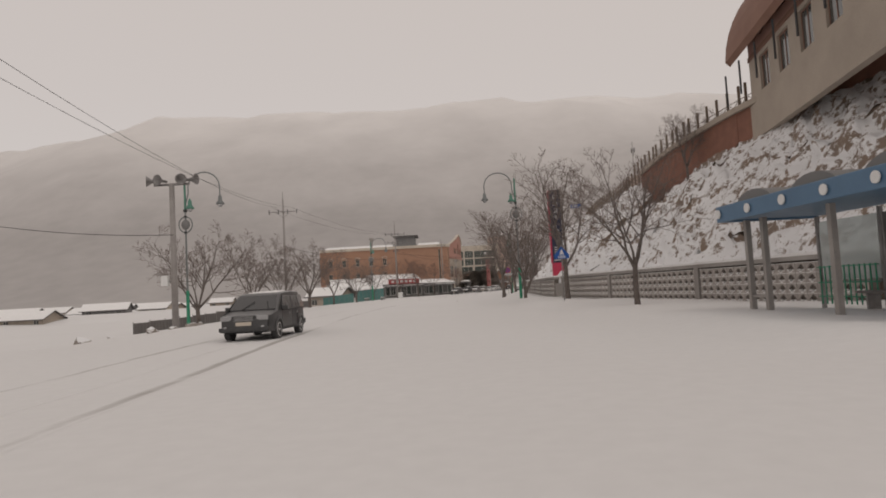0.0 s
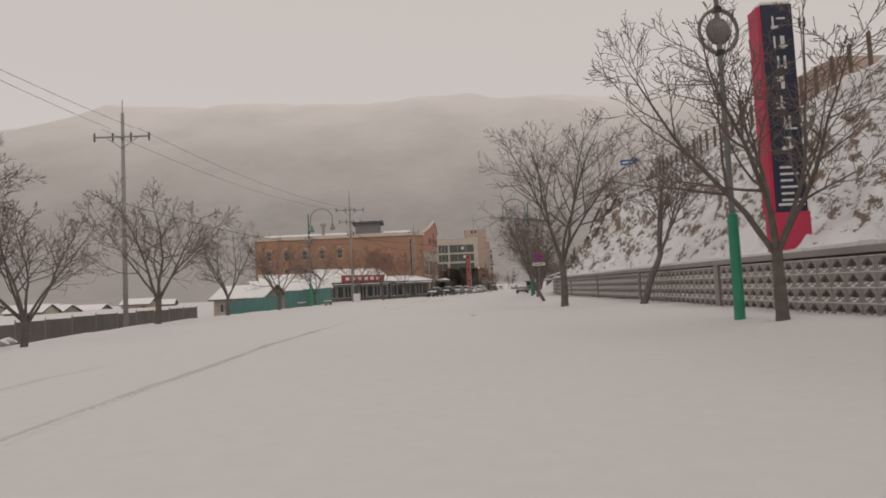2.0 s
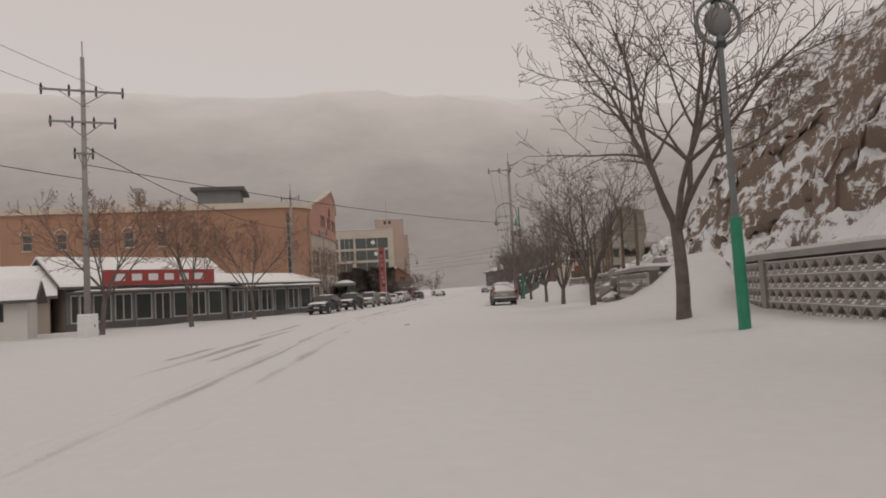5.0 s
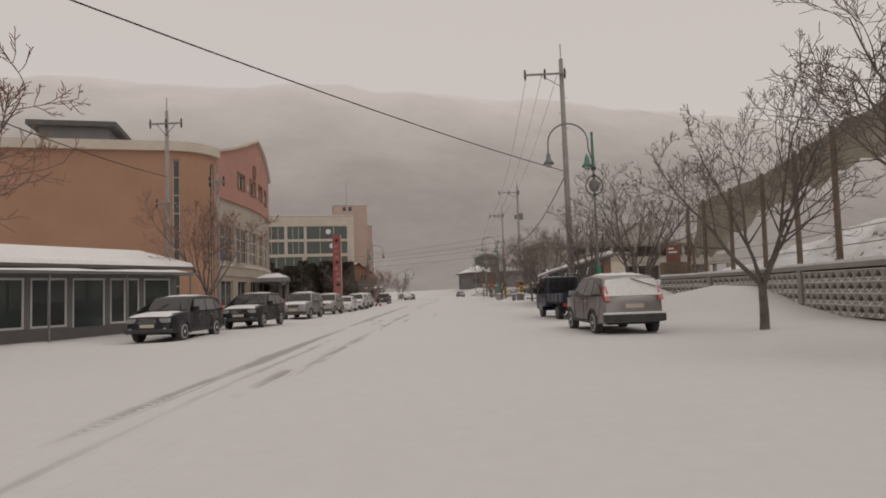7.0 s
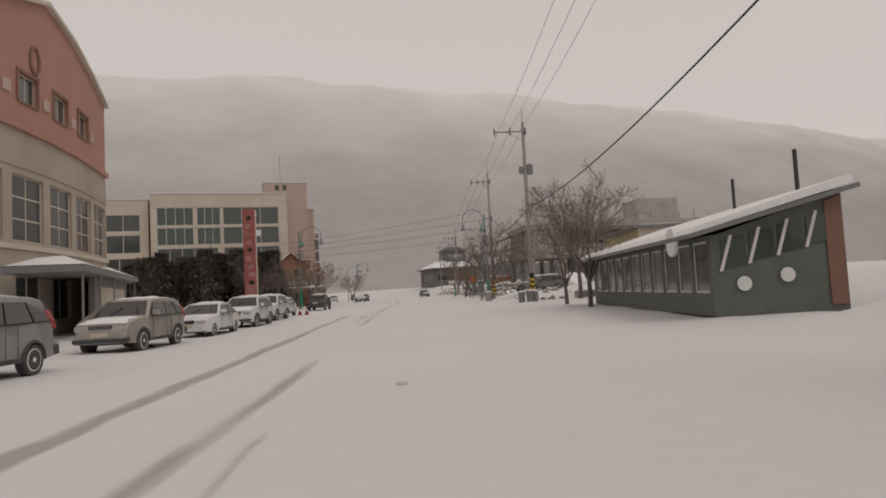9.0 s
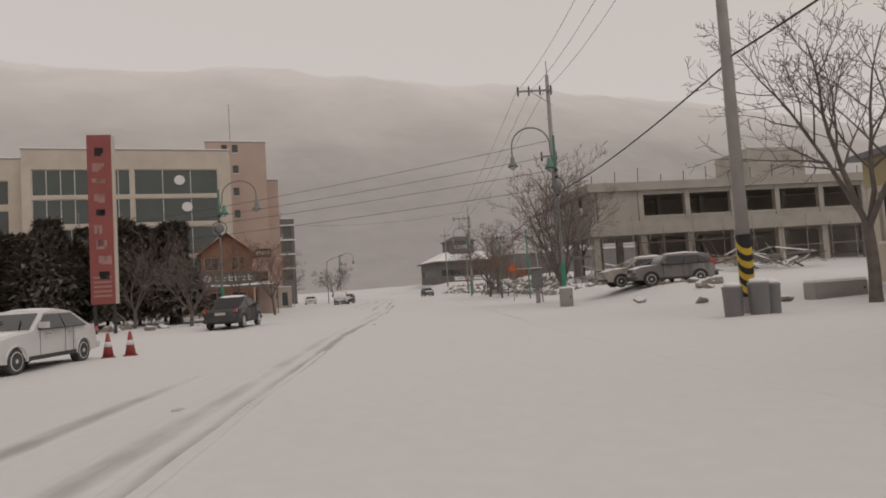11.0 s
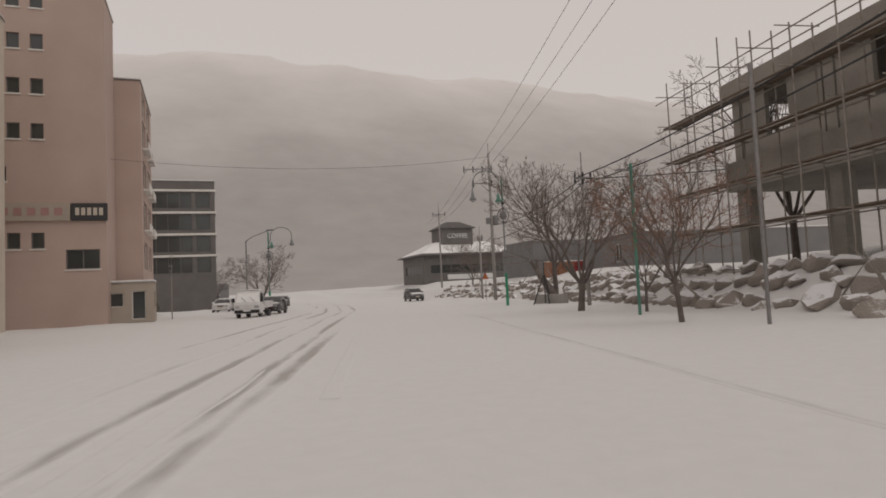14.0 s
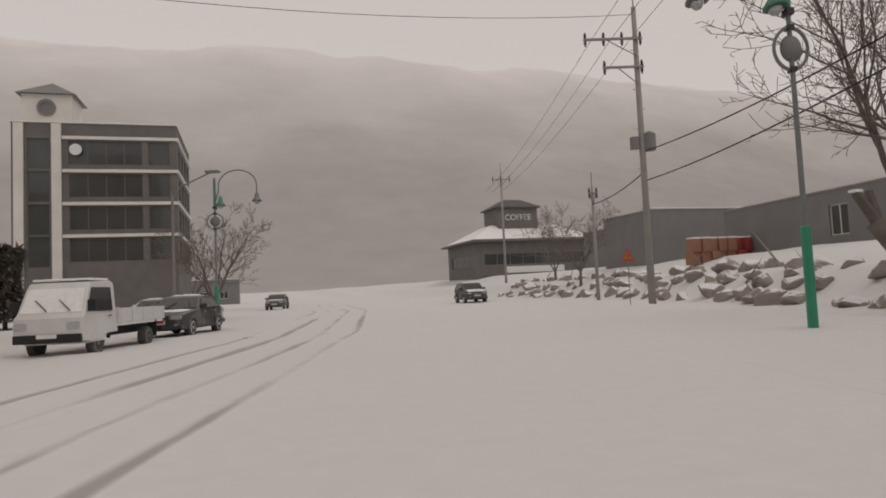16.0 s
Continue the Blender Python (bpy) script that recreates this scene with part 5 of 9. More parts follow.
SHAPES = {
    # height over length fractions: outline from the nose over the roof to the tail, (y, z) with y in half lengths and z in heights
    "suv": dict(top=((1.0, 0.30), (1.0, 0.46), (0.96, 0.56), (0.80, 0.615), (0.46, 0.655), (0.20, 0.955), (0.10, 0.985), (-0.30, 1.0), (-0.68, 0.975), (-0.84, 0.93), (-0.97, 0.62), (-1.0, 0.52), (-1.0, 0.30)),
                belt=0.62, glass=((0.33, 0.655), (0.16, 0.915), (-0.80, 0.905), (-0.90, 0.66)), axle=(0.60, -0.56), r=0.35, screen=(4, 5), rear=(9, 10)),
    "van": dict(top=((1.0, 0.28), (1.0, 0.45), (0.95, 0.52), (0.66, 0.60), (0.30, 0.93), (0.20, 0.97), (-0.3, 1.0), (-0.80, 0.985), (-0.93, 0.93), (-0.99, 0.58), (-1.0, 0.5), (-1.0, 0.28)),
                belt=0.58, glass=((0.46, 0.60), (0.22, 0.90), (-0.86, 0.90), (-0.93, 0.62)), axle=(0.60, -0.60), r=0.34, screen=(3, 4), rear=(8, 9)),
    "sedan": dict(top=((1.0, 0.26), (1.0, 0.44), (0.94, 0.54), (0.70, 0.61), (0.38, 0.66), (0.08, 0.955), (-0.06, 0.995), (-0.30, 1.0), (-0.48, 0.96), (-0.76, 0.70), (-0.96, 0.66), (-1.0, 0.55), (-1.0, 0.28)),
                  belt=0.645, glass=((0.27, 0.68), (0.06, 0.92), (-0.44, 0.92), (-0.66, 0.69)), axle=(0.62, -0.58), r=0.31, screen=(4, 5), rear=(8, 9)),
    "pickup": dict(top=((1.0, 0.30), (1.0, 0.46), (0.95, 0.56), (0.62, 0.62), (0.44, 0.65), (0.22, 0.96), (0.10, 1.0), (-0.14, 1.0), (-0.24, 0.96), (-0.31, 0.62), (-0.97, 0.60), (-1.0, 0.54), (-1.0, 0.32)),
                   belt=0.62, glass=((0.34, 0.66), (0.18, 0.915), (-0.20, 0.915), (-0.27, 0.66)), axle=(0.60, -0.60), r=0.36, screen=(4, 5), rear=(8, 9)),
}


def wheel(root, x, y, r, w, rim=ALLOY):
    sx = 1 if x > 0 else -1
    m = pose(x, y, r, 0, 90, 0)
    ty = part("tyre", lathe(B(), ((r * 0.70, -w / 2), (r * 0.94, -w / 2), (r, -w / 2 + 0.04), (r, w / 2 - 0.04), (r * 0.94, w / 2), (r * 0.70, w / 2)), 24, m), RUBBER, root, smooth=False)
    bm = lathe(B(), ((r * 0.71, -0.02), (r * 0.71, 0.045), (r * 0.64, 0.055), (r * 0.62, 0.01), (r * 0.17, 0.02), (r * 0.15, 0.055), (0.01, 0.055)), 20, pose(x + sx * (w / 2 - 0.045), y, r, 0, 90 * sx, 0))
    part("rim", bm, rim, ty)
    sp = B()
    for k in range(7):
        mm = pose(x + sx * (w / 2 - 0.02), y, r, 360 / 7 * k, 0, 0)
        box(sp, -0.012, 0.028, -r * 0.075, r * 0.075, r * 0.10, r * 0.66, mm)
    part("spokes", sp, rim, ty)


def halfwidth(z, H, belt, W):
    k = max(0.0, (z / H - belt) / (1 - belt))
    return W / 2 * (1 - 0.24 * k ** 1.15 - 0.03 * max(0, 0.35 - z / H))


def car(name, x, y, rz, L, W, H, shape, paintm, label, category="car", group="parked cars", snow=1.0, z=None, rim=ALLOY, frosted=False):
    S = SHAPES[shape]
    root = thing(name, x, y, rz, label, category, group, z=(hz(x, y) if z is None else z) - 0.03)
    r = S["r"]
    h2 = L / 2
    top = [(a * h2, b * H) for a, b in S["top"]]
    fa, ra = S["axle"][0] * h2, S["axle"][1] * h2
    sillz = 0.30 * H * 0.62
    under = [(-h2 * 0.97, sillz + 0.05)] + [(2 * ra - a, b) for a, b in arc(ra, r, sillz)] + [(0, sillz)] + [(2 * fa - a, b) for a, b in arc(fa, r, sillz)] + [(h2 * 0.98, sillz + 0.04)]
    under = [(a, max(b, sillz)) for a, b in under]
    outline = top + under
    cy, cz = 0.0, H * 0.45
    secs = ((-1, 0.955), (-0.955, 0.985), (-0.80, 0.998), (-0.4, 1.0), (0.4, 1.0), (0.80, 0.998), (0.955, 0.985), (1, 0.955))
    bm = B()
    rings = []
    for f, k in secs:
        ring = []
        for i, (a, b) in enumerate(outline):
            low = i >= len(top)
            kk = 1.0 if low else k
            aa, bb = cy + (a - cy) * (1 - (1 - kk) * 0.9), (cz + (b - cz) * kk)
            hw = halfwidth(bb, H, S["belt"], W) * (1 - 0.13 * abs(a / h2) ** 5)
            bow = (1 - 0.035 * f * f) if abs(a) > h2 * 0.9 and not low else 1.0
            ring.append(bm.verts.new((f * hw, aa * bow, bb)))
        rings.append(ring)
    n = len(outline)
    for a, b in zip(rings, rings[1:]):
        for i in range(n):
            bm.faces.new((a[i], a[(i + 1) % n], b[(i + 1) % n], b[i]))
    for e in (rings[0], rings[-1]):
        f = bm.faces.new(e)
        bmesh.ops.triangulate(bm, faces=[f])
    body = part("body", bm, paintm, root)
    body.data.polygons.foreach_set("use_smooth", [len(p.vertices) == 4 for p in body.data.polygons])
    body.data.set_sharp_from_angle(angle=radians(32))

    def on_side(sx, a, b, out=0.008):
        return Vector((sx * (halfwidth(b, H, S["belt"], W) * (1 - 0.13 * abs(a / h2) ** 5) * 0.995 + out), a, b))

    # side glass in three lights
    g = [(a * h2, b * H) for a, b in S["glass"]]
    cuts = (0.0, 0.40, 0.72, 1.0) if shape in ("suv", "van") else (0.0, 0.52, 1.0)
    for sx in (-1, 1):
        for c0, c1 in zip(cuts, cuts[1:]):
            c0, c1 = c0 + 0.012, c1 - 0.012
            low = [(g[0][0] + (g[3][0] - g[0][0]) * c, g[0][1] + (g[3][1] - g[0][1]) * c) for c in (c0, c1)]
            up = [(g[1][0] + (g[2][0] - g[1][0]) * c, g[1][1] + (g[2][1] - g[1][1]) * c) for c in (c0, c1)]
            if shape == "suv" and c1 > 0.95:
                low[1] = (low[1][0] + 0.10, low[1][1] + 0.06)
                up[1] = (up[1][0] + 0.16, up[1][1] - 0.16)
            bmg = B()
            q = [on_side(sx, *low[0], 0.012), on_side(sx, *low[1], 0.012), on_side(sx, *up[1], 0.012), on_side(sx, *up[0], 0.012)]
            inn = [v - Vector((sx * 0.05, 0, 0)) for v in q]
            vs = [bmg.verts.new(v) for v in q + inn]
            for f in ((0, 1, 2, 3), (4, 5, 6, 7), (0, 1, 5, 4), (1, 2, 6, 5), (2, 3, 7, 6), (3, 0, 4, 7)):
                bmg.faces.new([vs[i] for i in f])
            part("side_window", bmg, CARGLASS, root)
        # wheel arch lips and door seams
        for a0 in (fa, ra):
            pts = [on_side(sx, a0 + r * 1.16 * math.cos(a), max(r * 0.98 + r * 1.16 * math.sin(a), sillz), 0.004) for a in np.linspace(-0.1, math.pi + 0.1, 13)]
            part("wheel_arch", tube(B(), pts, 0.035, 6), PLASTIC if shape in ("suv", "pickup") else paintm, root)
        for a0 in (g[0][0] - 0.06, g[0][0] + (g[3][0] - g[0][0]) * cuts[1], ra + r * 1.55):
            pts = [on_side(sx, a0, sillz + 0.1 + (H * S["belt"] - sillz - 0.1) * k / 4, 0.001) for k in range(5)]
            part("door_seam", tube(B(), pts, 0.007, 4), BLACK, root)
        part("window_trim", tube(B(), [on_side(sx, g[0][0], g[0][1] - 0.015, 0.012), on_side(sx, (g[0][0] + g[3][0]) / 2, g[0][1] - 0.012, 0.012), on_side(sx, g[3][0], g[3][1] - 0.01, 0.012)], 0.012, 5), BLACK, root)
        # sills, handles, mirrors
        part("side_trim", box(B(), *sorted((sx * (W / 2 - 0.03), sx * (W / 2 + 0.012))), ra + r * 1.2, fa - r * 1.2, sillz + 0.0, sillz + 0.10), PLASTIC, root)
        for a in (0.10 * h2, -0.34 * h2):
            p = on_side(sx, a, H * (S["belt"] - 0.06))
            part("door_handle", box(B(), p.x - 0.02, p.x + 0.02, a - 0.09, a + 0.09, p.z - 0.015, p.z + 0.02), CHROME, root)
        p = on_side(sx, g[0][0] - 0.12, g[0][1] + 0.03)
        part("wing_mirror", bevel(box(B(), *sorted((p.x - sx * 0.02, p.x + sx * 0.20)), p.y - 0.05, p.y + 0.07, p.z - 0.02, p.z + 0.13), 0.02), paintm, root)
    # screens
    for key, nm in (("screen", "windscreen"), ("rear", "rear_window")):
        i, j = S[key]
        (a0, b0), (a1, b1) = top[i], top[j]
        bms = B()
        pts = []
        for t, ins in ((0.08, 0.90), (0.94, 0.88)):
            a, b = a0 + (a1 - a0) * t, b0 + (b1 - b0) * t
            hw = halfwidth(b, H, S["belt"], W) * ins
            nrm = Vector((0, b1 - b0, -(a1 - a0))).normalized()
            if nrm.z < 0:
                nrm = -nrm
            pts += [Vector((-hw, a, b)) + nrm * 0.012, Vector((hw, a, b)) + nrm * 0.012]
        vs = [bms.verts.new(p) for p in (pts[0], pts[1], pts[3], pts[2])] + [bms.verts.new(p - nrm * 0.05) for p in (pts[0], pts[1], pts[3], pts[2])]
        for f in ((0, 1, 2, 3), (4, 5, 6, 7), (0, 1, 5, 4), (1, 2, 6, 5), (2, 3, 7, 6), (3, 0, 4, 7)):
            bms.faces.new([vs[k] for k in f])
        part(nm, bms, SNOW_CAP if frosted and nm == "rear_window" else CARGLASS, root, "rear window covered with snow" if frosted and nm == "rear_window" else "")
        if nm == "rear_window" and shape in ("suv", "van"):
            part("rear_wiper", tube(B(), [pts[0].lerp(pts[1], 0.5) + nrm * 0.03, pts[0].lerp(pts[1], 0.86).lerp(pts[3], 0.55) + nrm * 0.03], 0.013, 5), BLACK, root)
        if nm == "windscreen":
            for sx in (-0.35, 0.2):
                part("wiper", tube(B(), [pts[0].lerp(pts[1], 0.5 + sx) + nrm * 0.02, pts[0].lerp(pts[1], 0.5 + sx + 0.22).lerp(pts[2], 0.5) + nrm * 0.03], 0.012, 5), BLACK, root)
    # nose
    yn = h2 * 0.985
    part("grille", bevel(box(B(), -W * 0.19, W * 0.19, yn - 0.06, yn + 0.018, H * 0.42, H * 0.53), 0.012), BLACK, root)
    gr = B()
    for k in range(4):
        box(gr, -W * 0.18, W * 0.18, yn, yn + 0.03, H * 0.43 + k * 0.045, H * 0.43 + k * 0.045 + 0.016)
    part("grille_bar", gr, CHROME, root)
    for sx in (-1, 1):
        part("headlight", bevel(box(B(), *sorted((sx * W * 0.23, sx * W * 0.425)), yn - 0.20, yn - 0.0, H * 0.43, H * 0.525), 0.02), LENS, root, "clear headlight")
        part("fog_lamp", lathe(B(), ((0.05, 0), (0.05, 0.05)), 12, pose(sx * W * 0.34, yn - 0.02, H * 0.30, -90, 0, 0)), LENS, root)
        z0, z1 = (0.56 * H, 0.80 * H) if shape in ("suv", "van") else (0.52 * H, 0.62 * H)
        tail = sorted(((b, a) for a, b in top if a < -0.6 * h2 and b > 0.4 * H))
        bmt = B()
        vs = []
        for z, wd in ((z0, 0.16), ((z0 + z1) / 2, 0.13), (z1, 0.07)):
            yr = float(np.interp(z, [q[0] for q in tail], [q[1] for q in tail]))
            out = halfwidth(z, H, S["belt"], W) * (1 - 0.13 * abs(yr / h2) ** 5)
            vs.append([bmt.verts.new(c) for c in ((sx * (out + 0.006), yr + 0.17, z), (sx * (out - 0.004), yr - 0.012, z), (sx * (out - wd), yr - 0.016, z), (sx * (out - wd), yr + 0.17, z))])
        for r0, r1 in zip(vs, vs[1:]):
            for q in range(4):
                bmt.faces.new((r0[q], r0[(q + 1) % 4], r1[(q + 1) % 4], r1[q]))
        bmt.faces.new(vs[0])
        bmt.faces.new(vs[-1])
        part("tail_light", bmt, RED_LENS, root, "red tail light")
    part("front_bumper", bevel(box(B(), -W * 0.455, W * 0.455, yn - 0.15, yn + 0.035, sillz + 0.06, H * 0.30), 0.03), PLASTIC if shape != "sedan" else paintm, root)
    part("rear_bumper", bevel(box(B(), -W * 0.46, W * 0.46, -yn - 0.05, -yn + 0.15, sillz + 0.06, H * 0.34), 0.03), PLASTIC if shape != "sedan" else paintm, root)
    if shape == "suv":
        part("bumper_step", bevel(box(B(), -W * 0.455, W * 0.455, -yn - 0.07, -yn + 0.12, H * 0.342, H * 0.375), 0.012), SNOW_CAP if frosted else paintm, root, "snow lying on the bumper" if frosted else "")
    part("number_plate", box(B(), -0.26, 0.26, yn + 0.03, yn + 0.05, H * 0.33, H * 0.33 + 0.12), CREAM, root, "plain pale plate")
    part("number_plate", box(B(), -0.26, 0.26, -yn - 0.035, -yn - 0.012, H * 0.44, H * 0.44 + 0.12), CREAM, root, "plain pale plate")
    for sx in (-1, 1):
        for a in (fa, ra):
            wheel(root, sx * (W / 2 - 0.12), a, r, 0.22, rim)
    part("underbody", box(B(), -W / 2 + 0.22, W / 2 - 0.22, -h2 * 0.9, h2 * 0.9, sillz - 0.02, sillz + 0.35), BLACK, root)
    if snow > 0:
        # snow on the roof and, thinner, on the bonnet
        idx = [i for i, (a, b) in enumerate(top) if b > 0.955 * H]
        spans = [(top[idx[0]], top[idx[-1]], idx, 0.05 * snow)]
        bon = [i for i, (a, b) in enumerate(top) if a > 0.3 * h2 and 0.55 * H < b < 0.7 * H]
        spans.append((top[bon[0]], top[bon[-1]], bon, 0.03 * snow))
        for _, _, ids, th in spans:
            vs, fs, m1 = [], [], 13
            ys = np.linspace(top[ids[0]][0], top[ids[-1]][0], 15)
            tb = sorted((top[i] for i in ids), key=lambda p: p[0])
            for a in ys:
                b = float(np.interp(a, [p[0] for p in tb], [p[1] for p in tb]))
                hw = halfwidth(b, H, S["belt"], W) * (0.86 + 0.05 * noise.noise((a * 2, x, 3))) * (1 - 0.13 * abs(a / h2) ** 5)
                for k in range(m1):
                    f = -1 + 2 * k / (m1 - 1)
                    e = min(1, (1 - abs(f)) * 4) * min(1, (min(abs(a - ys[0]), abs(a - ys[-1]))) * 6)
                    vs.append((f * hw, a, b - 0.02 * f * f + 0.004 + th * e * (0.8 + 0.6 * noise.noise((f * 3, a * 2.5, x)))))
            for j in range(len(ys) - 1):
                for k in range(m1 - 1):
                    q = j * m1 + k
                    fs.append((q, q + 1, q + m1 + 1, q + m1))
            mesh_of("snow_cover", vs, fs, SNOW_CAP, root, True, "snow lying on the car")
    return root


def light_truck(x, y, rz, paintm, label, snow=False, rack=True):
    """A small cab-over truck with a drop-side bed."""
    root = thing("light_truck", x, y, rz, label, "truck", "parked light trucks", z=hz(x, y) - 0.03)
    W, L = 1.74, 4.9
    out = ((2.40, 0.42), (2.44, 0.70), (2.42, 1.02), (2.28, 1.14), (1.98, 1.78), (1.86, 1.93), (0.78, 1.98), (0.66, 1.92), (0.60, 0.55), (1.05, 0.55)) + tuple((1.62 - 0.40 * math.cos(a) * -1 * -1, 0.34 + 0.42 * math.sin(a)) for a in np.linspace(math.pi, 0, 7)) + ((2.1, 0.40),)
    bm = B()
    rings = []
    for f, k in ((-1, 0.965), (-0.93, 0.995), (0, 1), (0.93, 0.995), (1, 0.965)):
        rings.append([bm.verts.new((f * W / 2 * (1 - 0.10 * max(0, (b - 1.05) / 0.9)), 1.5 + (a - 1.5) * k, 1.0 + (b - 1.0) * k)) for a, b in out])
    n = len(out)
    for a, b in zip(rings, rings[1:]):
        for i in range(n):
            bm.faces.new((a[i], a[(i + 1) % n], b[(i + 1) % n], b[i]))
    for e in (rings[0], rings[-1]):
        bmesh.ops.triangulate(bm, faces=[bm.faces.new(e)])
    cab = part("cab", bm, paintm, root)
    cab.data.polygons.foreach_set("use_smooth", [len(p.vertices) == 4 for p in cab.data.polygons])
    cab.data.set_sharp_from_angle(angle=radians(30))
    for sx in (-1, 1):
        bmg = B()
        q = [Vector((sx * (W / 2 * (1 - 0.10 * max(0, (b - 1.05) / 0.9)) * 0.985 + 0.012), a, b)) for a, b in ((2.12, 1.16), (0.86, 1.14), (0.86, 1.78), (1.84, 1.78))]
        vs = [bmg.verts.new(v) for v in q] + [bmg.verts.new(v - Vector((sx * 0.04, 0, 0))) for v in q]
        for f in ((0, 1, 2, 3), (4, 5, 6, 7), (0, 1, 5, 4), (1, 2, 6, 5), (2, 3, 7, 6), (3, 0, 4, 7)):
            bmg.faces.new([vs[i] for i in f])
        part("side_window", bmg, CARGLASS, root)
        part("wing_mirror", bevel(box(B(), *sorted((sx * 0.88, sx * 1.08)), 2.12, 2.20, 1.18, 1.46), 0.02), BLACK, root)
        part("headlight", bevel(box(B(), *sorted((sx * 0.50, sx * 0.82)), 2.32, 2.462, 0.74, 0.92), 0.02), LENS, root)
        part("door_handle", box(B(), *sorted((sx * 0.86, sx * 0.885)), 0.95, 1.1, 1.0, 1.03), BLACK, root)
        part("side_board", bevel(box(B(), *sorted((sx * 0.82, sx * 0.87)), -2.45, 0.52, 0.80, 1.18), 0.01), paintm, root)
        for k in range(5):
            part("board_rib", box(B(), *sorted((sx * 0.872, sx * 0.89)), -2.35 + k * 0.68, -2.29 + k * 0.68, 0.80, 1.18), paintm, root)
        part("mud_guard", box(B(), *sorted((sx * 0.60, sx * 0.86)), -1.90, -1.88, 0.25, 0.76), BLACK, root)
        part("tail_light", bevel(box(B(), *sorted((sx * 0.62, sx * 0.84)), -2.50, -2.44, 0.60, 0.74), 0.01), RED_LENS, root)
        wheel(root, sx * 0.76, 1.62, 0.31, 0.19, STEEL)
        wheel(root, sx * 0.74, -1.35, 0.29, 0.24, STEEL)
    a0, a1 = Vector((0, 2.27, 1.16)), Vector((0, 1.99, 1.77))
    nrm = Vector((0, 0.61, 0.28)).normalized()
    bms = B()
    q = [Vector((-0.78, 2.27, 1.16)), Vector((0.78, 2.27, 1.16)), Vector((0.70, 1.99, 1.77)), Vector((-0.70, 1.99, 1.77))]
    vs = [bms.verts.new(v + nrm * 0.012) for v in q] + [bms.verts.new(v - nrm * 0.04) for v in q]
    for f in ((0, 1, 2, 3), (4, 5, 6, 7), (0, 1, 5, 4), (1, 2, 6, 5), (2, 3, 7, 6), (3, 0, 4, 7)):
        bms.faces.new([vs[i] for i in f])
    part("windscreen", bms, CARGLASS if not snow else SNOW_CAP, root, "" if not snow else "windscreen covered with snow")
    for sx in (-0.5, 0.1):
        part("wiper", tube(B(), [(sx, 2.30, 1.20), (sx + 0.32, 2.20, 1.48)], 0.014, 5), BLACK, root)
    part("bed_floor", box(B(), -0.82, 0.82, -2.45, 0.52, 0.70, 0.80), BLACK if not snow else SNOW_CAP, root)
    part("tailgate", bevel(box(B(), -0.87, 0.87, -2.50, -2.455, 0.78, 1.18), 0.01), paintm, root)
    part("lettering", box(B(), -0.32, 0.45, -2.508, -2.501, 1.00, 1.06), SIGN_WHITE, root, "pale lettering strip")
    part("number_plate", box(B(), -0.25, 0.25, -2.52, -2.50, 0.56, 0.68), SIGN_WHITE, root, "plain pale plate")
    part("number_plate", box(B(), -0.25, 0.25, 2.465, 2.48, 0.52, 0.62), SIGN_WHITE, root, "plain pale plate")
    part("headboard", box(B(), -0.84, 0.84, 0.50, 0.55, 0.80, 1.22), paintm, root)
    part("front_bumper", bevel(box(B(), -0.85, 0.85, 2.36, 2.47, 0.40, 0.62), 0.03), BLACK if snow else paintm, root)
    part("chassis", box(B(), -0.38, 0.38, -2.4, 2.2, 0.42, 0.69), BLACK, root)
    part("rear_underrun", box(B(), -0.8, 0.8, -2.48, -2.42, 0.40, 0.52), BLACK, root)
    if rack:
        bm = B()
        tube(bm, [(-0.84, 0.53, 1.2), (-0.84, 0.53, 1.90), (-0.76, 0.53, 2.02), (0.76, 0.53, 2.02), (0.84, 0.53, 1.90), (0.84, 0.53, 1.2)], 0.03, 6)
        for k in range(5):
            tube(bm, [(-0.56 + k * 0.28, 0.53, 1.2), (-0.56 + k * 0.28, 0.53, 2.02)], 0.02, 5)
        part("cab_guard", bm, BLACK, root, "dark tube guard behind the cab")
    bmw = box(B(), -0.62, 0.62, 0.585, 0.60, 1.30, 1.74)
    part("rear_window", bmw, CARGLASS, root)
    if snow:
        part("snow_cover", bevel(box(B(), -0.72, 0.72, 0.8, 1.85, 1.965, 2.03), 0.03), SNOW_CAP, root, "snow on the cab roof")
    else:
        part("snow_cover", bevel(box(B(), -0.70, 0.70, 0.85, 1.80, 1.965, 2.01), 0.02), SNOW_CAP, root, "thin snow on the cab roof")
    return root


car("minivan", -6.6, 23.9, 178, 4.9, 1.86, 1.68, "van", P_DGREY, "dark grey minivan with snow below its windscreen, on the snowy road", group="cars on the road", snow=0.6)
car("suv", 17.25, 144.65, -12.5, 4.8, 1.92, 1.76, "suv", P_SILVER, "silver-grey suv with snow on roof and rear window, at the roadside", frosted=True, snow=1.3)
light_truck(20.3, 154.2, -9.5, P_BLUE, "dark blue light truck with a drop-side bed and cab guard")
car("suv", 3.3, 152.9, 161, 4.7, 1.86, 1.66, "suv", P_BLACK, "black suv parked facing the traffic before the shops")
car("suv", 5.95, 160.0, 162, 4.7, 1.88, 1.68, "suv", P_BLACK, "black suv with snow on its bonnet and bright alloy wheels", snow=0.7)
car("suv", 8.75, 170.9, 162, 4.7, 1.88, 1.78, "suv", P_SILVER, "silver off-roader with snow on bonnet and windscreen")
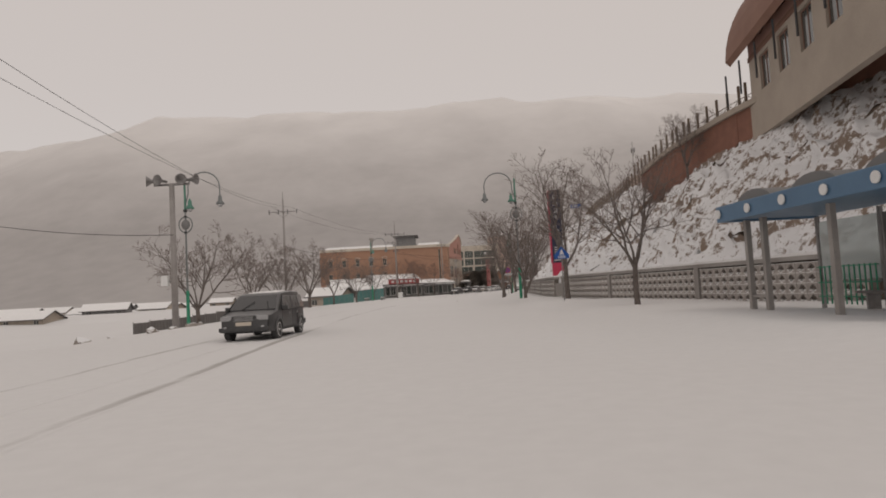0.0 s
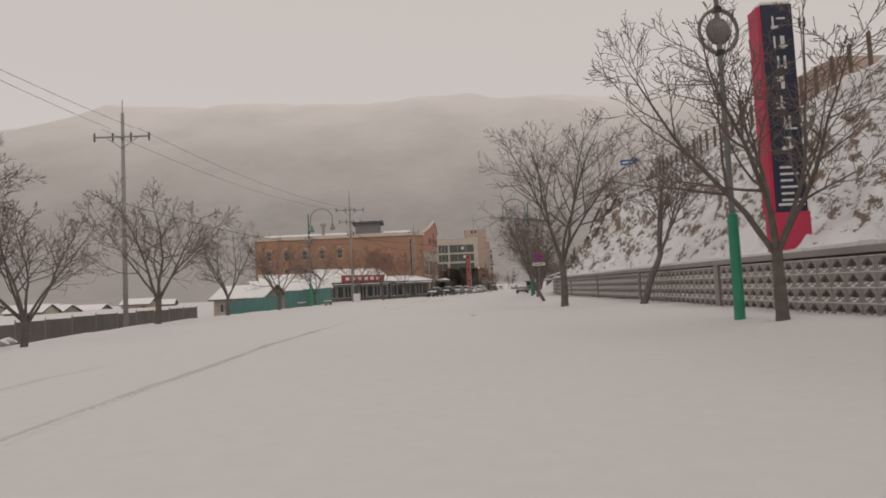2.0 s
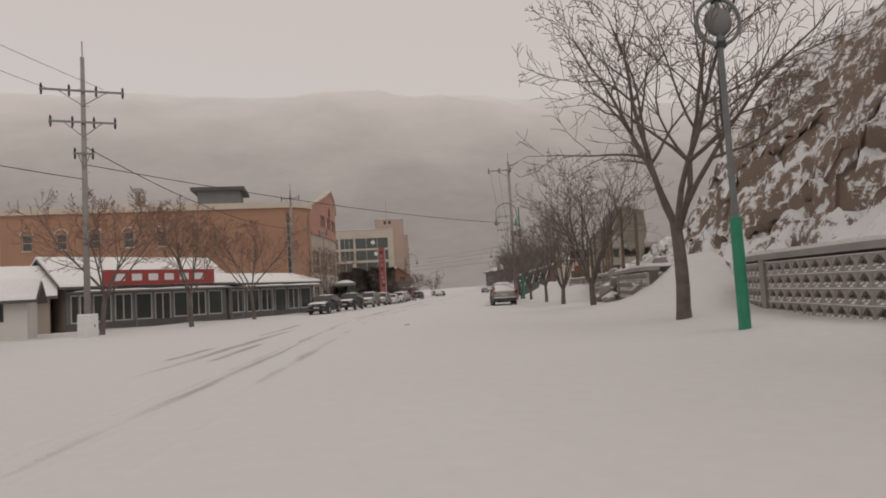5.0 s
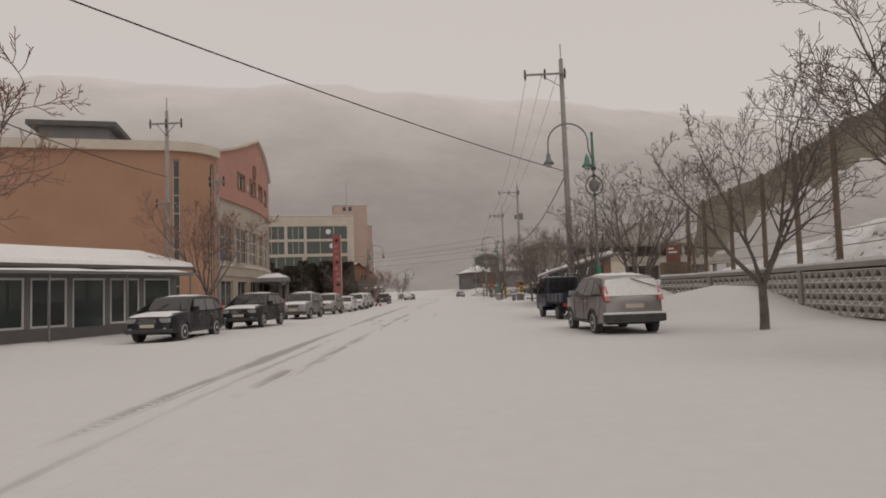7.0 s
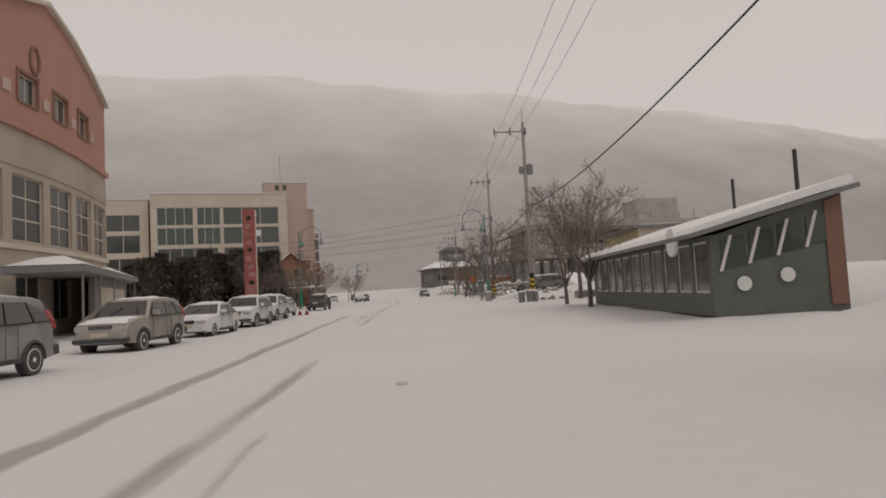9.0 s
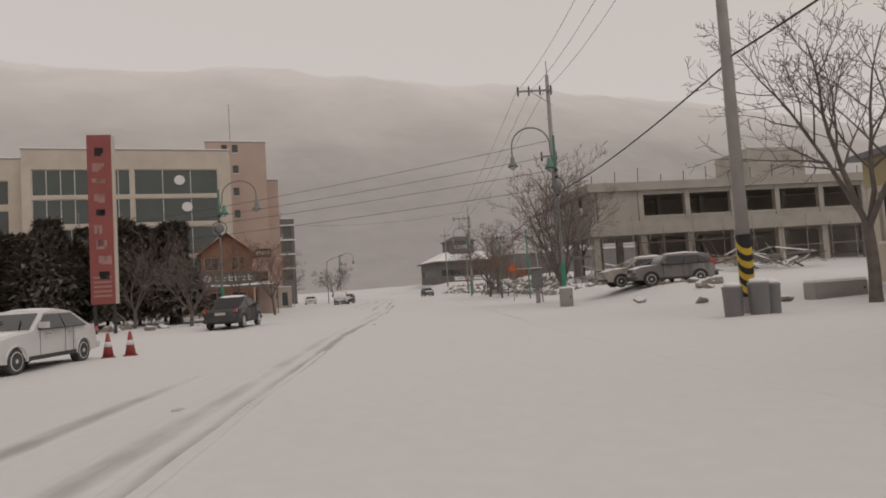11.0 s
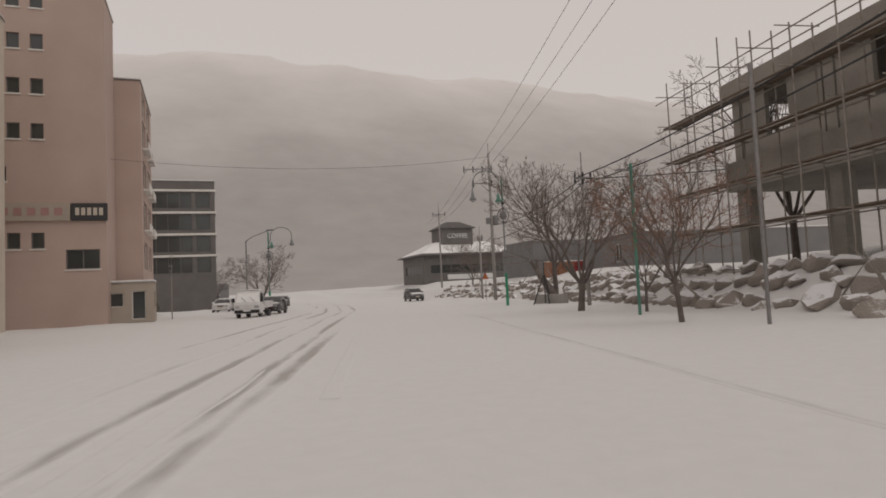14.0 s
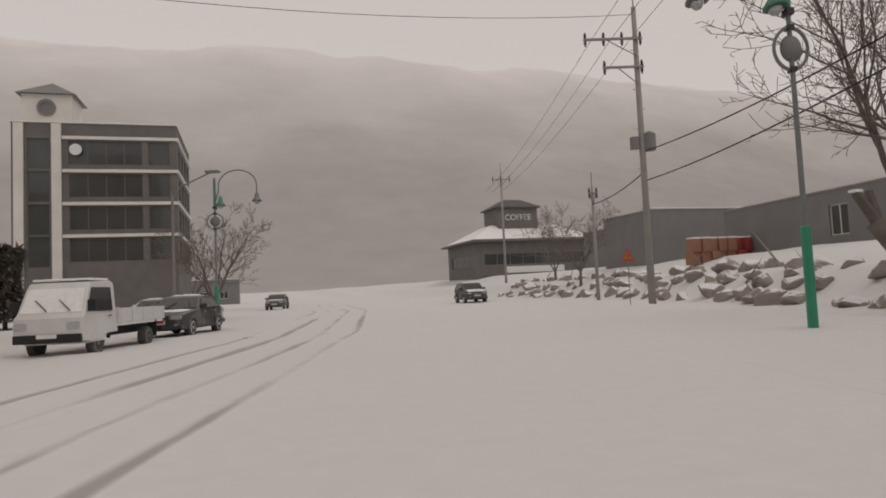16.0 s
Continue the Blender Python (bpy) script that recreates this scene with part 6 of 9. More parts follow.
car("suv", 11.1, 179.3, 162, 4.5, 1.84, 1.70, "suv", P_CHAMP, "pale champagne suv in the row of parked cars")
car("sedan", 13.1, 185.6, 162, 4.5, 1.78, 1.46, "sedan", P_WHITE, "white sedan in the row of parked cars")
car("suv", 15.0, 191.8, 162, 4.5, 1.82, 1.66, "suv", P_WHITE, "white suv with a snowy roof in the row of parked cars")
car("suv", 16.5, 199.2, 162, 4.6, 1.86, 1.68, "suv", P_WHITE, "white suv parked before a white sedan")
car("sedan", 17.65, 205.6, 162, 4.6, 1.80, 1.46, "sedan", P_WHITE, "white sedan parked beside two traffic cones")
car("pickup_truck", 22.95, 223.2, -17, 4.9, 1.86, 1.66, "pickup", P_DGREY, "dark pickup truck parked with its back to the traffic", "truck")
light_truck(37.75, 277.0, 164, P_WHITE, "white light truck with a snow-covered windscreen", snow=True, rack=False)
car("sedan", 39.55, 282.3, 164, 4.5, 1.80, 1.45, "sedan", P_DGREY, "dark sedan parked behind a white light truck")
site_car = car("suv", 45.4, 216.05, 72.5, 4.5, 1.82, 1.66, "suv", P_GREY, "grey suv with red stickers, parked on the building site", snow=1.2)
part("sticker", box(B(), 0.905, 0.925, -1.75, -1.15, 1.02, 1.42), RED, site_car, "red sticker on the side window")
car("suv", 45.2, 218.45, 72.5, 4.6, 1.84, 1.66, "suv", P_CHAMP, "pale suv covered with snow beside a dark suv", snow=1.4)
car("suv", 59.2, 306, 175, 4.6, 1.84, 1.66, "suv", P_DGREY, "dark car standing near the coffee house")
car("sedan", 36.2, 300, 170, 4.5, 1.8, 1.46, "sedan", P_WHITE, "snow-covered white sedan parked far along the street")
car("sedan", 44.5, 320, 170, 4.5, 1.8, 1.46, "sedan", P_DGREY, "dark sedan parked at the bend of the street")


# ---- street lamps, poles, wires ----
def street_lamp(x, y, rz, label, h=9.3):
    """Arched lamp: green lower sleeve, ring emblem, two bell lanterns. The arch reaches to local +x."""
    root = thing("street_lamp", x, y, rz, label, "street lamp", "arched street lamps")
    part("pole", tube(B(), [(0, 0, -0.2), (0, 0, 2.2), (0, 0, h - 1.5)], [0.085, 0.075, 0.06], 10), LAMP_GREY, root)
    part("sleeve", tube(B(), [(0, 0, -0.2), (0, 0, 0.05), (0, 0, 2.3), (0, 0, 2.33)], [0.15, 0.13, 0.125, 0.09], 12), GREEN, root, "bright green sleeve")
    part("top_pole", tube(B(), [(0, 0, h - 1.9), (0, 0, h)], [0.085, 0.075], 10), DULL_GREEN, root, "green upper pole")
    part("clamp", box(B(), -0.11, 0.11, -0.11, 0.11, h - 2.0, h - 1.85), DARK_STEEL, root)
    arch = [(0.08, 0, h - 1.4), (0.25, 0, h - 0.85)] + [(1.45 - 1.2 * math.cos(a), 0, h - 0.5 + 1.0 * math.sin(a)) for a in np.linspace(0.15, math.pi, 11)] + [(2.65, 0, h - 0.95)]
    part("arch", tube(B(), arch, 0.045, 8), LAMP_GREY, root, "curved steel arm")
    for px, pz, mt in ((2.65, h - 0.95, LAMP_GREY), (0.36, h - 1.15, DULL_GREEN)):
        lan = part("lantern", lathe(B(), ((0.05, 0.0), (0.07, -0.10), (0.13, -0.16), (0.16, -0.42), (0.30, -0.58), (0.32, -0.66), (0.29, -0.66), (0.1, -0.5)), 14, Matrix.Translation((px, 0, pz))), mt, root, "bell-shaped lantern", True)
        part("bulb_cover", lathe(B(), ((0.17, -0.66), (0.19, -0.72), (0.10, -0.82), (0.02, -0.84)), 12, Matrix.Translation((px, 0, pz))), LENS, lan, "", True)
    ring = [(0.50 * math.cos(a), 0, 6.5 + 0.50 * math.sin(a)) for a in np.linspace(0, 2 * math.pi, 25)[:-1]]
    part("ring", tube(B(), ring, 0.045, 6, closed=True), LAMP_GREY, root, "steel ring round an emblem")
    part("emblem", lathe(B(), ((0.02, -0.10), (0.24, -0.09), (0.33, 0.0), (0.24, 0.09), (0.02, 0.10)), 18, pose(0, 0, 6.5, 90, 0, 0)), GREY_PANEL, root, "round grey emblem", True)
    for dz in (-0.5, 0.5):
        part("clamp", box(B(), -0.09, 0.09, -0.09, 0.09, 6.5 + dz - 0.06, 6.5 + dz + 0.06), DARK_STEEL, root)
    return root


first = street_lamp(6.7, 55.5, 180, "tall arched street lamp with a bright green sleeve")
first.matrix_basis = first.matrix_basis @ Matrix.Diagonal((1, 1, 1.12, 1))
for x, y, a, lab in ((-19.1, 48.2, 0, "arched street lamp with a bright green sleeve beside bare trees"), (-12.2, 111.7, 0, "tall arched street lamp with a green sleeve beside a green fence"), (11.6, 107.4, 172, "arched street lamp with a bright green sleeve by a wall"),
                     (22.5, 155.0, 165, "arched street lamp with a green sleeve behind a parked truck"), (39.2, 216.6, 162, "arched street lamp with a green sleeve beside a grey bin"), (22.3, 234.5, -18, "tall arched street lamp before the hotel"),
                     (53.5, 267.3, 165, "arched street lamp with a green sleeve before the boulder bank"), (40.3, 292.6, -15, "tall arched street lamp beside bare trees")):
    ob = copy_thing(first, pose(x, y, hz(x, y), 0, 0, a) @ Matrix.Diagonal(({155.0: 0.84, 216.6: 0.84, 267.3: 0.76, 292.6: 0.85}.get(y, 1.0), 1, {48.2: 1.19, 111.7: 1.10, 107.4: 1.06, 155.0: 0.97, 216.6: 0.965, 267.3: 0.94, 292.6: 0.83}.get(y, 1.0) / first.scale.z, 1)))
    ob["label"] = lab


def insulator(root, p, up=True):
    s = 1 if up else -1
    bm = lathe(B(), ((0.03, 0), (0.07, 0.05 * s), (0.04, 0.08 * s), (0.08, 0.13 * s), (0.04, 0.17 * s), (0.05, 0.24 * s), (0.01, 0.27 * s)), 8, Matrix.Translation(p))
    return part("insulator", bm, DARK_STEEL, root)


def utility_pole(x, y, rz, h, label, arms=((0.5, 1.1, 3),), striped=False, box_at=None, one_sided=False, r=0.17, z=None):
    """Tapered concrete pole with crossarms: (below the top, half length, insulators)."""
    root = thing("utility_pole", x, y, rz, label, "utility pole", "utility poles", z=z)
    part("shaft", tube(B(), [(0, 0, -0.3), (0, 0, h * 0.5), (0, 0, h)], [r, r * 0.82, r * 0.6], 12), POLE, root, smooth=True)
    for k in range(int((h - 3) / 0.9)):
        part("step_bolt", box(B(), *((0.08, 0.26) if k % 2 else (-0.26, -0.08)), -0.012, 0.012, 2.4 + k * 0.9, 2.424 + k * 0.9), STEEL, root)
    for below, half, n in arms:
        z0 = h - below
        x0 = -half if not one_sided else -2 * half
        x1 = half if not one_sided else 0.25
        arm = part("crossarm", box(B(), x0, x1, -0.20, -0.11, z0 - 0.05, z0 + 0.05), STEEL, root)
        part("brace", tube(B(), [(0, -0.13, z0 - 0.8), (x0 * 0.55, -0.13, z0 - 0.05)], 0.025, 5), STEEL, root)
        if not one_sided:
            part("brace", tube(B(), [(0, -0.13, z0 - 0.8), (x1 * 0.55, -0.13, z0 - 0.05)], 0.025, 5), STEEL, root)
        for i in range(n):
            px = x0 + 0.08 + (x1 - x0 - 0.16) * i / max(1, n - 1)
            insulator(root, (px, -0.15, z0 + 0.05))
            insulator(root, (px, -0.15, z0 - 0.05), False)
    part("top_pin", tube(B(), [(0, 0, h), (0, 0, h + 0.9)], 0.03, 6), STEEL, root)
    if striped:
        for k in range(4):
            bm = B()
            n = 16
            for i in range(n):
                a0, a1 = 2 * math.pi * i / n, 2 * math.pi * (i + 1) / n
                for (u, c) in (((a0, a1), 0),):
                    rr = r * 1.03
                    sk = 0.20 * math.sin(a0), 0.20 * math.sin(a1)
                    zz = 0.75 + k * 0.38
                    q = [(rr * math.cos(a0), rr * math.sin(a0), zz + sk[0]), (rr * math.cos(a1), rr * math.sin(a1), zz + sk[1]), (rr * math.cos(a1), rr * math.sin(a1), zz + 0.19 + sk[1]), (rr * math.cos(a0), rr * math.sin(a0), zz + 0.19 + sk[0])]
                    bm.faces.new([bm.verts.new(v) for v in q])
            part("warning_stripe", bm, YELLOW, root, "yellow warning stripe")
        part("warning_sleeve", tube(B(), [(0, 0, 0.5), (0, 0, 2.3)], r * 1.012, 16), BLACK, root, "black warning sleeve")
    if box_at:
        part("transformer", lathe(B(), ((0.05, 0), (0.26, 0.02), (0.28, 0.1), (0.28, 0.75), (0.2, 0.82), (0.05, 0.9)), 14, Matrix.Translation((0.34, 0, box_at))), GREY_PANEL, root, "grey pole transformer")
        part("switch_box", bevel(box(B(), -0.5, -0.17, -0.16, 0.16, box_at + 0.1, box_at + 0.65), 0.02), GREY_PANEL, root)
    return root


utility_pole(-20.6, 84.7, 0, 15.0, "tall concrete utility pole with one crossarm rising behind bare trees", ((1.7, 1.9, 4),))
utility_pole(-9.3, 131.8, 12, 15.0, "tall concrete utility pole with crossarms before the shops", ((1.9, 2.0, 4), (3.6, 1.6, 4), (5.3, 0.5, 2)))
utility_pole(23.2, 159.5, -17, 14.6, "concrete utility pole with a side arm, behind a truck", ((0.9, 1.1, 3),), one_sided=True, r=0.2)
utility_pole(36.9, 201.8, -17, 14.5, "concrete utility pole with striped warning sleeve and grey transformer", ((0.8, 1.2, 3),), striped=True, one_sided=True, box_at=10.2, r=0.2)
utility_pole(42.3, 222.4, -17, 14.2, "concrete utility pole with striped warning sleeve by a bare tree", ((1.0, 1.0, 4), (5.2, 0.4, 2)), striped=True, one_sided=True, r=0.19)
utility_pole(58.9, 280.8, -15, 13.4, "concrete utility pole with a side arm by the boulder bank", ((1.5, 1.2, 4), (2.8, 0.8, 2)), one_sided=True, box_at=6.8)
utility_pole(61.9, 290.5, -15, 6.8, "low weathered pole carrying cables beside the coffee house", ((0.4, 0.3, 2),), r=0.12)
utility_pole(0.2, 171.0, -15, 14.0, "concrete utility pole with a crossarm before the orange building", ((0.9, 1.1, 3), (6.2, 0.7, 2)))
utility_pole(3.7, 166.4, -15, 9.0, "short concrete pole with cables before the orange building", ((0.5, 0.5, 2),), r=0.12)
utility_pole(53.2, 257.0, -15, 7.2, "leaning steel cable pole with a short crossarm", ((0.5, 0.5, 3),), r=0.11)
utility_pole(69, 322, -15, 12.5, "far concrete utility pole beyond the coffee house", ((1.0, 1.0, 3),), r=0.15)
utility_pole(-16.0, 21.5, 0, 10.5, "concrete utility pole behind the bare trees", ((0.6, 1.3, 3),))


def cable(a, b, sag, r=0.012, label="thin overhead wire between poles"):
    pts = [Vector(a).lerp(Vector(b), t) - Vector((0, 0, 4 * sag * t * (1 - t))) for t in np.linspace(0, 1, 17)]
    bm = tube(B(), pts, r, 5)
    return solid("overhead_cable", bm, CABLE, label, "cable", "overhead cables")


top_z = {"X": (23.2, 159.5, 13.9), "Z": (36.9, 201.8, 13.9), "S": (42.3, 222.4, 13.4), "E": (58.9, 280.8, 12.1), "N": (69, 322, 11.6)}
order = ["X", "Z", "S", "E", "N"]
for p, q in zip(order, order[1:]):
    for off in (-2.0, -1.1, -0.2):
        a, b = top_z[p], top_z[q]
        cable((a[0] + off * 0.95, a[1] + off * -0.3, a[2]), (b[0] + off * 0.95, b[1] + off * -0.3, b[2]), 0.7, 0.011)
cable((23.2, 159.3, 8.1), (36.9, 201.6, 7.6), 0.9, 0.03, "thick sagging cable between poles")
cable((36.9, 202.0, 7.4), (42.3, 222.2, 6.8), 0.3, 0.03, "thick sagging cable between poles")
cable((42.3, 222.6, 6.8), (52.9, 257.0, 6.9), 0.7, 0.028, "thick sagging cable along the building site")
cable((42.3, 222.6, 6.2), (52.9, 257.0, 6.5), 0.8, 0.024, "thick sagging cable along the building site")
cable((53.2, 257.2, 6.8), (58.9, 280.6, 6.9), 0.5, 0.026, "sagging cable before the boulder bank")
cable((53.2, 257.2, 6.5), (58.9, 280.6, 5.6), 0.5, 0.026, "sagging cable before the boulder bank")
cable((53.2, 256.8, 6.8), (74, 244, 8.2), 0.6, 0.026, "sagging cable to the building site")
cable((58.9, 280.8, 6.0), (61.9, 290.4, 5.9), 0.2, 0.026, "cable to the low pole")
cable((-9.3, 131.8, 9.2), (23.0, 159.5, 8.1), 0.5, 0.022, "cable crossing high over the road")
cable((-9.3, 131.8, 10.2), (0.2, 170.8, 9.6), 1.0, 0.025, "sagging cable along the shops")
cable((-20.6, 84.7, 8.2), (-9.3, 131.8, 8.4), 1.0, 0.022, "sagging cable behind the bare trees")
cable((-19.6, 84.7, 13.4), (-8.3, 131.8, 13.3), 1.0, 0.012)
cable((-22.0, 84.7, 13.4), (-10.9, 131.8, 13.3), 1.0, 0.012)
cable((-14.9, 21.5, 10.2), (-21.4, 84.7, 13.4), 1.0, 0.012)
cable((-16.0, 21.5, 10.2), (-19.8, 84.7, 13.4), 1.0, 0.012)
cable((-17.8, 42.8, 6.0), (-40, 42, 10.0), 0.9, 0.022, "sagging cable from the loudspeaker pole")
for za, zb in ((7.2, 6.0), (8.3, 6.7), (9.2, 7.1), (10.2, 7.5)):
    cable((42.3, 222.4, za), (12.0, 242.5, zb), 0.25, 0.014, "wire crossing the street before the guest house")
utility_pole(12.0, 242.5, -50, 8.0, "short concrete pole among the evergreens before the hotel", ((0.6, 0.5, 2),), r=0.13)
cable((28.35, 278.0, 11.6), (58.9, 280.8, 13.2), 0.9, 0.012, "wire crossing high over the street")


# ---- pavement on the right: shelter, signs, stairs, terrace ----
def bus_shelter():
    root = thing("bus_shelter", 9.0, 18.9, -90 + 4, "bus shelter with faded blue roof edge, grey posts and glass walls", "bus shelter")
    # local x runs back along the road (towards the start), local y away from it
    L, D = 7.5, 2.3
    for x in (0.0, 0.85, 3.7, 6.6, L):
        part("post", box(B(), x - 0.075, x + 0.075, 0.0, 0.15, -0.1, 2.62), CONCRETE, root, "square pale post")
    for x in (0.0, 2.5, 5.0, L):
        part("post", box(B(), x - 0.05, x + 0.05, D - 0.1, D, -0.1, 2.62), STEEL, root)
    part("fascia", bevel(box(B(), -0.55, L + 0.5, -0.55, -0.40, 2.62, 3.10), 0.03), BLUE, root, "blue fascia with round emblems")
    part("fascia", bevel(box(B(), -0.55, -0.40, -0.399, D + 0.3, 2.62, 3.08), 0.03), BLUE, root)
    part("roof", box(B(), -0.399, L + 0.5, -0.399, D + 0.3, 2.68, 2.80), BLUE, root)
    for k in range(5):
        part("emblem", lathe(B(), ((0.02, 0), (0.13, 0), (0.13, 0.03)), 16, pose(-0.35 + k * 1.6, -0.585, 2.86, 90, 0, 0)), SIGN_WHITE, root, "small round white emblem")
        part("emblem_dot", lathe(B(), ((0.02, 0), (0.08, 0), (0.08, 0.012)), 14, pose(-0.35 + k * 1.6, -0.595, 2.86, 90, 0, 0)), SIGN_BLUE, root)
    for k in range(3):
        bm = B()
        cx = 0.9 + k * 2.6
        prism(bm, [(cx + 1.05 * math.cos(a), 2.803 + 0.62 * math.sin(a)) for a in np.linspace(0, math.pi, 13)], -0.2, D + 0.1, Matrix(((0, 1, 0, 0), (1, 0, 0, 0), (0, 0, 1, 0), (0, 0, 0, 1))))
        part("roof_vault", bm, GREY_PANEL, root, "small arched roof vault")
    snow_slab(root, Matrix(), -0.35, L + 0.4, -0.35, D + 0.25, 2.81, 0.22)
    for x0, x1, mt in ((0.1, 2.4, CLEAR), (2.6, 4.9, CHARCOAL), (5.1, L - 0.1, CLEAR)):
        part("back_panel", box(B(), x0, x1, D - 0.07, D - 0.04, 0.75, 2.45), mt, root, "glazed back wall" if mt is CLEAR else "dark poster panel")
        part("rail", box(B(), x0, x1, D - 0.09, D - 0.02, 0.65, 0.74), STEEL, root)
    bm = B()
    for k in range(12):
        box(bm, 0.2 + k * 0.2, 0.23 + k * 0.2, D - 0.25, D - 0.22, 0.05, 1.15)
    for z in (0.25, 0.65, 1.1):
        box(bm, 0.1, 2.5, D - 0.26, D - 0.215, z, z + 0.03)
    part("guard_rail", bm, GREEN, root, "green railing panel")
    part("side_rail", box(B(), 0.08, 0.77, 0.04, 0.11, 0.35, 0.42), CONCRETE, root)
    part("bench", bevel(box(B(), 2.6, 6.2, 1.3, 1.75, 0.40, 0.46), 0.015), CHARCOAL, root, "dark long bench")
    for x in (2.9, 5.9):
        part("bench_leg", box(B(), x, x + 0.06, 1.35, 1.70, 0, 0.40), STEEL, root)


bus_shelter()


def sign_totem():
    root = thing("sign_tower", 10.9, 60.0, -4, "tall narrow navy and crimson advertising tower above the wall", "sign", z=1.7)
    part("plinth", bevel(box(B(), -0.55, 0.55, -0.35, 0.35, -0.3, 1.55), 0.01), PINK_SIGN, root, "crimson base")
    part("panel", bevel(box(B(), -0.50, 0.50, -0.32, 0.32, 1.553, 8.35), 0.01), NAVY, root, "navy face")
    part("edge_panel", box(B(), -0.62, -0.503, -0.30, 0.34, 1.555, 8.3), PINK_SIGN, root, "crimson edge")
    part("snow_cap", bevel(box(B(), -0.48, 0.48, -0.28, 0.28, 8.353, 8.48), 0.04), SNOW_CAP, root)
    rnd = random.Random(4)
    for k in range(7):
        z = 7.75 - k * 0.66
        for _ in range(4):
            a, b = rnd.uniform(-0.3, 0.05), rnd.uniform(-0.25, 0.2)
            if rnd.random() < 0.5:
                part("stroke", box(B(), a, a + rnd.uniform(0.2, 0.34), -0.335, -0.322, z + b, z + b + 0.06), SIGN_WHITE, root)
            else:
                part("stroke", box(B(), a + 0.1, a + 0.16, -0.335, -0.322, z - 0.22, z + 0.2), SIGN_WHITE, root)
    for k in range(6):
        part("text_line", box(B(), -0.30, 0.10 + 0.2 * (k % 2), -0.334, -0.322, 2.95 - k * 0.21, 3.02 - k * 0.21), SIGN_WHITE, root)
    part("text_line", box(B(), -0.42, 0.42, -0.334, -0.322, 1.75, 1.83), SIGN_WHITE, root)
    return root


sign_totem()


def sign_post(x, y, rz, h, kind, label):
    root = thing("road_sign", x, y, rz, label, "road sign", "road signs")
    part("post", tube(B(), [(0, 0, -0.2), (0, 0, h + 0.1)], 0.035, 8), STEEL, root)
    if kind == "round":
        part("disc", lathe(B(), ((0.02, 0), (0.42, 0), (0.42, 0.02)), 28, pose(0, -0.04, h - 0.3, 90, 0, 0)), SIGN_RED, root, "red rim")
        part("face", lathe(B(), ((0.02, 0), (0.34, 0), (0.34, 0.012)), 28, pose(0, -0.062, h - 0.3, 90, 0, 0)), SIGN_BLUE, root, "blue face")
        for a in (45, -45):
            part("bar", box(B(), -0.36, 0.36, -0.088, -0.078, -0.045, 0.045, pose(0, 0, h - 0.3, 0, a, 0)), SIGN_RED, root, "red diagonal bar")
        part("plate", bevel(box(B(), -0.5, 0.5, -0.06, -0.04, h - 1.02, h - 0.78), 0.004), SIGN_WHITE, root, "white text plate")
        for k in range(6):
            part("text_bar", box(B(), -0.42 + k * 0.145, -0.33 + k * 0.145, -0.066, -0.061, h - 0.95, h - 0.85), BLACK, root)
    elif kind == "crossing":
        pts = ((-0.45, h - 0.75), (0.45, h - 0.75), (0.45, h - 0.52), (0.0, h), (-0.45, h - 0.52))
        part("plate", prism(B(), pts, -0.06, -0.04, Matrix(((0, 1, 0, 0), (1, 0, 0, 0), (0, 0, 1, 0), (0, 0, 0, 1)))), SIGN_BLUE, root, "blue five-sided plate")
        part("pictogram", prism(B(), ((-0.24, h - 0.70), (0.24, h - 0.70), (0.0, h - 0.16)), -0.068, -0.061, Matrix(((0, 1, 0, 0), (1, 0, 0, 0), (0, 0, 1, 0), (0, 0, 0, 1)))), SIGN_WHITE, root, "white triangle")
        for k in range(4):
            part("pictogram_bar", box(B(), -0.16 + k * 0.09, -0.115 + k * 0.09, -0.078, -0.069, h - 0.68, h - 0.46), SIGN_BLUE, root)
    elif kind == "warning":
        part("plate", prism(B(), ((-0.47, h - 0.78), (0.47, h - 0.78), (0.0, h + 0.02)), -0.06, -0.04, Matrix(((0, 1, 0, 0), (1, 0, 0, 0), (0, 0, 1, 0), (0, 0, 0, 1)))), SIGN_RED, root, "red-rimmed triangle")
        part("face", prism(B(), ((-0.34, h - 0.71), (0.34, h - 0.71), (0.0, h - 0.13)), -0.068, -0.061, Matrix(((0, 1, 0, 0), (1, 0, 0, 0), (0, 0, 1, 0), (0, 0, 0, 1)))), ORANGE_PAINT, root, "faded orange face")
        part("pictogram", box(B(), -0.035, 0.035, -0.076, -0.069, h - 0.55, h - 0.28), BLACK, root)
        for k in range(4):
            part("text_bar", box(B(), -0.24 + k * 0.13, -0.16 + k * 0.13, -0.076, -0.069, h - 0.69, h - 0.63), BLACK, root)
    return root


sign_post(7.35, 39.2, -2, 3.3, "crossing", "blue pedestrian crossing sign on a steel post in the snow")
sign_post(9.5, 93.0, -9, 3.75, "round", "round blue and red no-stopping sign above a white plate")
works = sign_post(43.54, 232.25, -20, 3.2, "warning", "red triangular roadworks warning sign on a steel post")
works.matrix_basis = works.matrix_basis @ Matrix.Diagonal((0.76, 0.76, 0.94, 1))
small = sign_post(58.5, 281.9, -17, 3.4, "warning", "small triangular warning sign by the boulder bank")
small.matrix_basis = small.matrix_basis @ Matrix.Diagonal((0.6, 0.6, 0.75, 1))


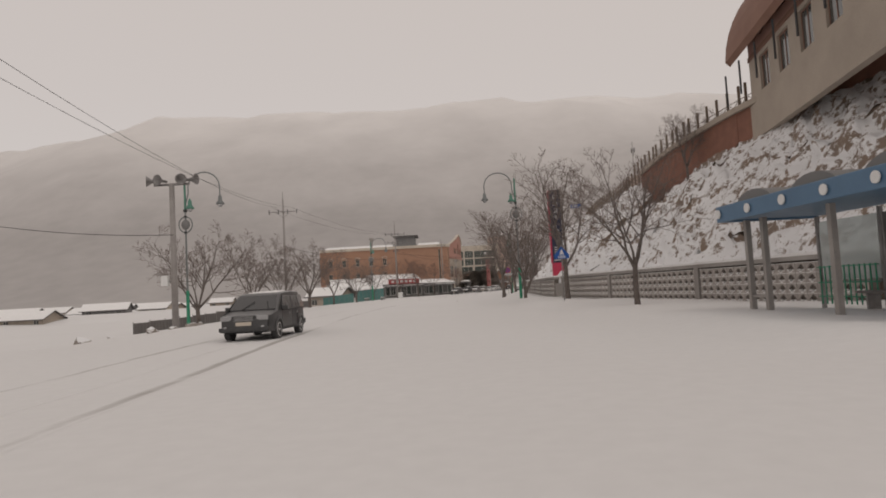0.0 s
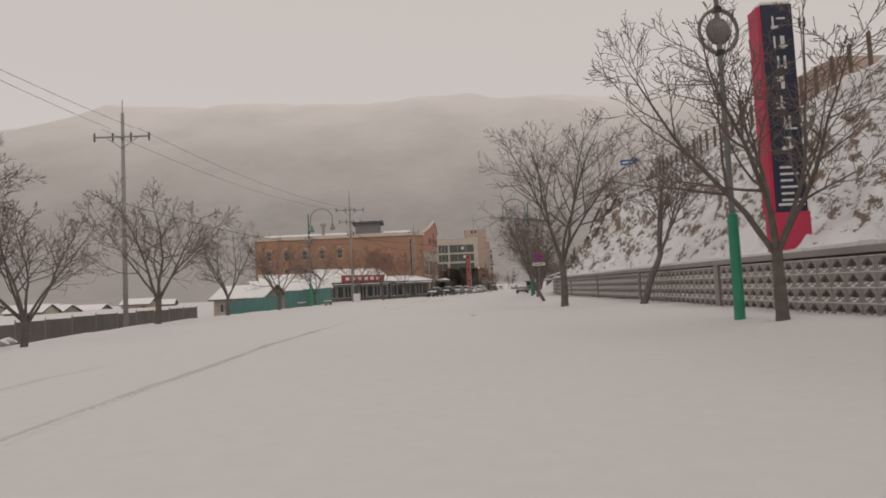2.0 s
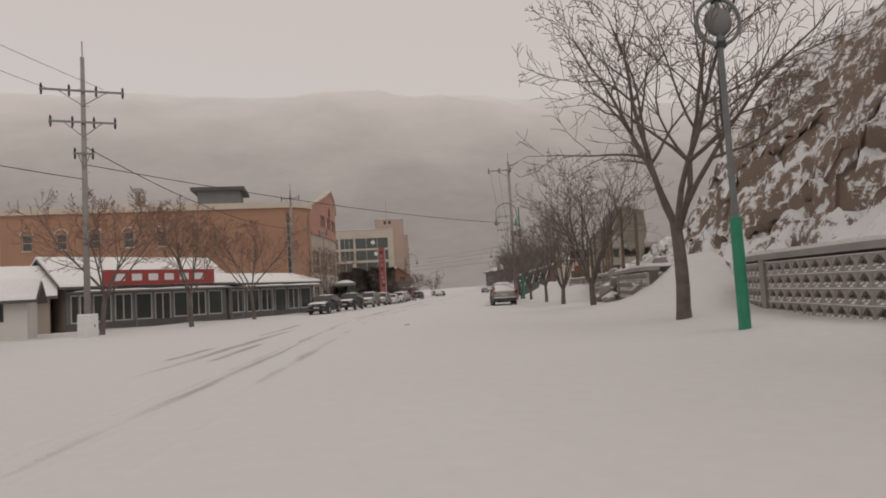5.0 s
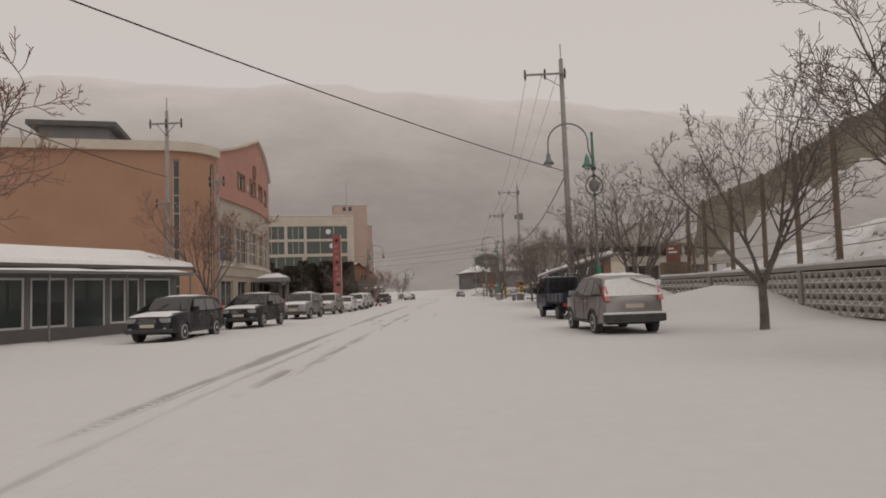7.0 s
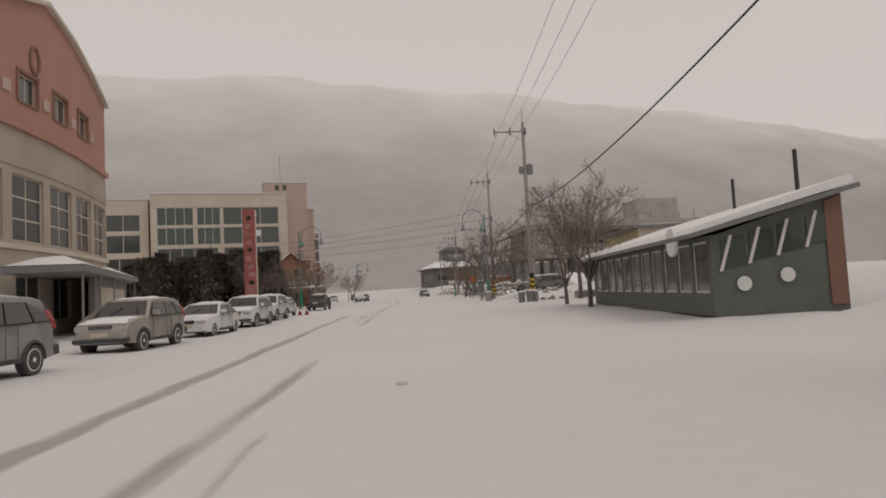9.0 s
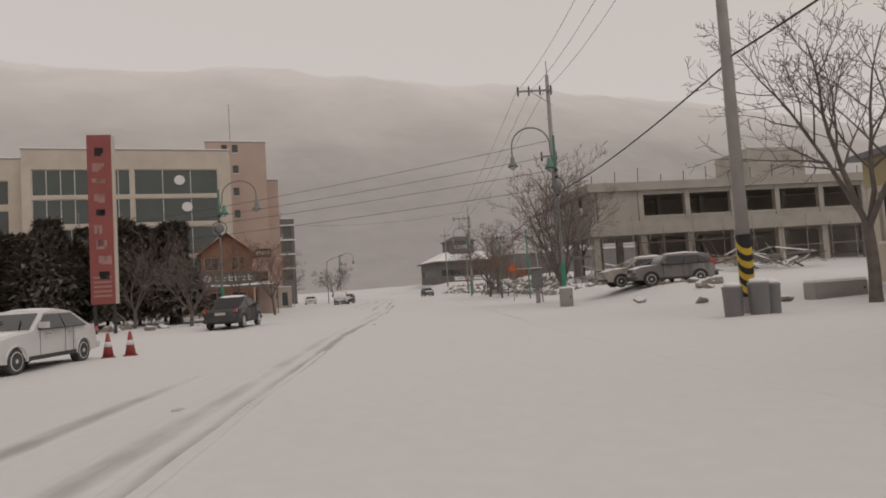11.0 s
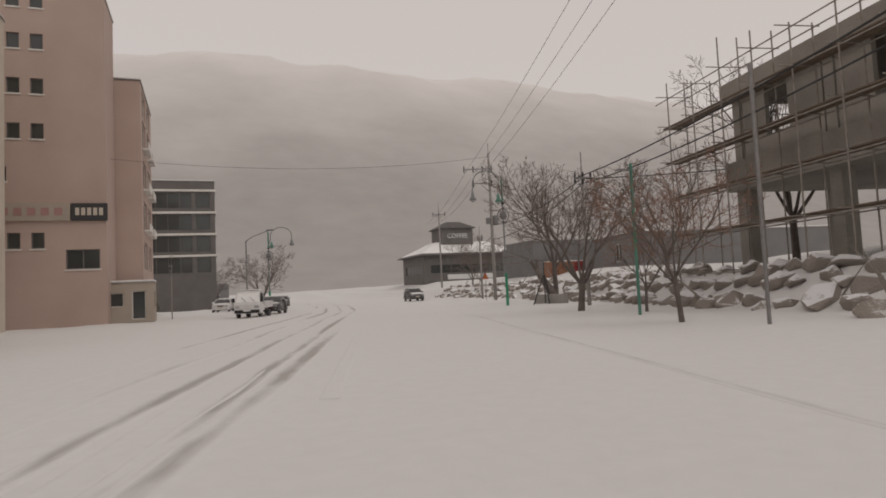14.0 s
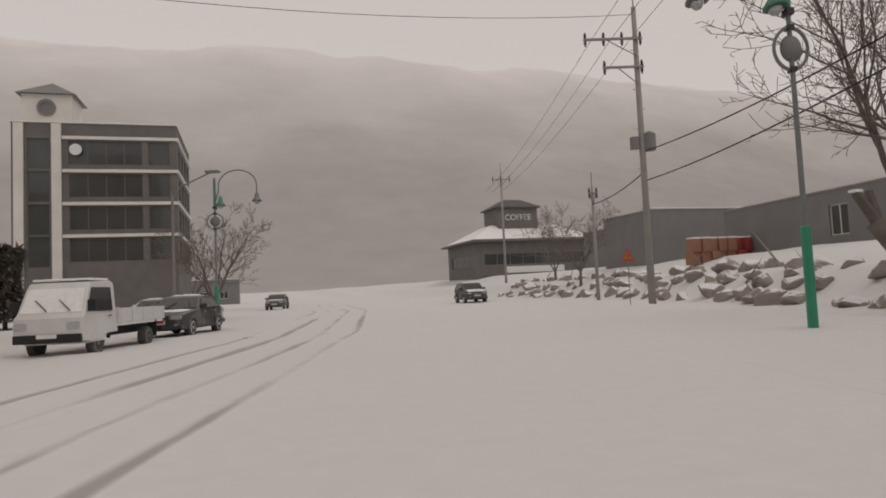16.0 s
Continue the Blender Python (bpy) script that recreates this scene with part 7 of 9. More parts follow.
def hill_arrow():
    x, y = 23.4, 108.5
    zb = hill_z(x, y) - 0.3
    root = thing("direction_sign", x, y, -30, "blue arrow-shaped direction sign on a post above the cutting", "sign", z=zb)
    h = 14.4 - zb
    part("post", tube(B(), [(0, 0, 0), (0, 0, h)], 0.06, 8), STEEL, root)
    part("arrow", prism(B(), ((-0.95, h - 0.45), (0.55, h - 0.45), (1.1, h - 0.1), (0.75, h + 0.25), (0.55, h + 0.10), (-0.95, h + 0.10)), -0.09, -0.05, Matrix(((0, 1, 0, 0), (1, 0, 0, 0), (0, 0, 1, 0), (0, 0, 0, 1)))), SIGN_BLUE, root)
    part("text_bar", box(B(), -0.75, 0.35, -0.10, -0.091, h - 0.28, h - 0.08), SIGN_WHITE, root)


hill_arrow()

# stairs through the gap in the wall
stairs = tagged(new("stairs"), "snow-covered concrete stairs climbing through the gap in the wall", "stairs", kind="structure")
for k in range(34):
    x0 = 9.9 + k * 0.33
    bm = box(B(), x0, x0 + 0.36, 49.75, 51.9, -0.3 + 0.175 * max(0, k - 3), 0.30 + 0.175 * k)
    part("step", bm, CONCRETE, stairs)
    bm = B()
    nn = 6
    vs, fs = [], []
    for j in range(nn + 1):
        y = 49.8 + 2.05 * j / nn
        zt = 0.30 + 0.175 * k + 0.05 + 0.05 * noise.noise((k * 0.9, y * 1.7, 2))
        vs += [(x0 - 0.01, y, 0.302 + 0.175 * k), (x0 + 0.05, y, zt), (x0 + 0.37, y, zt + 0.08)]
    for j in range(nn):
        fs += [(3 * j, 3 * j + 1, 3 * j + 4, 3 * j + 3), (3 * j + 1, 3 * j + 2, 3 * j + 5, 3 * j + 4)]
    mesh_of("step_snow", vs, fs, SNOW_CAP, stairs, True, "snow on the tread")
for y in (52.05, 49.6):
    rail = tagged(new("stair_railing"), "dark steel railing beside the snowy stairs", "railing", "stair railings")
    for k in range(0, 34, 4):
        x0 = 10.1 + k * 0.33
        part("post", tube(B(), [(x0, y, 0.1 + 0.175 * k), (x0, y, 1.25 + 0.175 * k)], 0.03, 6), DARK_STEEL, rail)
    for dz in (0.65, 1.22):
        part("rail", tube(B(), [(10.1, y, dz), (10.1 + 32 * 0.33, y, dz + 0.175 * 32)], 0.028, 6), DARK_STEEL, rail)
for y0, y1, x in ((49.42, 49.62, 9.6), (51.98, 52.2, 9.4)):
    bm = bevel(box(B(), x - 0.3, x + 2.2, y0, y1, 0.0, 1.35), 0.03)
    solid("stair_cheek", bm, CONCRETE, "low concrete cheek wall beside the stairs", "wall", "stair cheek walls")


# brick terrace edge above the cutting, with railing and a red building
def crest_points(y0, y1, step, run=10.2):
    pts = []
    for p, d in along(HILL, step):
        if y0 <= p.y <= y1:
            side = Vector((d.y, -d.x, 0))
            q = p + side * run
            pts.append((q, d, float(np.interp(p.y, [c[0] for c in CREST], [c[1] for c in CREST]))))
    return pts


cp = crest_points(5, 62, 1.0)
terrace = tagged(new("terrace_wall"), "red-brown brick terrace wall along the top of the cutting", "wall", kind="structure")
bm, cop = B(), B()
for (p, d, z), (q, _, z2) in zip(cp, cp[1:]):
    m = Matrix.Translation((p.x, p.y, 0)) @ Matrix(((d.x, d.y, 0, 0), (d.y, -d.x, 0, 0), (0, 0, 1, 0), (0, 0, 0, 1)))
    L = (q - p).xy.length
    low = 1.8 + 1.1 * float(sstep(p.y, 32, 46)) - 2.2 * float(sstep(p.y, 56, 64))
    prism(bm, ((0, z - low), (L + 0.02, z2 - low), (L + 0.02, z2 + 0.25), (0, z + 0.25)), 0, 0.5, m @ Matrix(((0, 1, 0, 0), (1, 0, 0, 0), (0, 0, 1, 0), (0, 0, 0, 1))))
    prism(cop, ((0, z + 0.253), (L + 0.02, z2 + 0.253), (L + 0.02, z2 + 0.62), (0, z + 0.62)), -0.25, 0.6, m @ Matrix(((0, 1, 0, 0), (1, 0, 0, 0), (0, 0, 1, 0), (0, 0, 0, 1))))
part("brickwork", bm, BRICK, terrace)
part("coping", cop, BEIGE, terrace)

fence = tagged(new("fence"), "dark timber railing with crossed bars along the top of the cutting", "fence")
fp = crest_points(34, 112, 1.5, 10.5)
for (p, d, z), (q, _, z2) in zip(fp, fp[1:]):
    z, z2 = (max(hill_z(p.x, p.y), z) + 0.1, max(hill_z(q.x, q.y), z2) + 0.1)
    part("post", box(B(), -0.07, 0.07, -0.07, 0.07, z - 0.6, z + (2.0 if p.y < 66 else 1.45), Matrix.Translation((p.x, p.y, 0))), WOOD, fence)
    for dz in (0.35, 1.1):
        part("rail", tube(B(), [(p.x, p.y, z + dz), (q.x, q.y, z2 + dz)], 0.028, 5), WOOD, fence)
    part("cross_bar", tube(B(), [(p.x, p.y, z + 0.35), (q.x, q.y, z2 + 1.1)], 0.022, 5), WOOD, fence)
    part("cross_bar", tube(B(), [(p.x, p.y, z + 1.1), (q.x, q.y, z2 + 0.35)], 0.022, 5), WOOD, fence)


def hill_building():
    root = thing("restaurant_building", 20.4, 40.4, -90 - 10, "reddish rendered building with a curved roof edge on the terrace", "building", z=11.9)
    hs = [(2.0 + k * 3.2, 3.7 + k * 3.2, 0.5, 2.6) for k in range(7)] + [(1.2 + k * 4.2, 3.4 + k * 4.2, 3.9, 5.7) for k in range(5)]
    wall_panel(root, BEIGE, Matrix(), 26, 3.0, 0.3, hs[:7])
    wall_panel(root, HILLPINK, Matrix.Translation((0, 0, 3.0)), 26, 3.6, 0.3, [(a, b, c - 3.0, d - 3.0) for a, b, c, d in hs[7:]])
    for h in hs:
        window(root, Matrix(), h, 0.3, BROWN, PANE, 2, 1)
    part("wall", box(B(), 0, 0.3, 0.301, 9, 0, 6.6), HILLPINK, root)
    part("wall", box(B(), 0, 26, 9.001, 9.3, 0, 6.0), PINKRED, root)
    part("plinth", box(B(), -0.02, 26.0, -0.12, 0.3, -2.2, -0.004), BEIGE, root)
    part("base_band", box(B(), -0.05, 26, -0.06, -0.002, 2.85, 3.15), BROWN, root)
    prof = [(-1.1 + 5.7 * (1 - math.cos(a)), 3.0 + 6.6 * math.sin(a)) for a in np.linspace(0.06, math.pi - 0.06, 22)]
    inner = [(a * 0.95 + 0.23, b - 0.3) for a, b in prof]
    outl = prof + inner[::-1]
    part("roof", prism(B(), outl, -1.2, 26.5), BROWN, root, "curved brown roof shell")
    gable = [(a, b) for a, b in inner if b > 6.55]
    part("gable_wall", prism(B(), gable, 0.02, 0.28), HILLPINK, root)
    for k in range(9):
        part("terrace_post", tube(B(), [(0.5 + k * 3.0, -1.6, 0), (0.5 + k * 3.0, -1.6, 2.0)], 0.06, 6), DARK_STEEL, root)


hill_building()
bm = B()
box(bm, 24.5, 33, 76, 84, 10.6, 14.0)
solid("hill_house", bm, PALE_PINK, "pale house wall above the snowy cutting", "building")
utility_pole(24.5, 79, 0, 6.5, "thin lamp post standing above the cutting", ((0.2, 0.25, 2),), r=0.07, z=11.0)


# ---- left side: low houses, fence, shops ----
def low_house(x, y, rz, w, d, h, mat, label, ridge=1.5, roof=None, z=None):
    root = thing("house", x, y, rz, label, "house", "low houses", z=(hz(x, y) if z is None else z) - 0.05)
    hs = [(0.8, 2.0, 1.0, 2.1), (w - 2.2, w - 1.0, 1.0, 2.1)]
    wall_panel(root, mat, Matrix(), w, h, 0.2, hs)
    for q in hs:
        window(root, Matrix(), q, 0.2, WHITE, PANE, 2, 1, deep=0.08)
    part("wall", box(B(), 0, 0.2, 0.201, d - 0.2, 0, h), mat, root)
    part("wall", box(B(), w - 0.2, w, 0.201, d - 0.2, 0, h), mat, root)
    part("wall", box(B(), 0, w, d - 0.199, d, 0, h), mat, root)
    for x0 in (0.01, w - 0.19):
        gab = prism(B(), ((0.0, h + 0.001), (d, h + 0.001), (d / 2, h + ridge)), x0, x0 + 0.18)
        part("gable_wall", gab, mat, root)
    roof_gable(root, roof or ROOF_DARK, Matrix(), 0, w, 0, d, h + 0.02, h + ridge + 0.02, 0.5, 0.16)
    return root


rnd = random.Random(8)
for k in range(26):
    x, y = -82 - 21 * (k % 5) + rnd.uniform(-7, 7), 118 + 26 * (k // 5) + 22 * (k % 5) + rnd.uniform(-7, 7)
    rz, w, d, h, mt = rnd.uniform(-15, 15), rnd.uniform(7, 11), rnd.uniform(5, 7), rnd.uniform(2.2, 2.7), (BEIGE, GREY_PANEL, CREAM, BEIGE)[k % 4]
    low_house(x, y, rz, w, d, h, mt, z=-2.3 + 0.5 * (k % 3), label=("low pale house with a snow-covered gable roof" if k % 2 else "small low house with a dark snowy roof in the hollow"), ridge=1.3)
low_house(-25.5, 121, -20, 7, 5, 2.7, BEIGE, "low house with a snowy roof behind the green fence", 1.3)
low_house(-22.0, 127, 18, 6, 5, 2.5, WHITE, "small white house with a snowy roof behind the green fence", 1.2)
low_house(-23.5, 139.5, 18, 9, 7, 2.6, BEIGE, "house with a snowy gable roof beside the shops", 1.9)
low_house(-19.0, 131.5, 15, 6.5, 4.5, 2.2, WHITE, "low white outbuilding with snow on its roof", 0.9)


def panel_fence(a, b, h, mat, label, n=8):
    root = tagged(new("panel_fence"), label, "fence", "sheet metal fences")
    a, b = Vector((*a, 0)), Vector((*b, 0))
    d = (b - a).normalized()
    step = (b - a).length / n
    for k in range(n + 1):
        p = a + d * step * k
        z = hz(p.x, p.y)
        part("post", tube(B(), [(p.x, p.y, z - 0.2), (p.x, p.y, z + h + 0.12)], 0.035, 6), STEEL, root)
        if k < n:
            m = Matrix.Translation((p.x, p.y, z)) @ Matrix(((d.x, d.y, 0, 0), (d.y, -d.x, 0, 0), (0, 0, 1, 0), (0, 0, 0, 1)))
            zig = []
            for j in range(21):
                x0 = 0.05 + (step - 0.1) * j / 20
                o = 0.028 if (j // 2) % 2 else 0.0
                zig.append((x0, o))
            out = zig + [(u, v + 0.012) for u, v in zig[::-1]]
            lo = [Vector((u, v, 0.08)) for u, v in out]
            bm = B()
            ra = [bm.verts.new(m @ q) for q in lo]
            rb = [bm.verts.new(m @ (q + Vector((0, 0, h - 0.08)))) for q in lo]
            for i in range(len(ra)):
                bm.faces.new((ra[i], ra[(i + 1) % len(ra)], rb[(i + 1) % len(ra)], rb[i]))
            bm.faces.new(ra)
            bm.faces.new(rb)
            part("panel", bm, mat, root)
    return root


panel_fence((-15.6, 114.5), (-11.6, 125.6), 2.15, TEAL, "faded green corrugated sheet fence in the snow")
panel_fence((-19.5, 104.5), (-15.9, 114.3), 1.9, TEAL, "faded green sheet fence beside a pole", 6)
panel_fence((-27.0, 56), (-20.8, 100), 1.75, CHARCOAL, "dark grey board fence behind bare trees", 18)


def bench(x, y, rz):
    root = thing("bench", x, y, rz, "plain bench covered with snow beside the green fence", "bench", "snowy benches")
    part("seat", bevel(box(B(), -0.75, 0.75, -0.2, 0.2, 0.38, 0.43), 0.01), WOOD, root)
    for sx in (-0.6, 0.55):
        part("leg", box(B(), sx, sx + 0.05, -0.17, 0.17, -0.05, 0.38), STEEL, root)
    part("snow_cover", bevel(box(B(), -0.74, 0.74, -0.19, 0.19, 0.433, 0.52), 0.03), SNOW_CAP, root)


bench(-10.8, 115.4, 72)
bench(-13.4, 112.8, 72)


def shop(x, y, rz, w, d, h, label, ridge, sign=None, doors=3):
    root = thing("shop", x, y, rz, label, "shop", "roadside shops")
    n = int(w / 1.5)
    hs = [(0.3 + k * (w - 0.4) / n, 0.3 + (k + 1) * (w - 0.4) / n - 0.22, 0.55 if k != n // 2 else 0.05, 2.5) for k in range(n)]
    wall_panel(root, GREY_PANEL, Matrix(), w, h, 0.15, hs)
    for k, q in enumerate(hs):
        window(root, Matrix(), q, 0.15, WHITE, GREEN_PANE if k % 2 else PANE, 1 if k % 2 else 2, 1, deep=0.03, fw=0.08)
    bm = B()
    box(bm, 0, 0.15, 0.151, d, 0, h)
    box(bm, w - 0.15, w, 0.151, d, 0, h)
    box(bm, 0.151, w - 0.151, d - 0.15, d, 0, h)
    part("wall", bm, BEIGE, root)
    part("plinth", box(B(), -0.02, w + 0.02, -0.06, -0.002, -0.2, 0.5), CHARCOAL, root)
    roof_gable(root, ROOF_DARK, Matrix(), 0, w, 0, d, h + 0.02, h + ridge, 0.6, 0.2)
    for x0 in (0.01, w - 0.14):
        gab = prism(B(), ((0.0, h + 0.001), (d, h + 0.001), (d / 2, h + ridge - 0.03)), x0, x0 + 0.13)
        part("gable_wall", gab, BEIGE, root)
    if sign:
        sg = part("shop_sign", bevel(box(B(), w * 0.18, w * 0.88, -0.75, -0.63, h - 0.1, h + 1.0), 0.01), RED, root, "long red sign board")
        for k in range(6):
            part("lettering", box(B(), w * 0.24 + k * w * 0.10, w * 0.24 + k * w * 0.10 + w * 0.06, -0.765, -0.752, h + 0.2, h + 0.7), SIGN_WHITE, sg, "unreadable white lettering")
        for k in range(2):
            part("sign_bracket", box(B(), w * 0.3 + k * w * 0.4, w * 0.3 + k * w * 0.4 + 0.05, -0.63, 0, h, h + 0.06), STEEL, root)
    for k in range(4):
        part("porch_post", tube(B(), [(0.3 + k * (w - 0.6) / 3, -1.3, -0.2), (0.3 + k * (w - 0.6) / 3, -1.3, 2.6)], 0.04, 6), STEEL, root)
    part("awning", box(B(), 0, w, -1.45, -0.07, 2.62, 2.70), GREY_PANEL, root)
    snow_slab(root, Matrix(), 0.02, w - 0.02, -1.43, -0.78, 2.703, 0.14, "snow lying on the awning")
    return root


shop(-14.2, 143.0, 40, 12.3, 7, 3.2, "low shop with large windows, red sign and snowy roof", 1.9, sign=True)
shop(-4.6, 151.3, 48, 10.4, 7, 3.0, "low glazed shop with a snow-covered roof", 0.75)


def control_box(x, y, rz, w, d, h, mat, label):
    root = thing("utility_cabinet", x, y, rz, label, "cabinet", "utility cabinets")
    part("body", bevel(box(B(), -w / 2, w / 2, -d / 2, d / 2, -0.1, h), 0.02), mat, root)
    part("door", bevel(box(B(), -w / 2 + 0.06, w / 2 - 0.06, -d / 2 - 0.02, -d / 2 - 0.001, 0.12, h - 0.08), 0.005), mat, root)
    part("handle", box(B(), w / 2 - 0.16, w / 2 - 0.12, -d / 2 - 0.05, -d / 2 - 0.02, h * 0.45, h * 0.6), DARK_STEEL, root)
    part("snow_cover", bevel(box(B(), -w / 2 + 0.01, w / 2 - 0.01, -d / 2 + 0.01, d / 2 - 0.01, h + 0.002, h + 0.10), 0.03), SNOW_CAP, root)


control_box(-8.6, 129.6, 15, 0.9, 0.6, 1.05, SIGN_WHITE, "white cabinet at the foot of a utility pole")
control_box(19.0, 238.5, -17, 0.8, 0.5, 1.1, GREY_PANEL, "grey cabinet beside bare trees")


def speaker_pole():
    root = thing("loudspeaker_pole", -17.9, 43.0, 0, "concrete pole carrying horn loudspeakers and a small white box", "pole")
    part("shaft", tube(B(), [(0, 0, -0.3), (0, 0, 9.9)], [0.22, 0.17], 12), POLE, root, smooth=True)
    part("crossarm", box(B(), -1.2, 1.2, -0.06, 0.05, 9.75, 9.90), STEEL, root)
    for sx, a in ((-1.15, -70), (-0.6, -20), (0.55, 30), (1.2, 80)):
        horn = lathe(B(), ((0.07, -0.25), (0.08, 0.0), (0.12, 0.15), (0.26, 0.36), (0.28, 0.38), (0.24, 0.36), (0.05, 0.1)), 14, pose(sx, 0, 10.1, 90, 0, a) @ Matrix.Diagonal((1.35, 1.35, 1.35, 1)))
        part("horn", horn, STEEL, root, "grey horn loudspeaker", True)
    part("amplifier_box", bevel(box(B(), -0.85, -0.38, -0.18, 0.14, 3.0, 3.7), 0.02), SIGN_WHITE, root, "small white box")
    part("step", box(B(), -0.38, -0.18, -0.03, 0.03, 3.3, 3.37), STEEL, root)


speaker_pole()


# ---- boulders ----
def boulder_mesh(seed):
    """A broken, angular stone: the hull of scattered points, with worn edges."""
    rr = random.Random(seed * 13 + 5)
    bm = B()
    for _ in range(17):
        d = Vector((rr.gauss(0, 1), rr.gauss(0, 1), rr.gauss(0, 1))).normalized() * rr.uniform(0.82, 1.08)
        bm.verts.new((d.x * 1.15, d.y * 0.9, max(d.z * 0.78, -0.45)))
    bmesh.ops.convex_hull(bm, input=bm.verts)
    for v in [v for v in bm.verts if not v.link_faces]:
        bm.verts.remove(v)
    bmesh.ops.dissolve_limit(bm, angle_limit=radians(14), verts=bm.verts, edges=bm.edges)
    bevel(bm, 0.07, 1)
    bmesh.ops.triangulate(bm, faces=bm.faces)
    bmesh.ops.subdivide_edges(bm, edges=bm.edges, cuts=1, use_grid_fill=True)
    off = Vector((seed * 7.3, seed * 1.7, 0))
    for v in bm.verts:
        v.co *= 1 + 0.09 * noise.noise(v.co * 2.3 + off) + 0.04 * noise.noise(v.co * 6 + off)
    bmesh.ops.recalc_face_normals(bm, faces=bm.faces)
    me = bpy.data.meshes.new("boulder")
    bm.to_mesh(me)
    bm.free()
    me.materials.append(BOULDER)
    return me


BOULDERS = [boulder_mesh(k) for k in range(10)]
BR = random.Random(21)
FAR_STONES = []


def boulder(x, y, s, dz=0.0):
    mesh = BR.choice(BOULDERS)
    m = pose(x, y, hz(x, y) + s * 0.18 + dz, BR.uniform(-12, 12), BR.uniform(-12, 12), BR.uniform(0, 360)) @ Matrix.Diagonal((s, s, s * BR.uniform(0.8, 1.1), 1))
    if y > 276:
        FAR_STONES.append((mesh, m))
        return None
    ob = new("boulder", mesh)
    ob.matrix_basis = m
    return tagged(ob, "grey-brown boulder with a cap of snow" if s > 0.45 else "small stone with a cap of snow", "boulder", "boulders along the verge")


for d0, step, lo, hi in ((12.9, 0.95, 0.40, 0.80), (14.0, 0.95, 0.35, 0.70), (15.2, 1.05, 0.30, 0.65)):    # piled bank from the site to the coffee house
    s_ = 299.0
    while s_ < 384:
        size = BR.uniform(lo, hi) * (1.25 if BR.random() < 0.15 else 1.0)
        x, y = on_lane(s_, d0 + BR.uniform(-0.35, 0.35))
        boulder(x, y, size, -size * 0.15)
        s_ += step * BR.uniform(0.75, 1.5) * (1 if s_ < 345 else 1.5)
for k in range(26):                                    # kerb stones round the site car park
    x, y = on_lane(BR.uniform(278, 298), BR.uniform(13.0, 14.6))
    boulder(x, y, BR.uniform(0.18, 0.5))
for x, y, s, dz in ((17.0, 121.4, 0.7, 0.1), (17.6, 121.6, 0.75, 0.75), (16.4, 120.6, 0.5, 0.0), (18.2, 122.8, 0.6, 1.1), (16.2, 119.6, 0.4, 0.0), (17.3, 120.4, 0.6, 0.7),
                    (18.7, 128.3, 0.7, 0.0), (19.2, 129.3, 0.8, 0.45), (19.3, 128.5, 0.6, 1.0), (18.4, 127.5, 0.5, 0.0), (19.7, 129.6, 0.6, 1.4), (18.8, 130.0, 0.6, 0.0), (19.9, 130.8, 0.55, 0.2)):
    boulder(x, y, s, dz)                               # stones fallen from the cutting, against the wall
for x, y, s in ((-16.9, 26.5, 0.4), (-17.3, 30.8, 0.5), (-17.0, 33.0, 0.35), (-17.2, 38.0, 0.45), (-17.0, 40.5, 0.35), (-18.6, 49.5, 0.4), (-19.0, 56, 0.5), (-18.5, 60, 0.35), (-17.6, 45, 0.5), (-19.5, 70, 0.45)):
    boulder(x, y, s)
for k in range(40):
    boulder(BR.uniform(2, 19.5), BR.uniform(226, 231), BR.uniform(0.25, 0.5))
for k in range(10):
    boulder(BR.uniform(38.5, 44.5), BR.uniform(204, 213), BR.uniform(0.15, 0.4))
vs, fs = [], []
for mesh, m in FAR_STONES:
    a, base = np.array(m), len(vs)
    co = np.array([v.co[:] for v in mesh.vertices]) @ a[:3, :3].T + a[:3, 3]
    vs += list(co)
    fs += [tuple(base + i for i in p.vertices) for p in mesh.polygons]
tagged(mesh_of("boulder_bank", vs, fs, BOULDER), "long bank of snow-capped boulders towards the coffee house", "boulders", kind="stuff")
bm = bevel(box(B(), -1.9, 1.9, -0.25, 0.25, -0.1, 0.55, pose(54.7, 263.6, hz(54.7, 263.6), 0, 0, 86)), 0.03)
solid("concrete_barrier", bm, CONCRETE, "long concrete block lying before the boulders", "barrier")


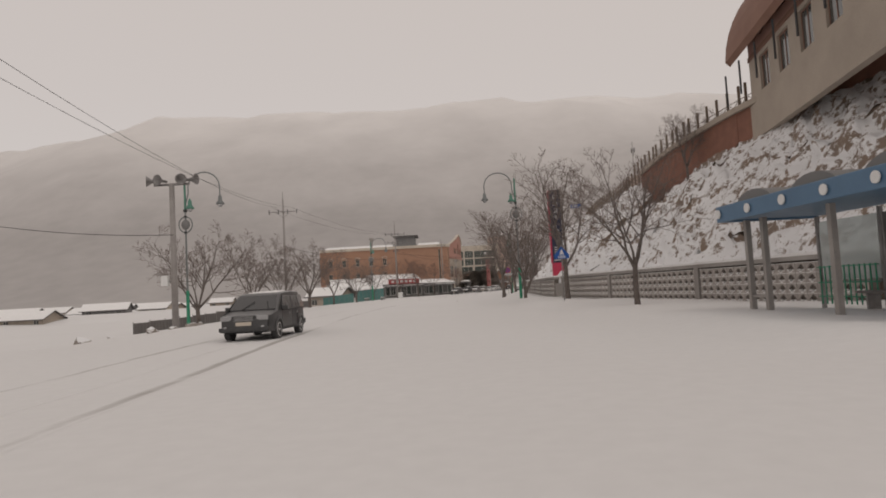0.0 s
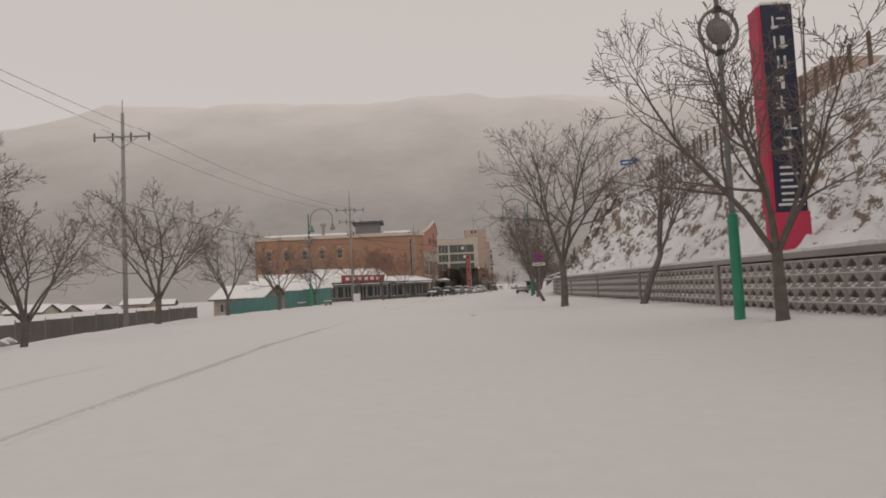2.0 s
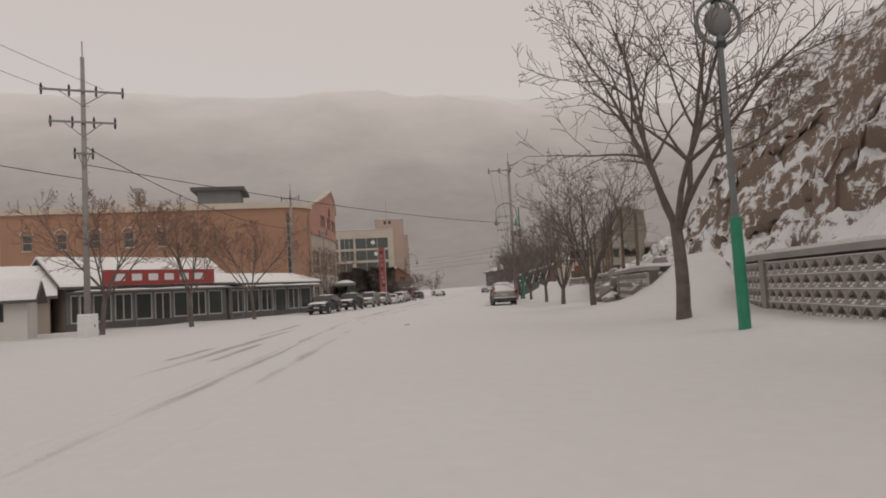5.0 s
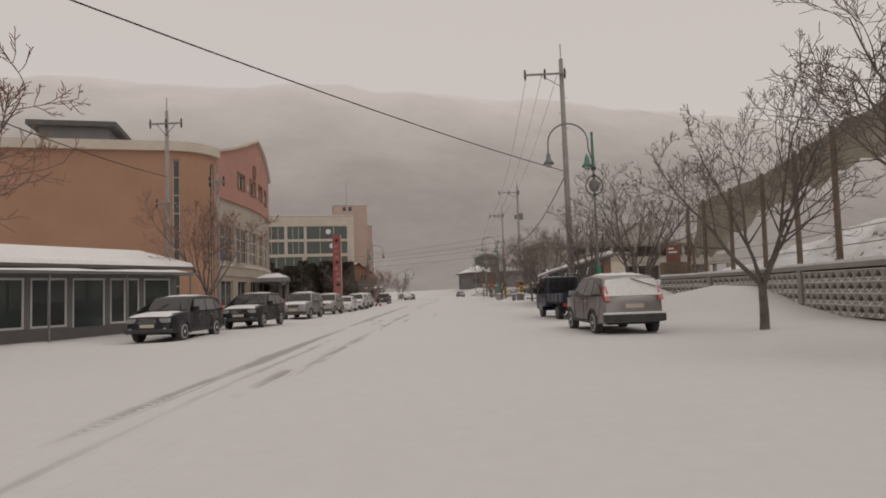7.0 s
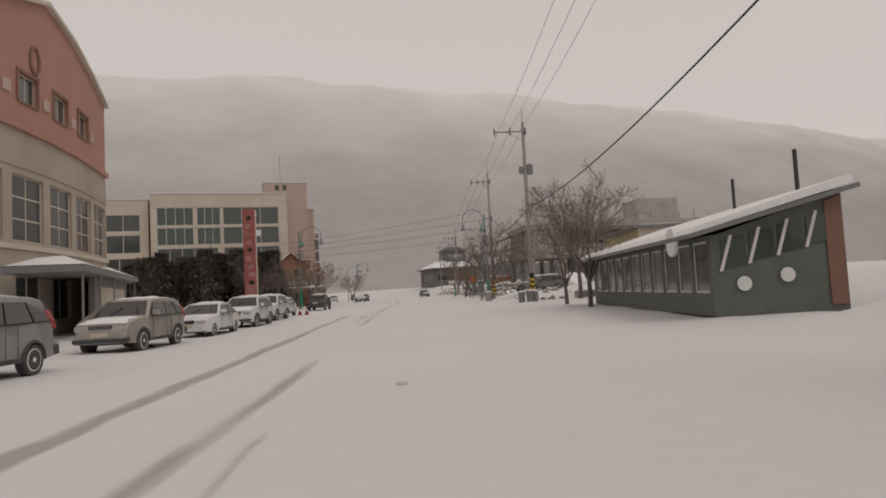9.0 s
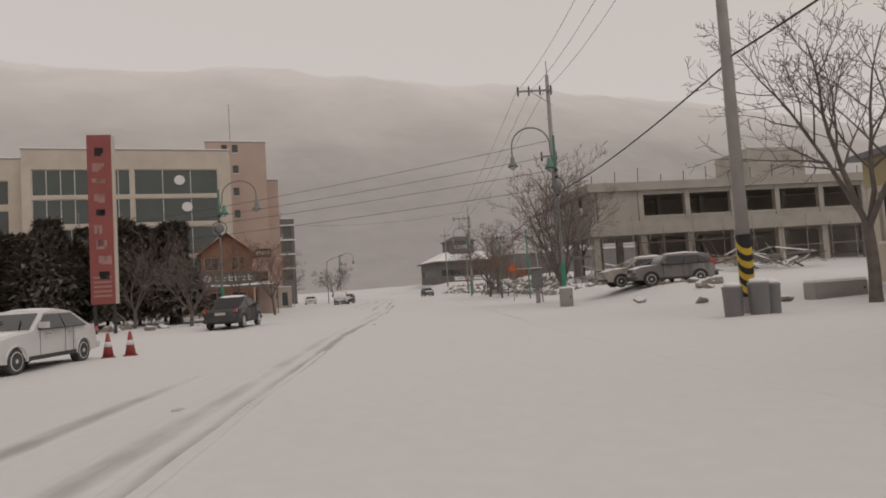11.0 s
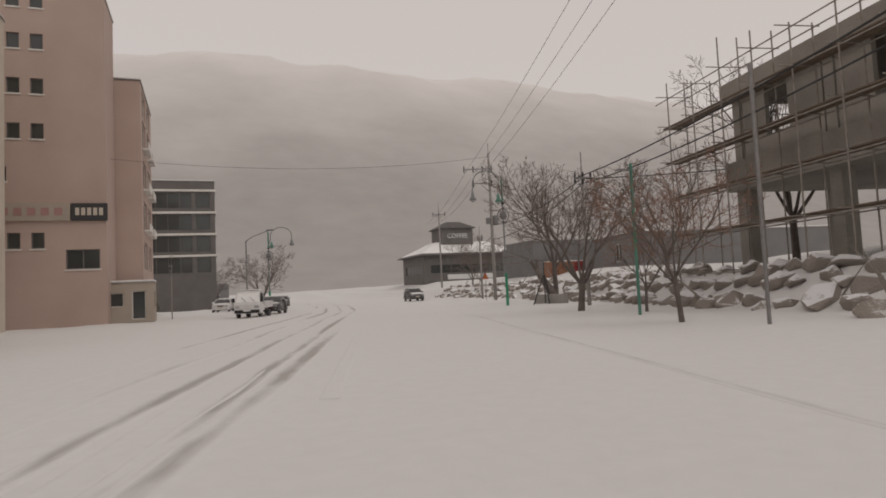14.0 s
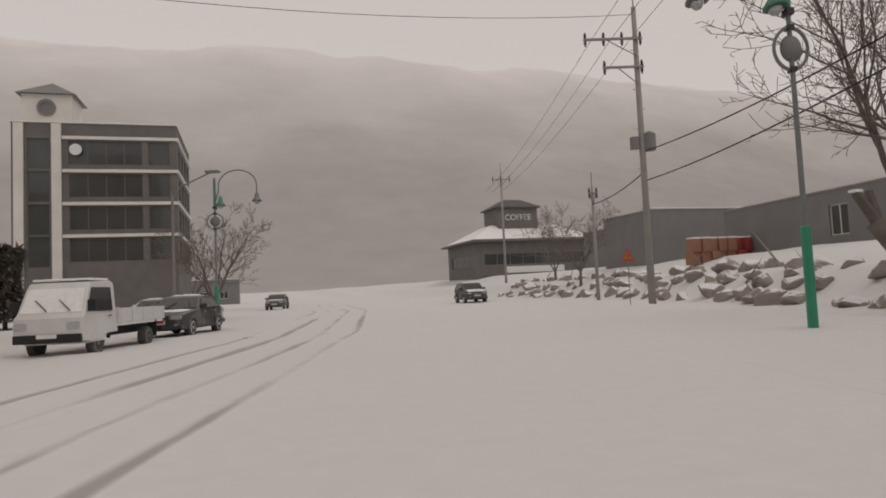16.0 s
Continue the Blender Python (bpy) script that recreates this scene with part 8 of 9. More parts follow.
# ---- middle part of the street ----
def roadside_shed():
    root = thing("shed", 27.9, 171.4, 0, "dark green lean-to restaurant shed with a snow-covered sloping roof", "shed", z=0.15)
    u, v = Vector((0.34, 0.94, 0)), Vector((0.94, -0.34, 0))
    m = Matrix(((u.x, v.x, 0, 0), (u.y, v.y, 0, 0), (0, 0, 1, 0), (0, 0, 0, 1)))
    L, D, h0, h1 = 17.0, 4.0, 2.45, 3.6
    hs = [(0.3 + k * 1.5, 1.55 + k * 1.5, 0.7, 2.3) for k in range(11)]
    wall_panel(root, SHED_GREEN, m, L, h0, 0.15, hs)
    for q in hs:
        window(root, m, q, 0.15, WHITE, PANE, 1, 1, deep=0.04)
    gm = m @ Matrix(((0, 1, 0, 0), (1, 0, 0, 0), (0, 0, 1, 0), (0, 0, 0, 1)))
    sw = prism(B(), ((0.151, -0.4), (D, -0.4), (D, h1), (0.151, h0)), 0.0, 0.15, m)
    part("side_wall", sw, SHED_GREEN, root)
    sw = prism(B(), ((0.151, -0.4), (D, -0.4), (D, h1), (0.151, h0)), L - 0.15, L, m)
    part("side_wall", sw, SHED_GREEN, root)
    for k in range(4):
        b0 = 0.30 + k * 0.86
        zz = 1.42 + k * 0.20
        w = part("side_window", prism(B(), ((b0, zz), (b0 + 0.72, zz + 0.12), (b0 + 0.72, zz + 0.98), (b0, zz + 0.85)), -0.05, -0.004, m), GREEN_PANE, root, "slanting window")
        part("window_bar", prism(B(), ((b0 - 0.1, zz - 0.08), (b0, zz - 0.08), (b0 + 0.35, zz + 1.0), (b0 + 0.25, zz + 1.0)), -0.07, -0.051, m), WHITE, w)
    part("gable_panel", prism(B(), ((D - 0.55, 0.2), (D - 0.05, 0.2), (D - 0.05, h1 - 0.1), (D - 0.55, h1 - 0.3)), -0.06, -0.004, m), BROWN, root, "red-brown boarded end")
    rf = prism(B(), ((-0.8, h0 - 0.10), (D + 0.3, h1 + 0.02), (D + 0.3, h1 + 0.16), (-0.8, h0 + 0.04)), -0.5, L + 0.5, m)
    part("roof", rf, GREY_PANEL, root)
    sn = prism(B(), ((-0.7, h0 + 0.06), (-0.5, h0 + 0.28), (D + 0.1, h1 + 0.42), (D + 0.2, h1 + 0.18)), -0.42, L + 0.42, m)
    part("snow_cover", sn, SNOW_CAP, root, "thick snow on the sloping roof")
    part("round_sign", lathe(B(), ((0.02, -0.05), (0.45, -0.05), (0.45, 0.05), (0.02, 0.05)), 22, m @ pose(1.2, -0.75, 2.35, 90, 0, 0)), SIGN_WHITE, root, "round pale sign")
    for k in range(2):
        part("disc_sign", lathe(B(), ((0.02, 0), (0.22, 0), (0.22, 0.03)), 16, m @ pose(-0.06, 0.9 + 1.3 * k, 0.95 + 0.2 * k, 0, -90, 0)), SIGN_WHITE, root)
    part("chimney", tube(B(), [m @ Vector((6, 3.4, 3.0)), m @ Vector((6, 3.4, 5.0))], 0.06, 8), DARK_STEEL, root)
    part("chimney", tube(B(), [m @ Vector((2, 3.8, 3.2)), m @ Vector((2, 3.8, 5.3))], 0.07, 8), DARK_STEEL, root)
    part("back_wall", box(B(), 0.151, L - 0.151, D - 0.15, D, -0.4, h1 - 0.05, m), CHARCOAL, root)
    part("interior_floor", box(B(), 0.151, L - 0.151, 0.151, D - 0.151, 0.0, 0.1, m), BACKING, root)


roadside_shed()


def net_fence():
    root = tagged(new("net_fence"), "timber-posted fence with olive shade net above the block wall", "fence")
    foot = [(31.0, 159.6), (30.4, 157.3), (30.0, 154.6), (29.4, 151.6), (28.1, 148.2), (26.8, 145.0), (25.4, 141.6), (23.9, 136.8), (22.2, 131.6)]
    tops = [5.9, 6.1, 6.3, 6.5, 6.8, 7.0, 7.1, 6.4, 5.5]
    for (x, y), h in zip(foot, tops):
        zb = hill_z(x, y)
        part("post", tube(B(), [(x, y, zb - 0.3), (x + 0.05, y, (zb + h) / 2), (x + 0.12, y, h)], [0.12, 0.11, 0.10], 8), WOOD, root)
    part("brace", tube(B(), [(30.2, 157.9, 2.0), (31.0, 159.6, 5.3)], 0.08, 6), WOOD, root, "slanting prop")
    for k in range(7):
        dz = 0.3 + k * 0.55
        part("wire", tube(B(), [(x + 0.05, y, hill_z(x, y) + dz) for x, y in foot], 0.018, 4), STEEL, root)
    vs, fs, nj, ni = [], [], 10, 60
    for i in range(ni + 1):
        t = i / ni * (len(foot) - 1)
        a = min(int(t), len(foot) - 2)
        x, y = (foot[a][c] + (foot[a + 1][c] - foot[a][c]) * (t - a) for c in (0, 1))
        h = tops[a] + (tops[a + 1] - tops[a]) * (t - a)
        hang = 3.6 if t < 1.4 else 3.6 - 1.5 * min(1, (t - 1.4) / 1.4) + 1.2 * float(sstep(t, 6.0, 7.6))
        sag = math.sin(math.pi * (t - a))
        for j in range(nj + 1):
            v = j / nj
            belly = 0.35 * math.sin(math.pi * v) * (0.5 + 0.5 * sag) + 0.16 * noise.noise((x * 1.3, y * 1.3, v * 4))
            vs.append((x + 0.25 + belly + (1 - v) * 0.5, y - belly * 0.3, h - 0.12 * sag * (1 - v) + 0.25 * (1 - v) - hang * v * (0.85 + 0.25 * noise.noise((t * 2.3, 3, 1)))))
    for i in range(ni):
        for j in range(nj):
            q = i * (nj + 1) + j
            fs.append((q, q + 1, q + nj + 2, q + nj + 1))
    mesh_of("shade_net", vs, fs, NET, root, True, "sagging olive net")


net_fence()
board = thing("notice_board", 30.9, 161.0, -15, "small faded red notice board on a dark box", "sign", z=1.6)
part("box", bevel(box(B(), -0.75, 0.75, -0.35, 0.35, -0.4, 1.15), 0.02), WOOD, board)
part("panel", bevel(box(B(), -0.42, 0.42, -0.05, 0.05, 1.153, 2.25), 0.01), BRICK, board)
for k in range(2):
    part("text_bar", box(B(), -0.30, 0.05 + 0.2 * k, -0.06, -0.051, 1.95 - 0.22 * k, 2.05 - 0.22 * k), SIGN_WHITE, board)


def yellow_hut():
    root = thing("site_hut", 45.6, 204.6, -18 - 90, "low pale yellow building with white-framed sliding windows", "building", z=0.55)
    L, D, h = 9.5, 5, 4.6
    hs = [(0.55, 3.2, 1.5, 3.3), (4.2, 6.9, 1.5, 3.3)]
    wall_panel(root, CREAM, Matrix(), L, h, 0.2, hs)
    for q in hs:
        window(root, Matrix(), q, 0.2, WHITE, PANE, 2, 1, fw=0.10, sill=WHITE)
    part("band", box(B(), -0.02, L, -0.05, -0.003, 3.55, h - 0.02), DULL_YELLOW, root, "dull yellow upper band")
    part("wall", box(B(), 0, 0.2, 0.201, D, 0, h), CREAM, root)
    part("wall", box(B(), L - 0.2, L, 0.201, D, 0, h), CREAM, root)
    part("wall", box(B(), 0.201, L - 0.201, D - 0.2, D, 0, h), CREAM, root)
    part("roof", box(B(), -0.4, L + 0.4, -0.4, D + 0.4, h + 0.003, h + 0.20), GREY_PANEL, root)
    snow_slab(root, Matrix(), -0.35, L + 0.35, -0.35, D + 0.35, h + 0.205, 0.15)


yellow_hut()


def bin_can(x, y, r, h, mat, label):
    root = thing("litter_bin", x, y, 0, label, "bin", "grey bins")
    part("can", lathe(B(), ((r * 0.84, -0.05), (r * 0.9, 0.02), (r, h * 0.9), (r * 1.03, h * 0.92), (r * 1.03, h), (r * 0.9, h)), 16), mat, root, smooth=True)
    part("snow_cover", lathe(B(), ((r * 0.92, h + 0.002), (r * 0.75, h + 0.09), (r * 0.3, h + 0.13), (0.02, h + 0.13)), 14), SNOW_CAP, root, "", True)


for x, y, r, h in ((35.5, 200.9, 0.26, 0.80), (36.0, 200.5, 0.27, 0.84), (36.5, 200.6, 0.25, 0.80)):
    bin_can(x, y, r, h, GREY_PANEL, "grey cylindrical bin with a snow cap beside a pole")
control_box(39.0, 216.12, -18, 0.6, 0.5, 0.92, CONCRETE, "square grey concrete bin beside a lamp post")
control_box(43.2, 204.3, -18, 1.9, 0.7, 0.55, CONCRETE, "low concrete trough half buried in snow")


def meter_box():
    root = thing("meter_box", 41.4, 224.0, -22, "large grey electrical box on a single concrete post", "cabinet")
    part("post", tube(B(), [(0, 0, -0.2), (0, 0, 0.1), (0, 0, 1.2)], [0.22, 0.15, 0.14], 10), POLE, root)
    part("box", bevel(box(B(), -0.34, 0.34, -0.26, 0.26, 0.95, 2.15), 0.02), GREY_PANEL, root)
    part("door", bevel(box(B(), -0.28, 0.28, -0.29, -0.263, 1.02, 2.08), 0.006), LAMP_GREY, root)
    part("lid", bevel(box(B(), -0.38, 0.38, -0.32, 0.30, 2.153, 2.20), 0.01), GREY_PANEL, root)
    part("snow_cover", bevel(box(B(), -0.34, 0.34, -0.26, 0.26, 2.203, 2.27), 0.03), SNOW_CAP, root)
    part("stay", tube(B(), [(0.35, 0.4, -0.1), (-0.1, 0.4, 5.6)], 0.05, 6), RAWCON, root, "thin pale timber stay")


meter_box()


def cone(x, y):
    root = thing("traffic_cone", x, y, 10, "red traffic cone with a white band on the snow", "traffic cone", "traffic cones")
    part("base", bevel(box(B(), -0.19, 0.19, -0.19, 0.19, -0.02, 0.04), 0.01), RED, root)
    part("body", lathe(B(), ((0.15, 0.04), (0.035, 0.70), (0.02, 0.71)), 16), RED, root, smooth=True)
    part("band", lathe(B(), ((0.108, 0.32), (0.083, 0.46), (0.07, 0.46)), 16), SIGN_WHITE, root, smooth=True)


cone(19.35, 207.5)
cone(19.9, 207.7)


def banner_tower():
    root = thing("banner_tower", 16.3, 226.0, -8, "tall narrow red sign tower with pale characters on dark legs", "sign")
    for sx in (-0.55, 0.45):
        part("leg", box(B(), sx, sx + 0.12, -0.1, 0.1, -0.2, 1.9), DARK_STEEL, root)
    part("panel", bevel(box(B(), -0.62, 0.62, -0.22, 0.22, 1.6, 10.9), 0.02), FADED_RED, root)
    part("edge", box(B(), 0.623, 0.70, -0.2, 0.2, 1.6, 10.85), CREAM, root)
    rr = random.Random(9)
    for k in range(9):
        z = 9.9 - k * 0.85
        for _ in range(3):
            a = rr.uniform(-0.42, 0.0)
            part("stroke", box(B(), a, a + rr.uniform(0.25, 0.5), -0.235, -0.222, z + rr.uniform(-0.25, 0.2), z + 0.27), FADED_PINK if k % 4 else BLACK, root)
    for k in range(5):
        part("text_line", box(B(), -0.45, 0.45, -0.235, -0.222, 2.0 + k * 0.25, 2.1 + k * 0.25), FADED_PINK, root)
    return root


banner_tower()


def evergreen(x, y, h, w, seed):
    root = thing("evergreen_tree", x, y, seed * 40, "dark evergreen shrub tree dusted with snow before the hotel", "tree", "evergreens before the hotel")
    rr = random.Random(seed)
    part("trunk", tube(B(), [(0, 0, -0.2), (0.05, 0, h * 0.8)], [0.14, 0.04], 8), BARK, root)
    vs, fs = [], []
    for k in range(6500):
        t = rr.random() ** 0.8
        z = 0.5 + (h - 0.5) * t
        rad = w * (1 - t * 0.6) * (0.45 + 0.55 * rr.random() ** 0.6) * (0.8 + 0.3 * math.sin(5 * t + seed))
        a = rr.uniform(0, 2 * math.pi)
        c = Vector((rad * math.cos(a), rad * math.sin(a), z))
        d = Vector((math.cos(a + rr.gauss(0, 0.5)), math.sin(a + rr.gauss(0, 0.5)), rr.gauss(0.1, 0.4))).normalized()
        u, v = axes(d)
        s = rr.uniform(0.16, 0.36)
        b = len(vs)
        vs += [c - u * s * 0.5, c + u * s * 0.5, c + d * s * 1.8 + v * s * 0.2]
        fs.append((b, b + 1, b + 2))
    mesh_of("crown", vs, fs, EVERGREEN, root)


def hill_pine(x, y, top, w):
    """A thin-stemmed pine with a flat, ragged crown."""
    z0 = hill_z(x, y)
    root = thing("pine_tree", x, y, 0, "dark pine with a flat ragged crown on the hilltop", "tree", z=z0)
    h = top - z0
    rr = random.Random(31)
    part("trunk", tube(B(), [(0.5, 0.2, -0.4), (0.3, 0.1, h * 0.4), (-0.1, 0, h * 0.75), (0, 0, h)], [0.17, 0.14, 0.10, 0.04], 8), BARK, root)
    bm, tips = B(), []
    for k in range(16):
        a, zb = k * 2.4, h * (0.56 + 0.43 * k / 16)
        tip = Vector((w * rr.uniform(0.55, 1.0) * math.cos(a), w * rr.uniform(0.55, 1.0) * math.sin(a), zb + rr.uniform(-0.1, 0.35)))
        tube(bm, [(0, 0, zb - 0.3), tuple(tip * 0.5 + Vector((0, 0, zb * 0.5 - 0.05))), tuple(tip)], [0.05, 0.035, 0.015], 5)
        tips += [tip, tip * 0.6 + Vector((0, 0, zb * 0.4 + 0.1))]
    part("limb", bm, BARK, root)
    vs, fs = [], []
    for tip in tips:
        for _ in range(150):
            c = tip + Vector((rr.gauss(0, 0.26), rr.gauss(0, 0.26), rr.gauss(0, 0.13)))
            d = Vector((rr.gauss(0, 1), rr.gauss(0, 1), rr.gauss(0.5, 0.6))).normalized()
            u, _v = axes(d)
            b = len(vs)
            vs += [c - u * 0.012, c + u * 0.012, c + d * rr.uniform(0.12, 0.22)]
            fs.append((b, b + 1, b + 2))
    mesh_of("crown", vs, fs, EVERGREEN, root)


hill_pine(29.5, 132.8, 14.1, 1.5)
ER = random.Random(77)
hedge = [(3 + 0.9 * k + ER.uniform(-0.5, 0.5), 240 + 5 * math.sin(k * 1.7), ER.uniform(5.4, 7.8), ER.uniform(2.2, 2.9)) for k in range(19)]
for k, (x, y, h, w) in enumerate(hedge + [(28.2, 300, 4.8, 1.9)]):
    evergreen(x, y, h, w, k + 2)


def pension():
    root = thing("pension_house", 20.4, 251, 0, "two-storey red-brown guest house with a gabled front and snowy porch", "house", z=0)
    hs = [(0.25, 1.55, 4.35, 5.6), (2.7, 4.0, 4.35, 5.6), (0.6, 2.0, 0.8, 2.3), (2.6, 4.0, 0.2, 2.3)]
    wall_panel(root, BRICK_ORANGE, Matrix(), 4.6, 6.0, 0.25, hs)
    for q in hs:
        window(root, Matrix(), q, 0.25, CREAM, PANE, 2, 1)
    bm = B()
    box(bm, 0, 0.25, 0.251, 8, 0, 6.0)
    box(bm, 4.35, 4.6, 0.251, 8, 0, 6.0)
    box(bm, 0, 4.6, 8.001, 8.25, 0, 6.0)
    part("wall", bm, BROWN, root)
    m = pose(4.6, 0, 0, 0, 0, 90)
    roof_gable(root, BRICK, m, -0.1, 8.3, 0, 4.6, 6.02, 7.8, 0.4, 0.05)
    part("gable_wall", prism(B(), ((0, 6.001), (4.6, 6.001), (2.3, 7.75)), 0.02, 0.25, Matrix(((0, 1, 0, 0), (1, 0, 0, 0), (0, 0, 1, 0), (0, 0, 0, 1)))), BRICK_ORANGE, root)
    sg = part("shop_sign", bevel(box(B(), -0.6, 4.75, -1.9, -1.7, 3.0, 4.05), 0.02), CHARCOAL, root, "long dark sign board")
    part("emblem", lathe(B(), ((0.02, 0), (0.36, 0), (0.36, 0.02)), 20, pose(0.55, -1.905, 3.53, 90, 0, 0)), SIGN_WHITE, sg, "round white emblem")
    rr = random.Random(6)
    for k in range(6):                                 # unreadable characters as plain bars
        a = 1.25 + k * 0.57
        part("lettering", box(B(), a, a + 0.34, -1.915, -1.901, 3.28, 3.36), SIGN_WHITE, sg)
        part("lettering", box(B(), a, a + 0.08, -1.916, -1.901, 3.37, 3.80), SIGN_WHITE, sg)
        part("lettering", box(B(), a + 0.12, a + 0.40, -1.917, -1.901, 3.55, 3.63), SIGN_WHITE, sg)
    for k in range(3):
        part("sign_bracket", box(B(), 0.2 + k * 2.0, 0.28 + k * 2.0, -1.7, 0.0, 3.4, 3.48), STEEL, root)
    part("porch_roof", box(B(), -0.4, 6.8, -3.2, -1.01, 2.62, 2.76), GREY_PANEL, root)
    snow_slab(root, Matrix(), -0.35, 6.75, -3.15, -1.05, 2.765, 0.2, "snow lying on the porch roof")
    for k in range(5):
        part("porch_post", tube(B(), [(-0.2 + k * 1.7, -3.0, -0.1), (-0.2 + k * 1.7, -3.0, 2.62)], 0.05, 8), WOOD, root)
    part("shop_wall", box(B(), 4.9, 6.6, -1.0, 3, 0, 2.6), PALE_PINK, root)


pension()
kiosk = block_building("kiosk", 27.6, 277.6, 3.4, 2.6, 2.75, BEIGE, [(0.5, 1.5, 1.1, 2.1, 1, 1), (2.0, 2.9, 0.2, 2.2, 1, 1)], [(0.5, 1.9, 1.0, 2.1, 2, 1)], "small beige kiosk with a snowy flat roof below the tower", parapet=0.1, thick=0.12)
utility_pole(31.9, 283.8, 0, 4.3, "slim white post with a round globe", ((0.1, 0.12, 1),), r=0.05)


def road_light():
    root = thing("road_light", 38.2, 292.5, -15, "slender modern road light with a long straight arm", "street lamp")
    part("pole", tube(B(), [(0, 0, -0.2), (0, 0, 6.9)], [0.09, 0.06], 10), STEEL, root)
    part("arm", tube(B(), [(0, 0, 6.8), (0.6, -0.3, 7.2), (2.4, -1.2, 7.7)], 0.04, 8), STEEL, root)
    part("head", bevel(box(B(), 2.2, 2.9, -1.5, -1.1, 7.66, 7.76), 0.02), LAMP_GREY, root)


road_light()

# grey sheds and stacked goods behind the boulder bank
block_building("warehouse", 76.0, 282.3, 24, 16, 4.3, GREY_PANEL, [], [], "grey metal-clad warehouse with snow along its roof edge", z=1.9, parapet=0.2, ang=-7, left=[(10.8, 12.3, 1.5, 3.4, 2, 1)])
block_building("warehouse", 75.5, 304, 11, 8, 5.2, GREY_PANEL, [], [], "low grey metal-clad warehouse behind stacked crates", z=2.0, parapet=0.2)
block_building("warehouse", 85.0, 325, 10.0, 8, 5.5, GREY_PANEL, [], [], "dark grey warehouse far behind the boulders", z=2.2, parapet=0.2)
stack = random.Random(3)
for k in range(14):
    col, row = k % 7, k // 7
    x0, z0 = 72.3 + col * 0.74, hz(73, 295.5) + row * 0.925
    mat, hue = ((RED, "red") if col > 4 else (BRICK_ORANGE, "orange"))
    crate = thing("crate", x0, 295.4 - 0.15 * (k % 3), 3 - k % 5, hue + " plastic crate with snow on it, stacked by a warehouse", "crate", "stacked crates", z=z0)
    part("body", bevel(box(B(), 0, 0.70, -0.4, 0.4, -0.03, 0.90), 0.03), mat, crate)
    for q in range(3):
        part("rib", box(B(), 0.02, 0.68, -0.425, -0.402, 0.14 + q * 0.27, 0.20 + q * 0.27), mat, crate)
    if row:
        part("snow_cover", bevel(box(B(), 0.03, 0.67, -0.37, 0.37, 0.903, 1.02), 0.04), SNOW_CAP, crate)

# rubble and timber on the site
for k in range(110):
    a = stack.gauss(-10, 40)
    x, y = ((stack.gauss(54.0, 1.6), stack.uniform(230.5, 234)), (stack.gauss(67.0, 3.0), stack.uniform(229, 234)), (stack.uniform(50, 70), stack.uniform(232, 238)))[k % 3]
    L = stack.uniform(1.5, 4.0)
    bm = box(B(), -L / 2, L / 2, -0.08, 0.08, 0, 0.10, pose(x, y, hz(x, y) + 0.05 + (0.1 * (k % 4) if k % 3 == 2 else 0.035 * (k // 3)), stack.uniform(-9, 9), stack.uniform(-20, 20), a))
    solid("timber_plank", bm, (WOOD, SNOW_CAP, RAWCON, STEEL)[k % 4], "loose snow-dusted plank lying in the snow on the site", "plank", "loose planks on the site")
bm = B()
bmesh.ops.create_icosphere(bm, subdivisions=3, radius=1.0)
for v in bm.verts:
    k = 1 + 0.25 * noise.noise(v.co * 1.7)
    v.co = Vector((59.5 + v.co.x * 2.8 * k, 234.5 + v.co.y * 1.7 * k, hz(59, 234) + max(v.co.z, -0.1) * 1.5 * k))
solid("snow_mound", bm, SNOW_CAP, "snow-covered heap of building material", "heap")
# brick pallet, roadside stakes
for x, y, h, lab in ((49.5, 248.0, 5.7, "thin green-painted steel post by the verge"), (44.87, 232.2, 5.4, "thin green steel post beside a warning sign"), (47.45, 240.25, 6.6, "slim pale steel post by the snowy verge")):
    root = thing("steel_post", x, y, 0, lab, "post", "thin posts")
    part("shaft", tube(B(), [(0, 0, -0.2), (0, 0, h)], 0.06 if h < 6 else 0.05, 8), DULL_GREEN if h < 6 else STEEL, root)
    if h < 6:
        part("crossarm", box(B(), -0.6, 0.15, -0.03, 0.03, h - 0.3, h - 0.22), STEEL, root)
        part("band", tube(B(), [(0, 0, 2.6), (0, 0, 3.1)], 0.068, 8), GREEN, root)
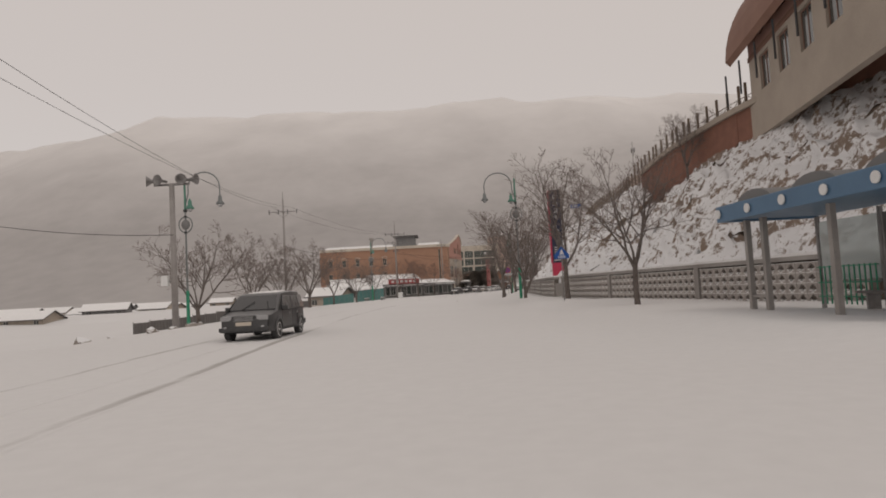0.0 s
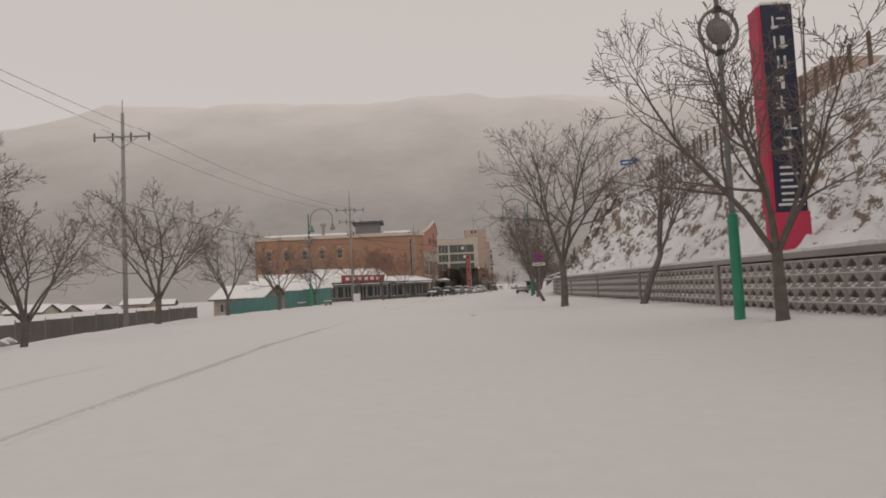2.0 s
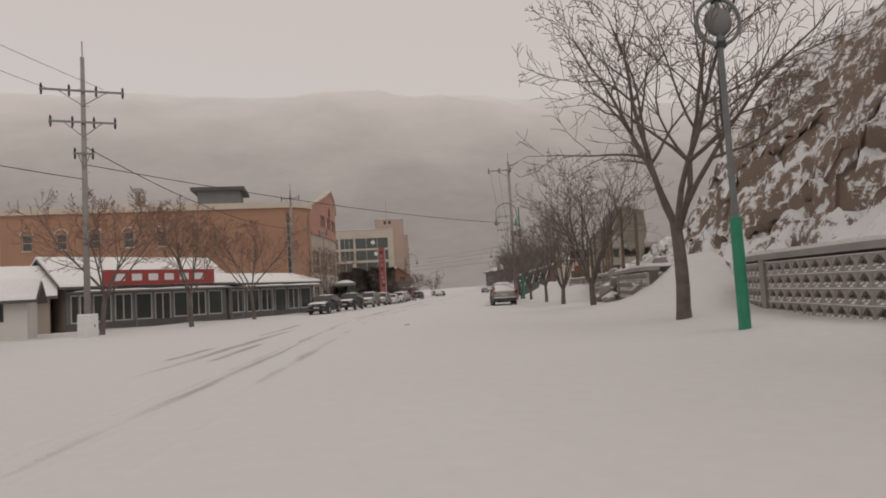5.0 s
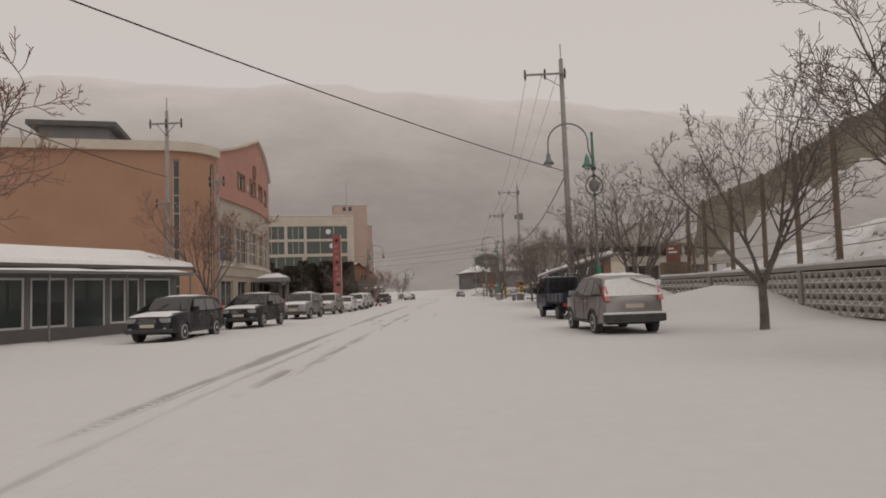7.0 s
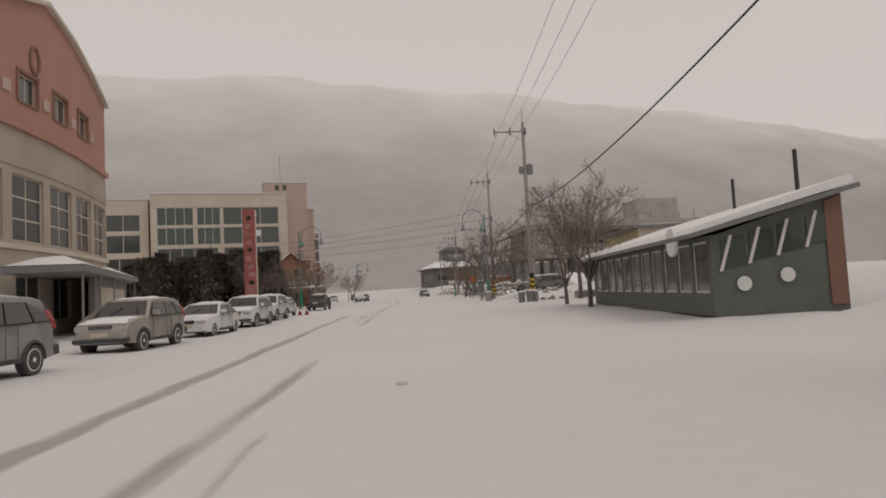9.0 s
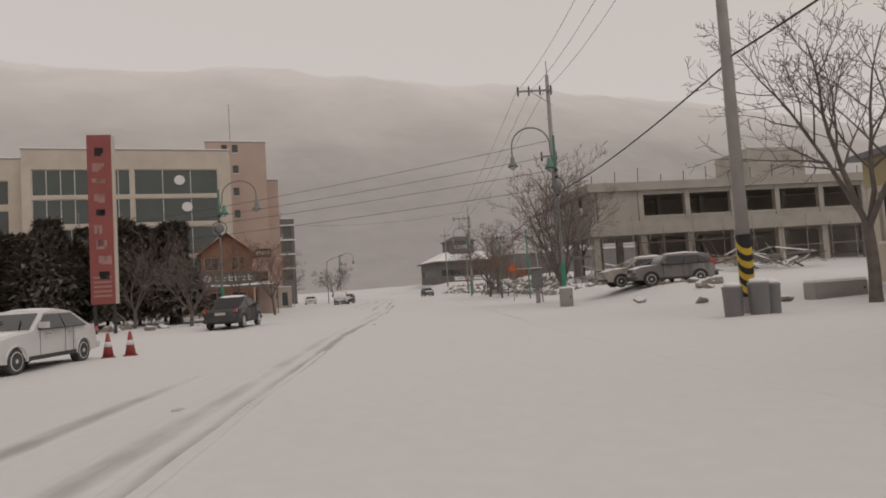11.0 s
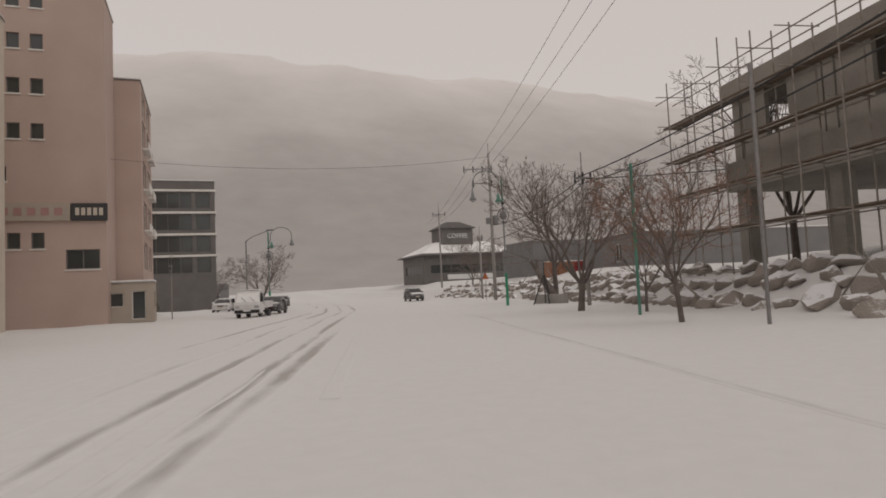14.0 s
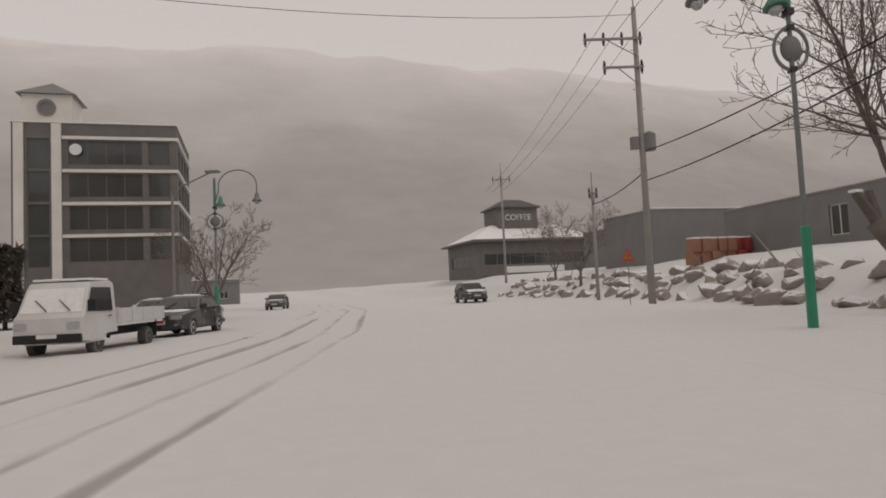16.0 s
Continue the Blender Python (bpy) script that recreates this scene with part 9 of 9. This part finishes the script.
# tripod of stakes and the lopped trunk by the big bare tree
tripod = thing("stake_tripod", 54.15, 263.3, 0, "dark tripod of stakes standing before a concrete beam", "stakes")
for dx, dy in ((-0.75, 0.2), (0.65, 0.35), (0.0, -0.5)):
    part("stake", tube(B(), [(dx, dy, -0.1), (dx * 0.08, dy * 0.08, 1.75)], 0.04, 6), DARK_STEEL, tripod)
part("post", tube(B(), [(0.05, 0.1, -0.1), (0, 0.02, 2.6)], 0.035, 6), DARK_STEEL, tripod)
stump = tagged(new("tree_stump"), "lopped leaning tree trunk with cut stubs on the bank", "tree stump")
zb = hz(56.6, 267.4)
part("trunk", tube(B(), [(57.1, 266.8, zb - 0.3), (56.7, 267.2, zb + 0.9), (56.1, 267.8, zb + 2.2)], [0.36, 0.29, 0.21], 10), BARK, stump, smooth=True)
part("stub", tube(B(), [(56.2, 267.7, zb + 2.0), (55.7, 267.9, zb + 2.9)], [0.15, 0.11], 8), BARK, stump)
part("stub", tube(B(), [(56.15, 267.75, zb + 2.1), (56.25, 268.0, zb + 2.95)], [0.14, 0.10], 8), BARK, stump)
part("snow_cap", bevel(box(B(), 55.58, 55.82, 267.78, 268.0, zb + 2.9, zb + 2.97), 0.02), SNOW_CAP, stump)

# far end of the street
for x, y, w, h, mt in ((12, 350, 14, 7, GREY_PANEL), (26, 395, 14, 5, GREY_PANEL)):
    block_building("far_house", x, y, w, 9, h, mt, rows_of(1, w - 1, 3, 1.6, (1.2,) if h < 6 else (1.2, 4.0), 1.4), [], "pale low building at the far end of the street", parapet=0.3)
for kind, x, y, s in ((0, 36, 335, 0.9), (1, 30, 352, 1.0)):
    tree(kind, x, y, x * 7 % 360, s)

# ---- the wall's blocks, last ----
for root, inner, rest in WALL_PIECES:
    for m in inner:
        o = new("concrete_block", BLOCK_MESH)
        o.parent = root
        o.matrix_basis = m
    if rest:
        joined(BLOCK_MESH, rest, "block_courses", BLOCK, root)
    joined(FILL_MESH, inner + rest, "snow_fillings", SNOW_CAP, root)
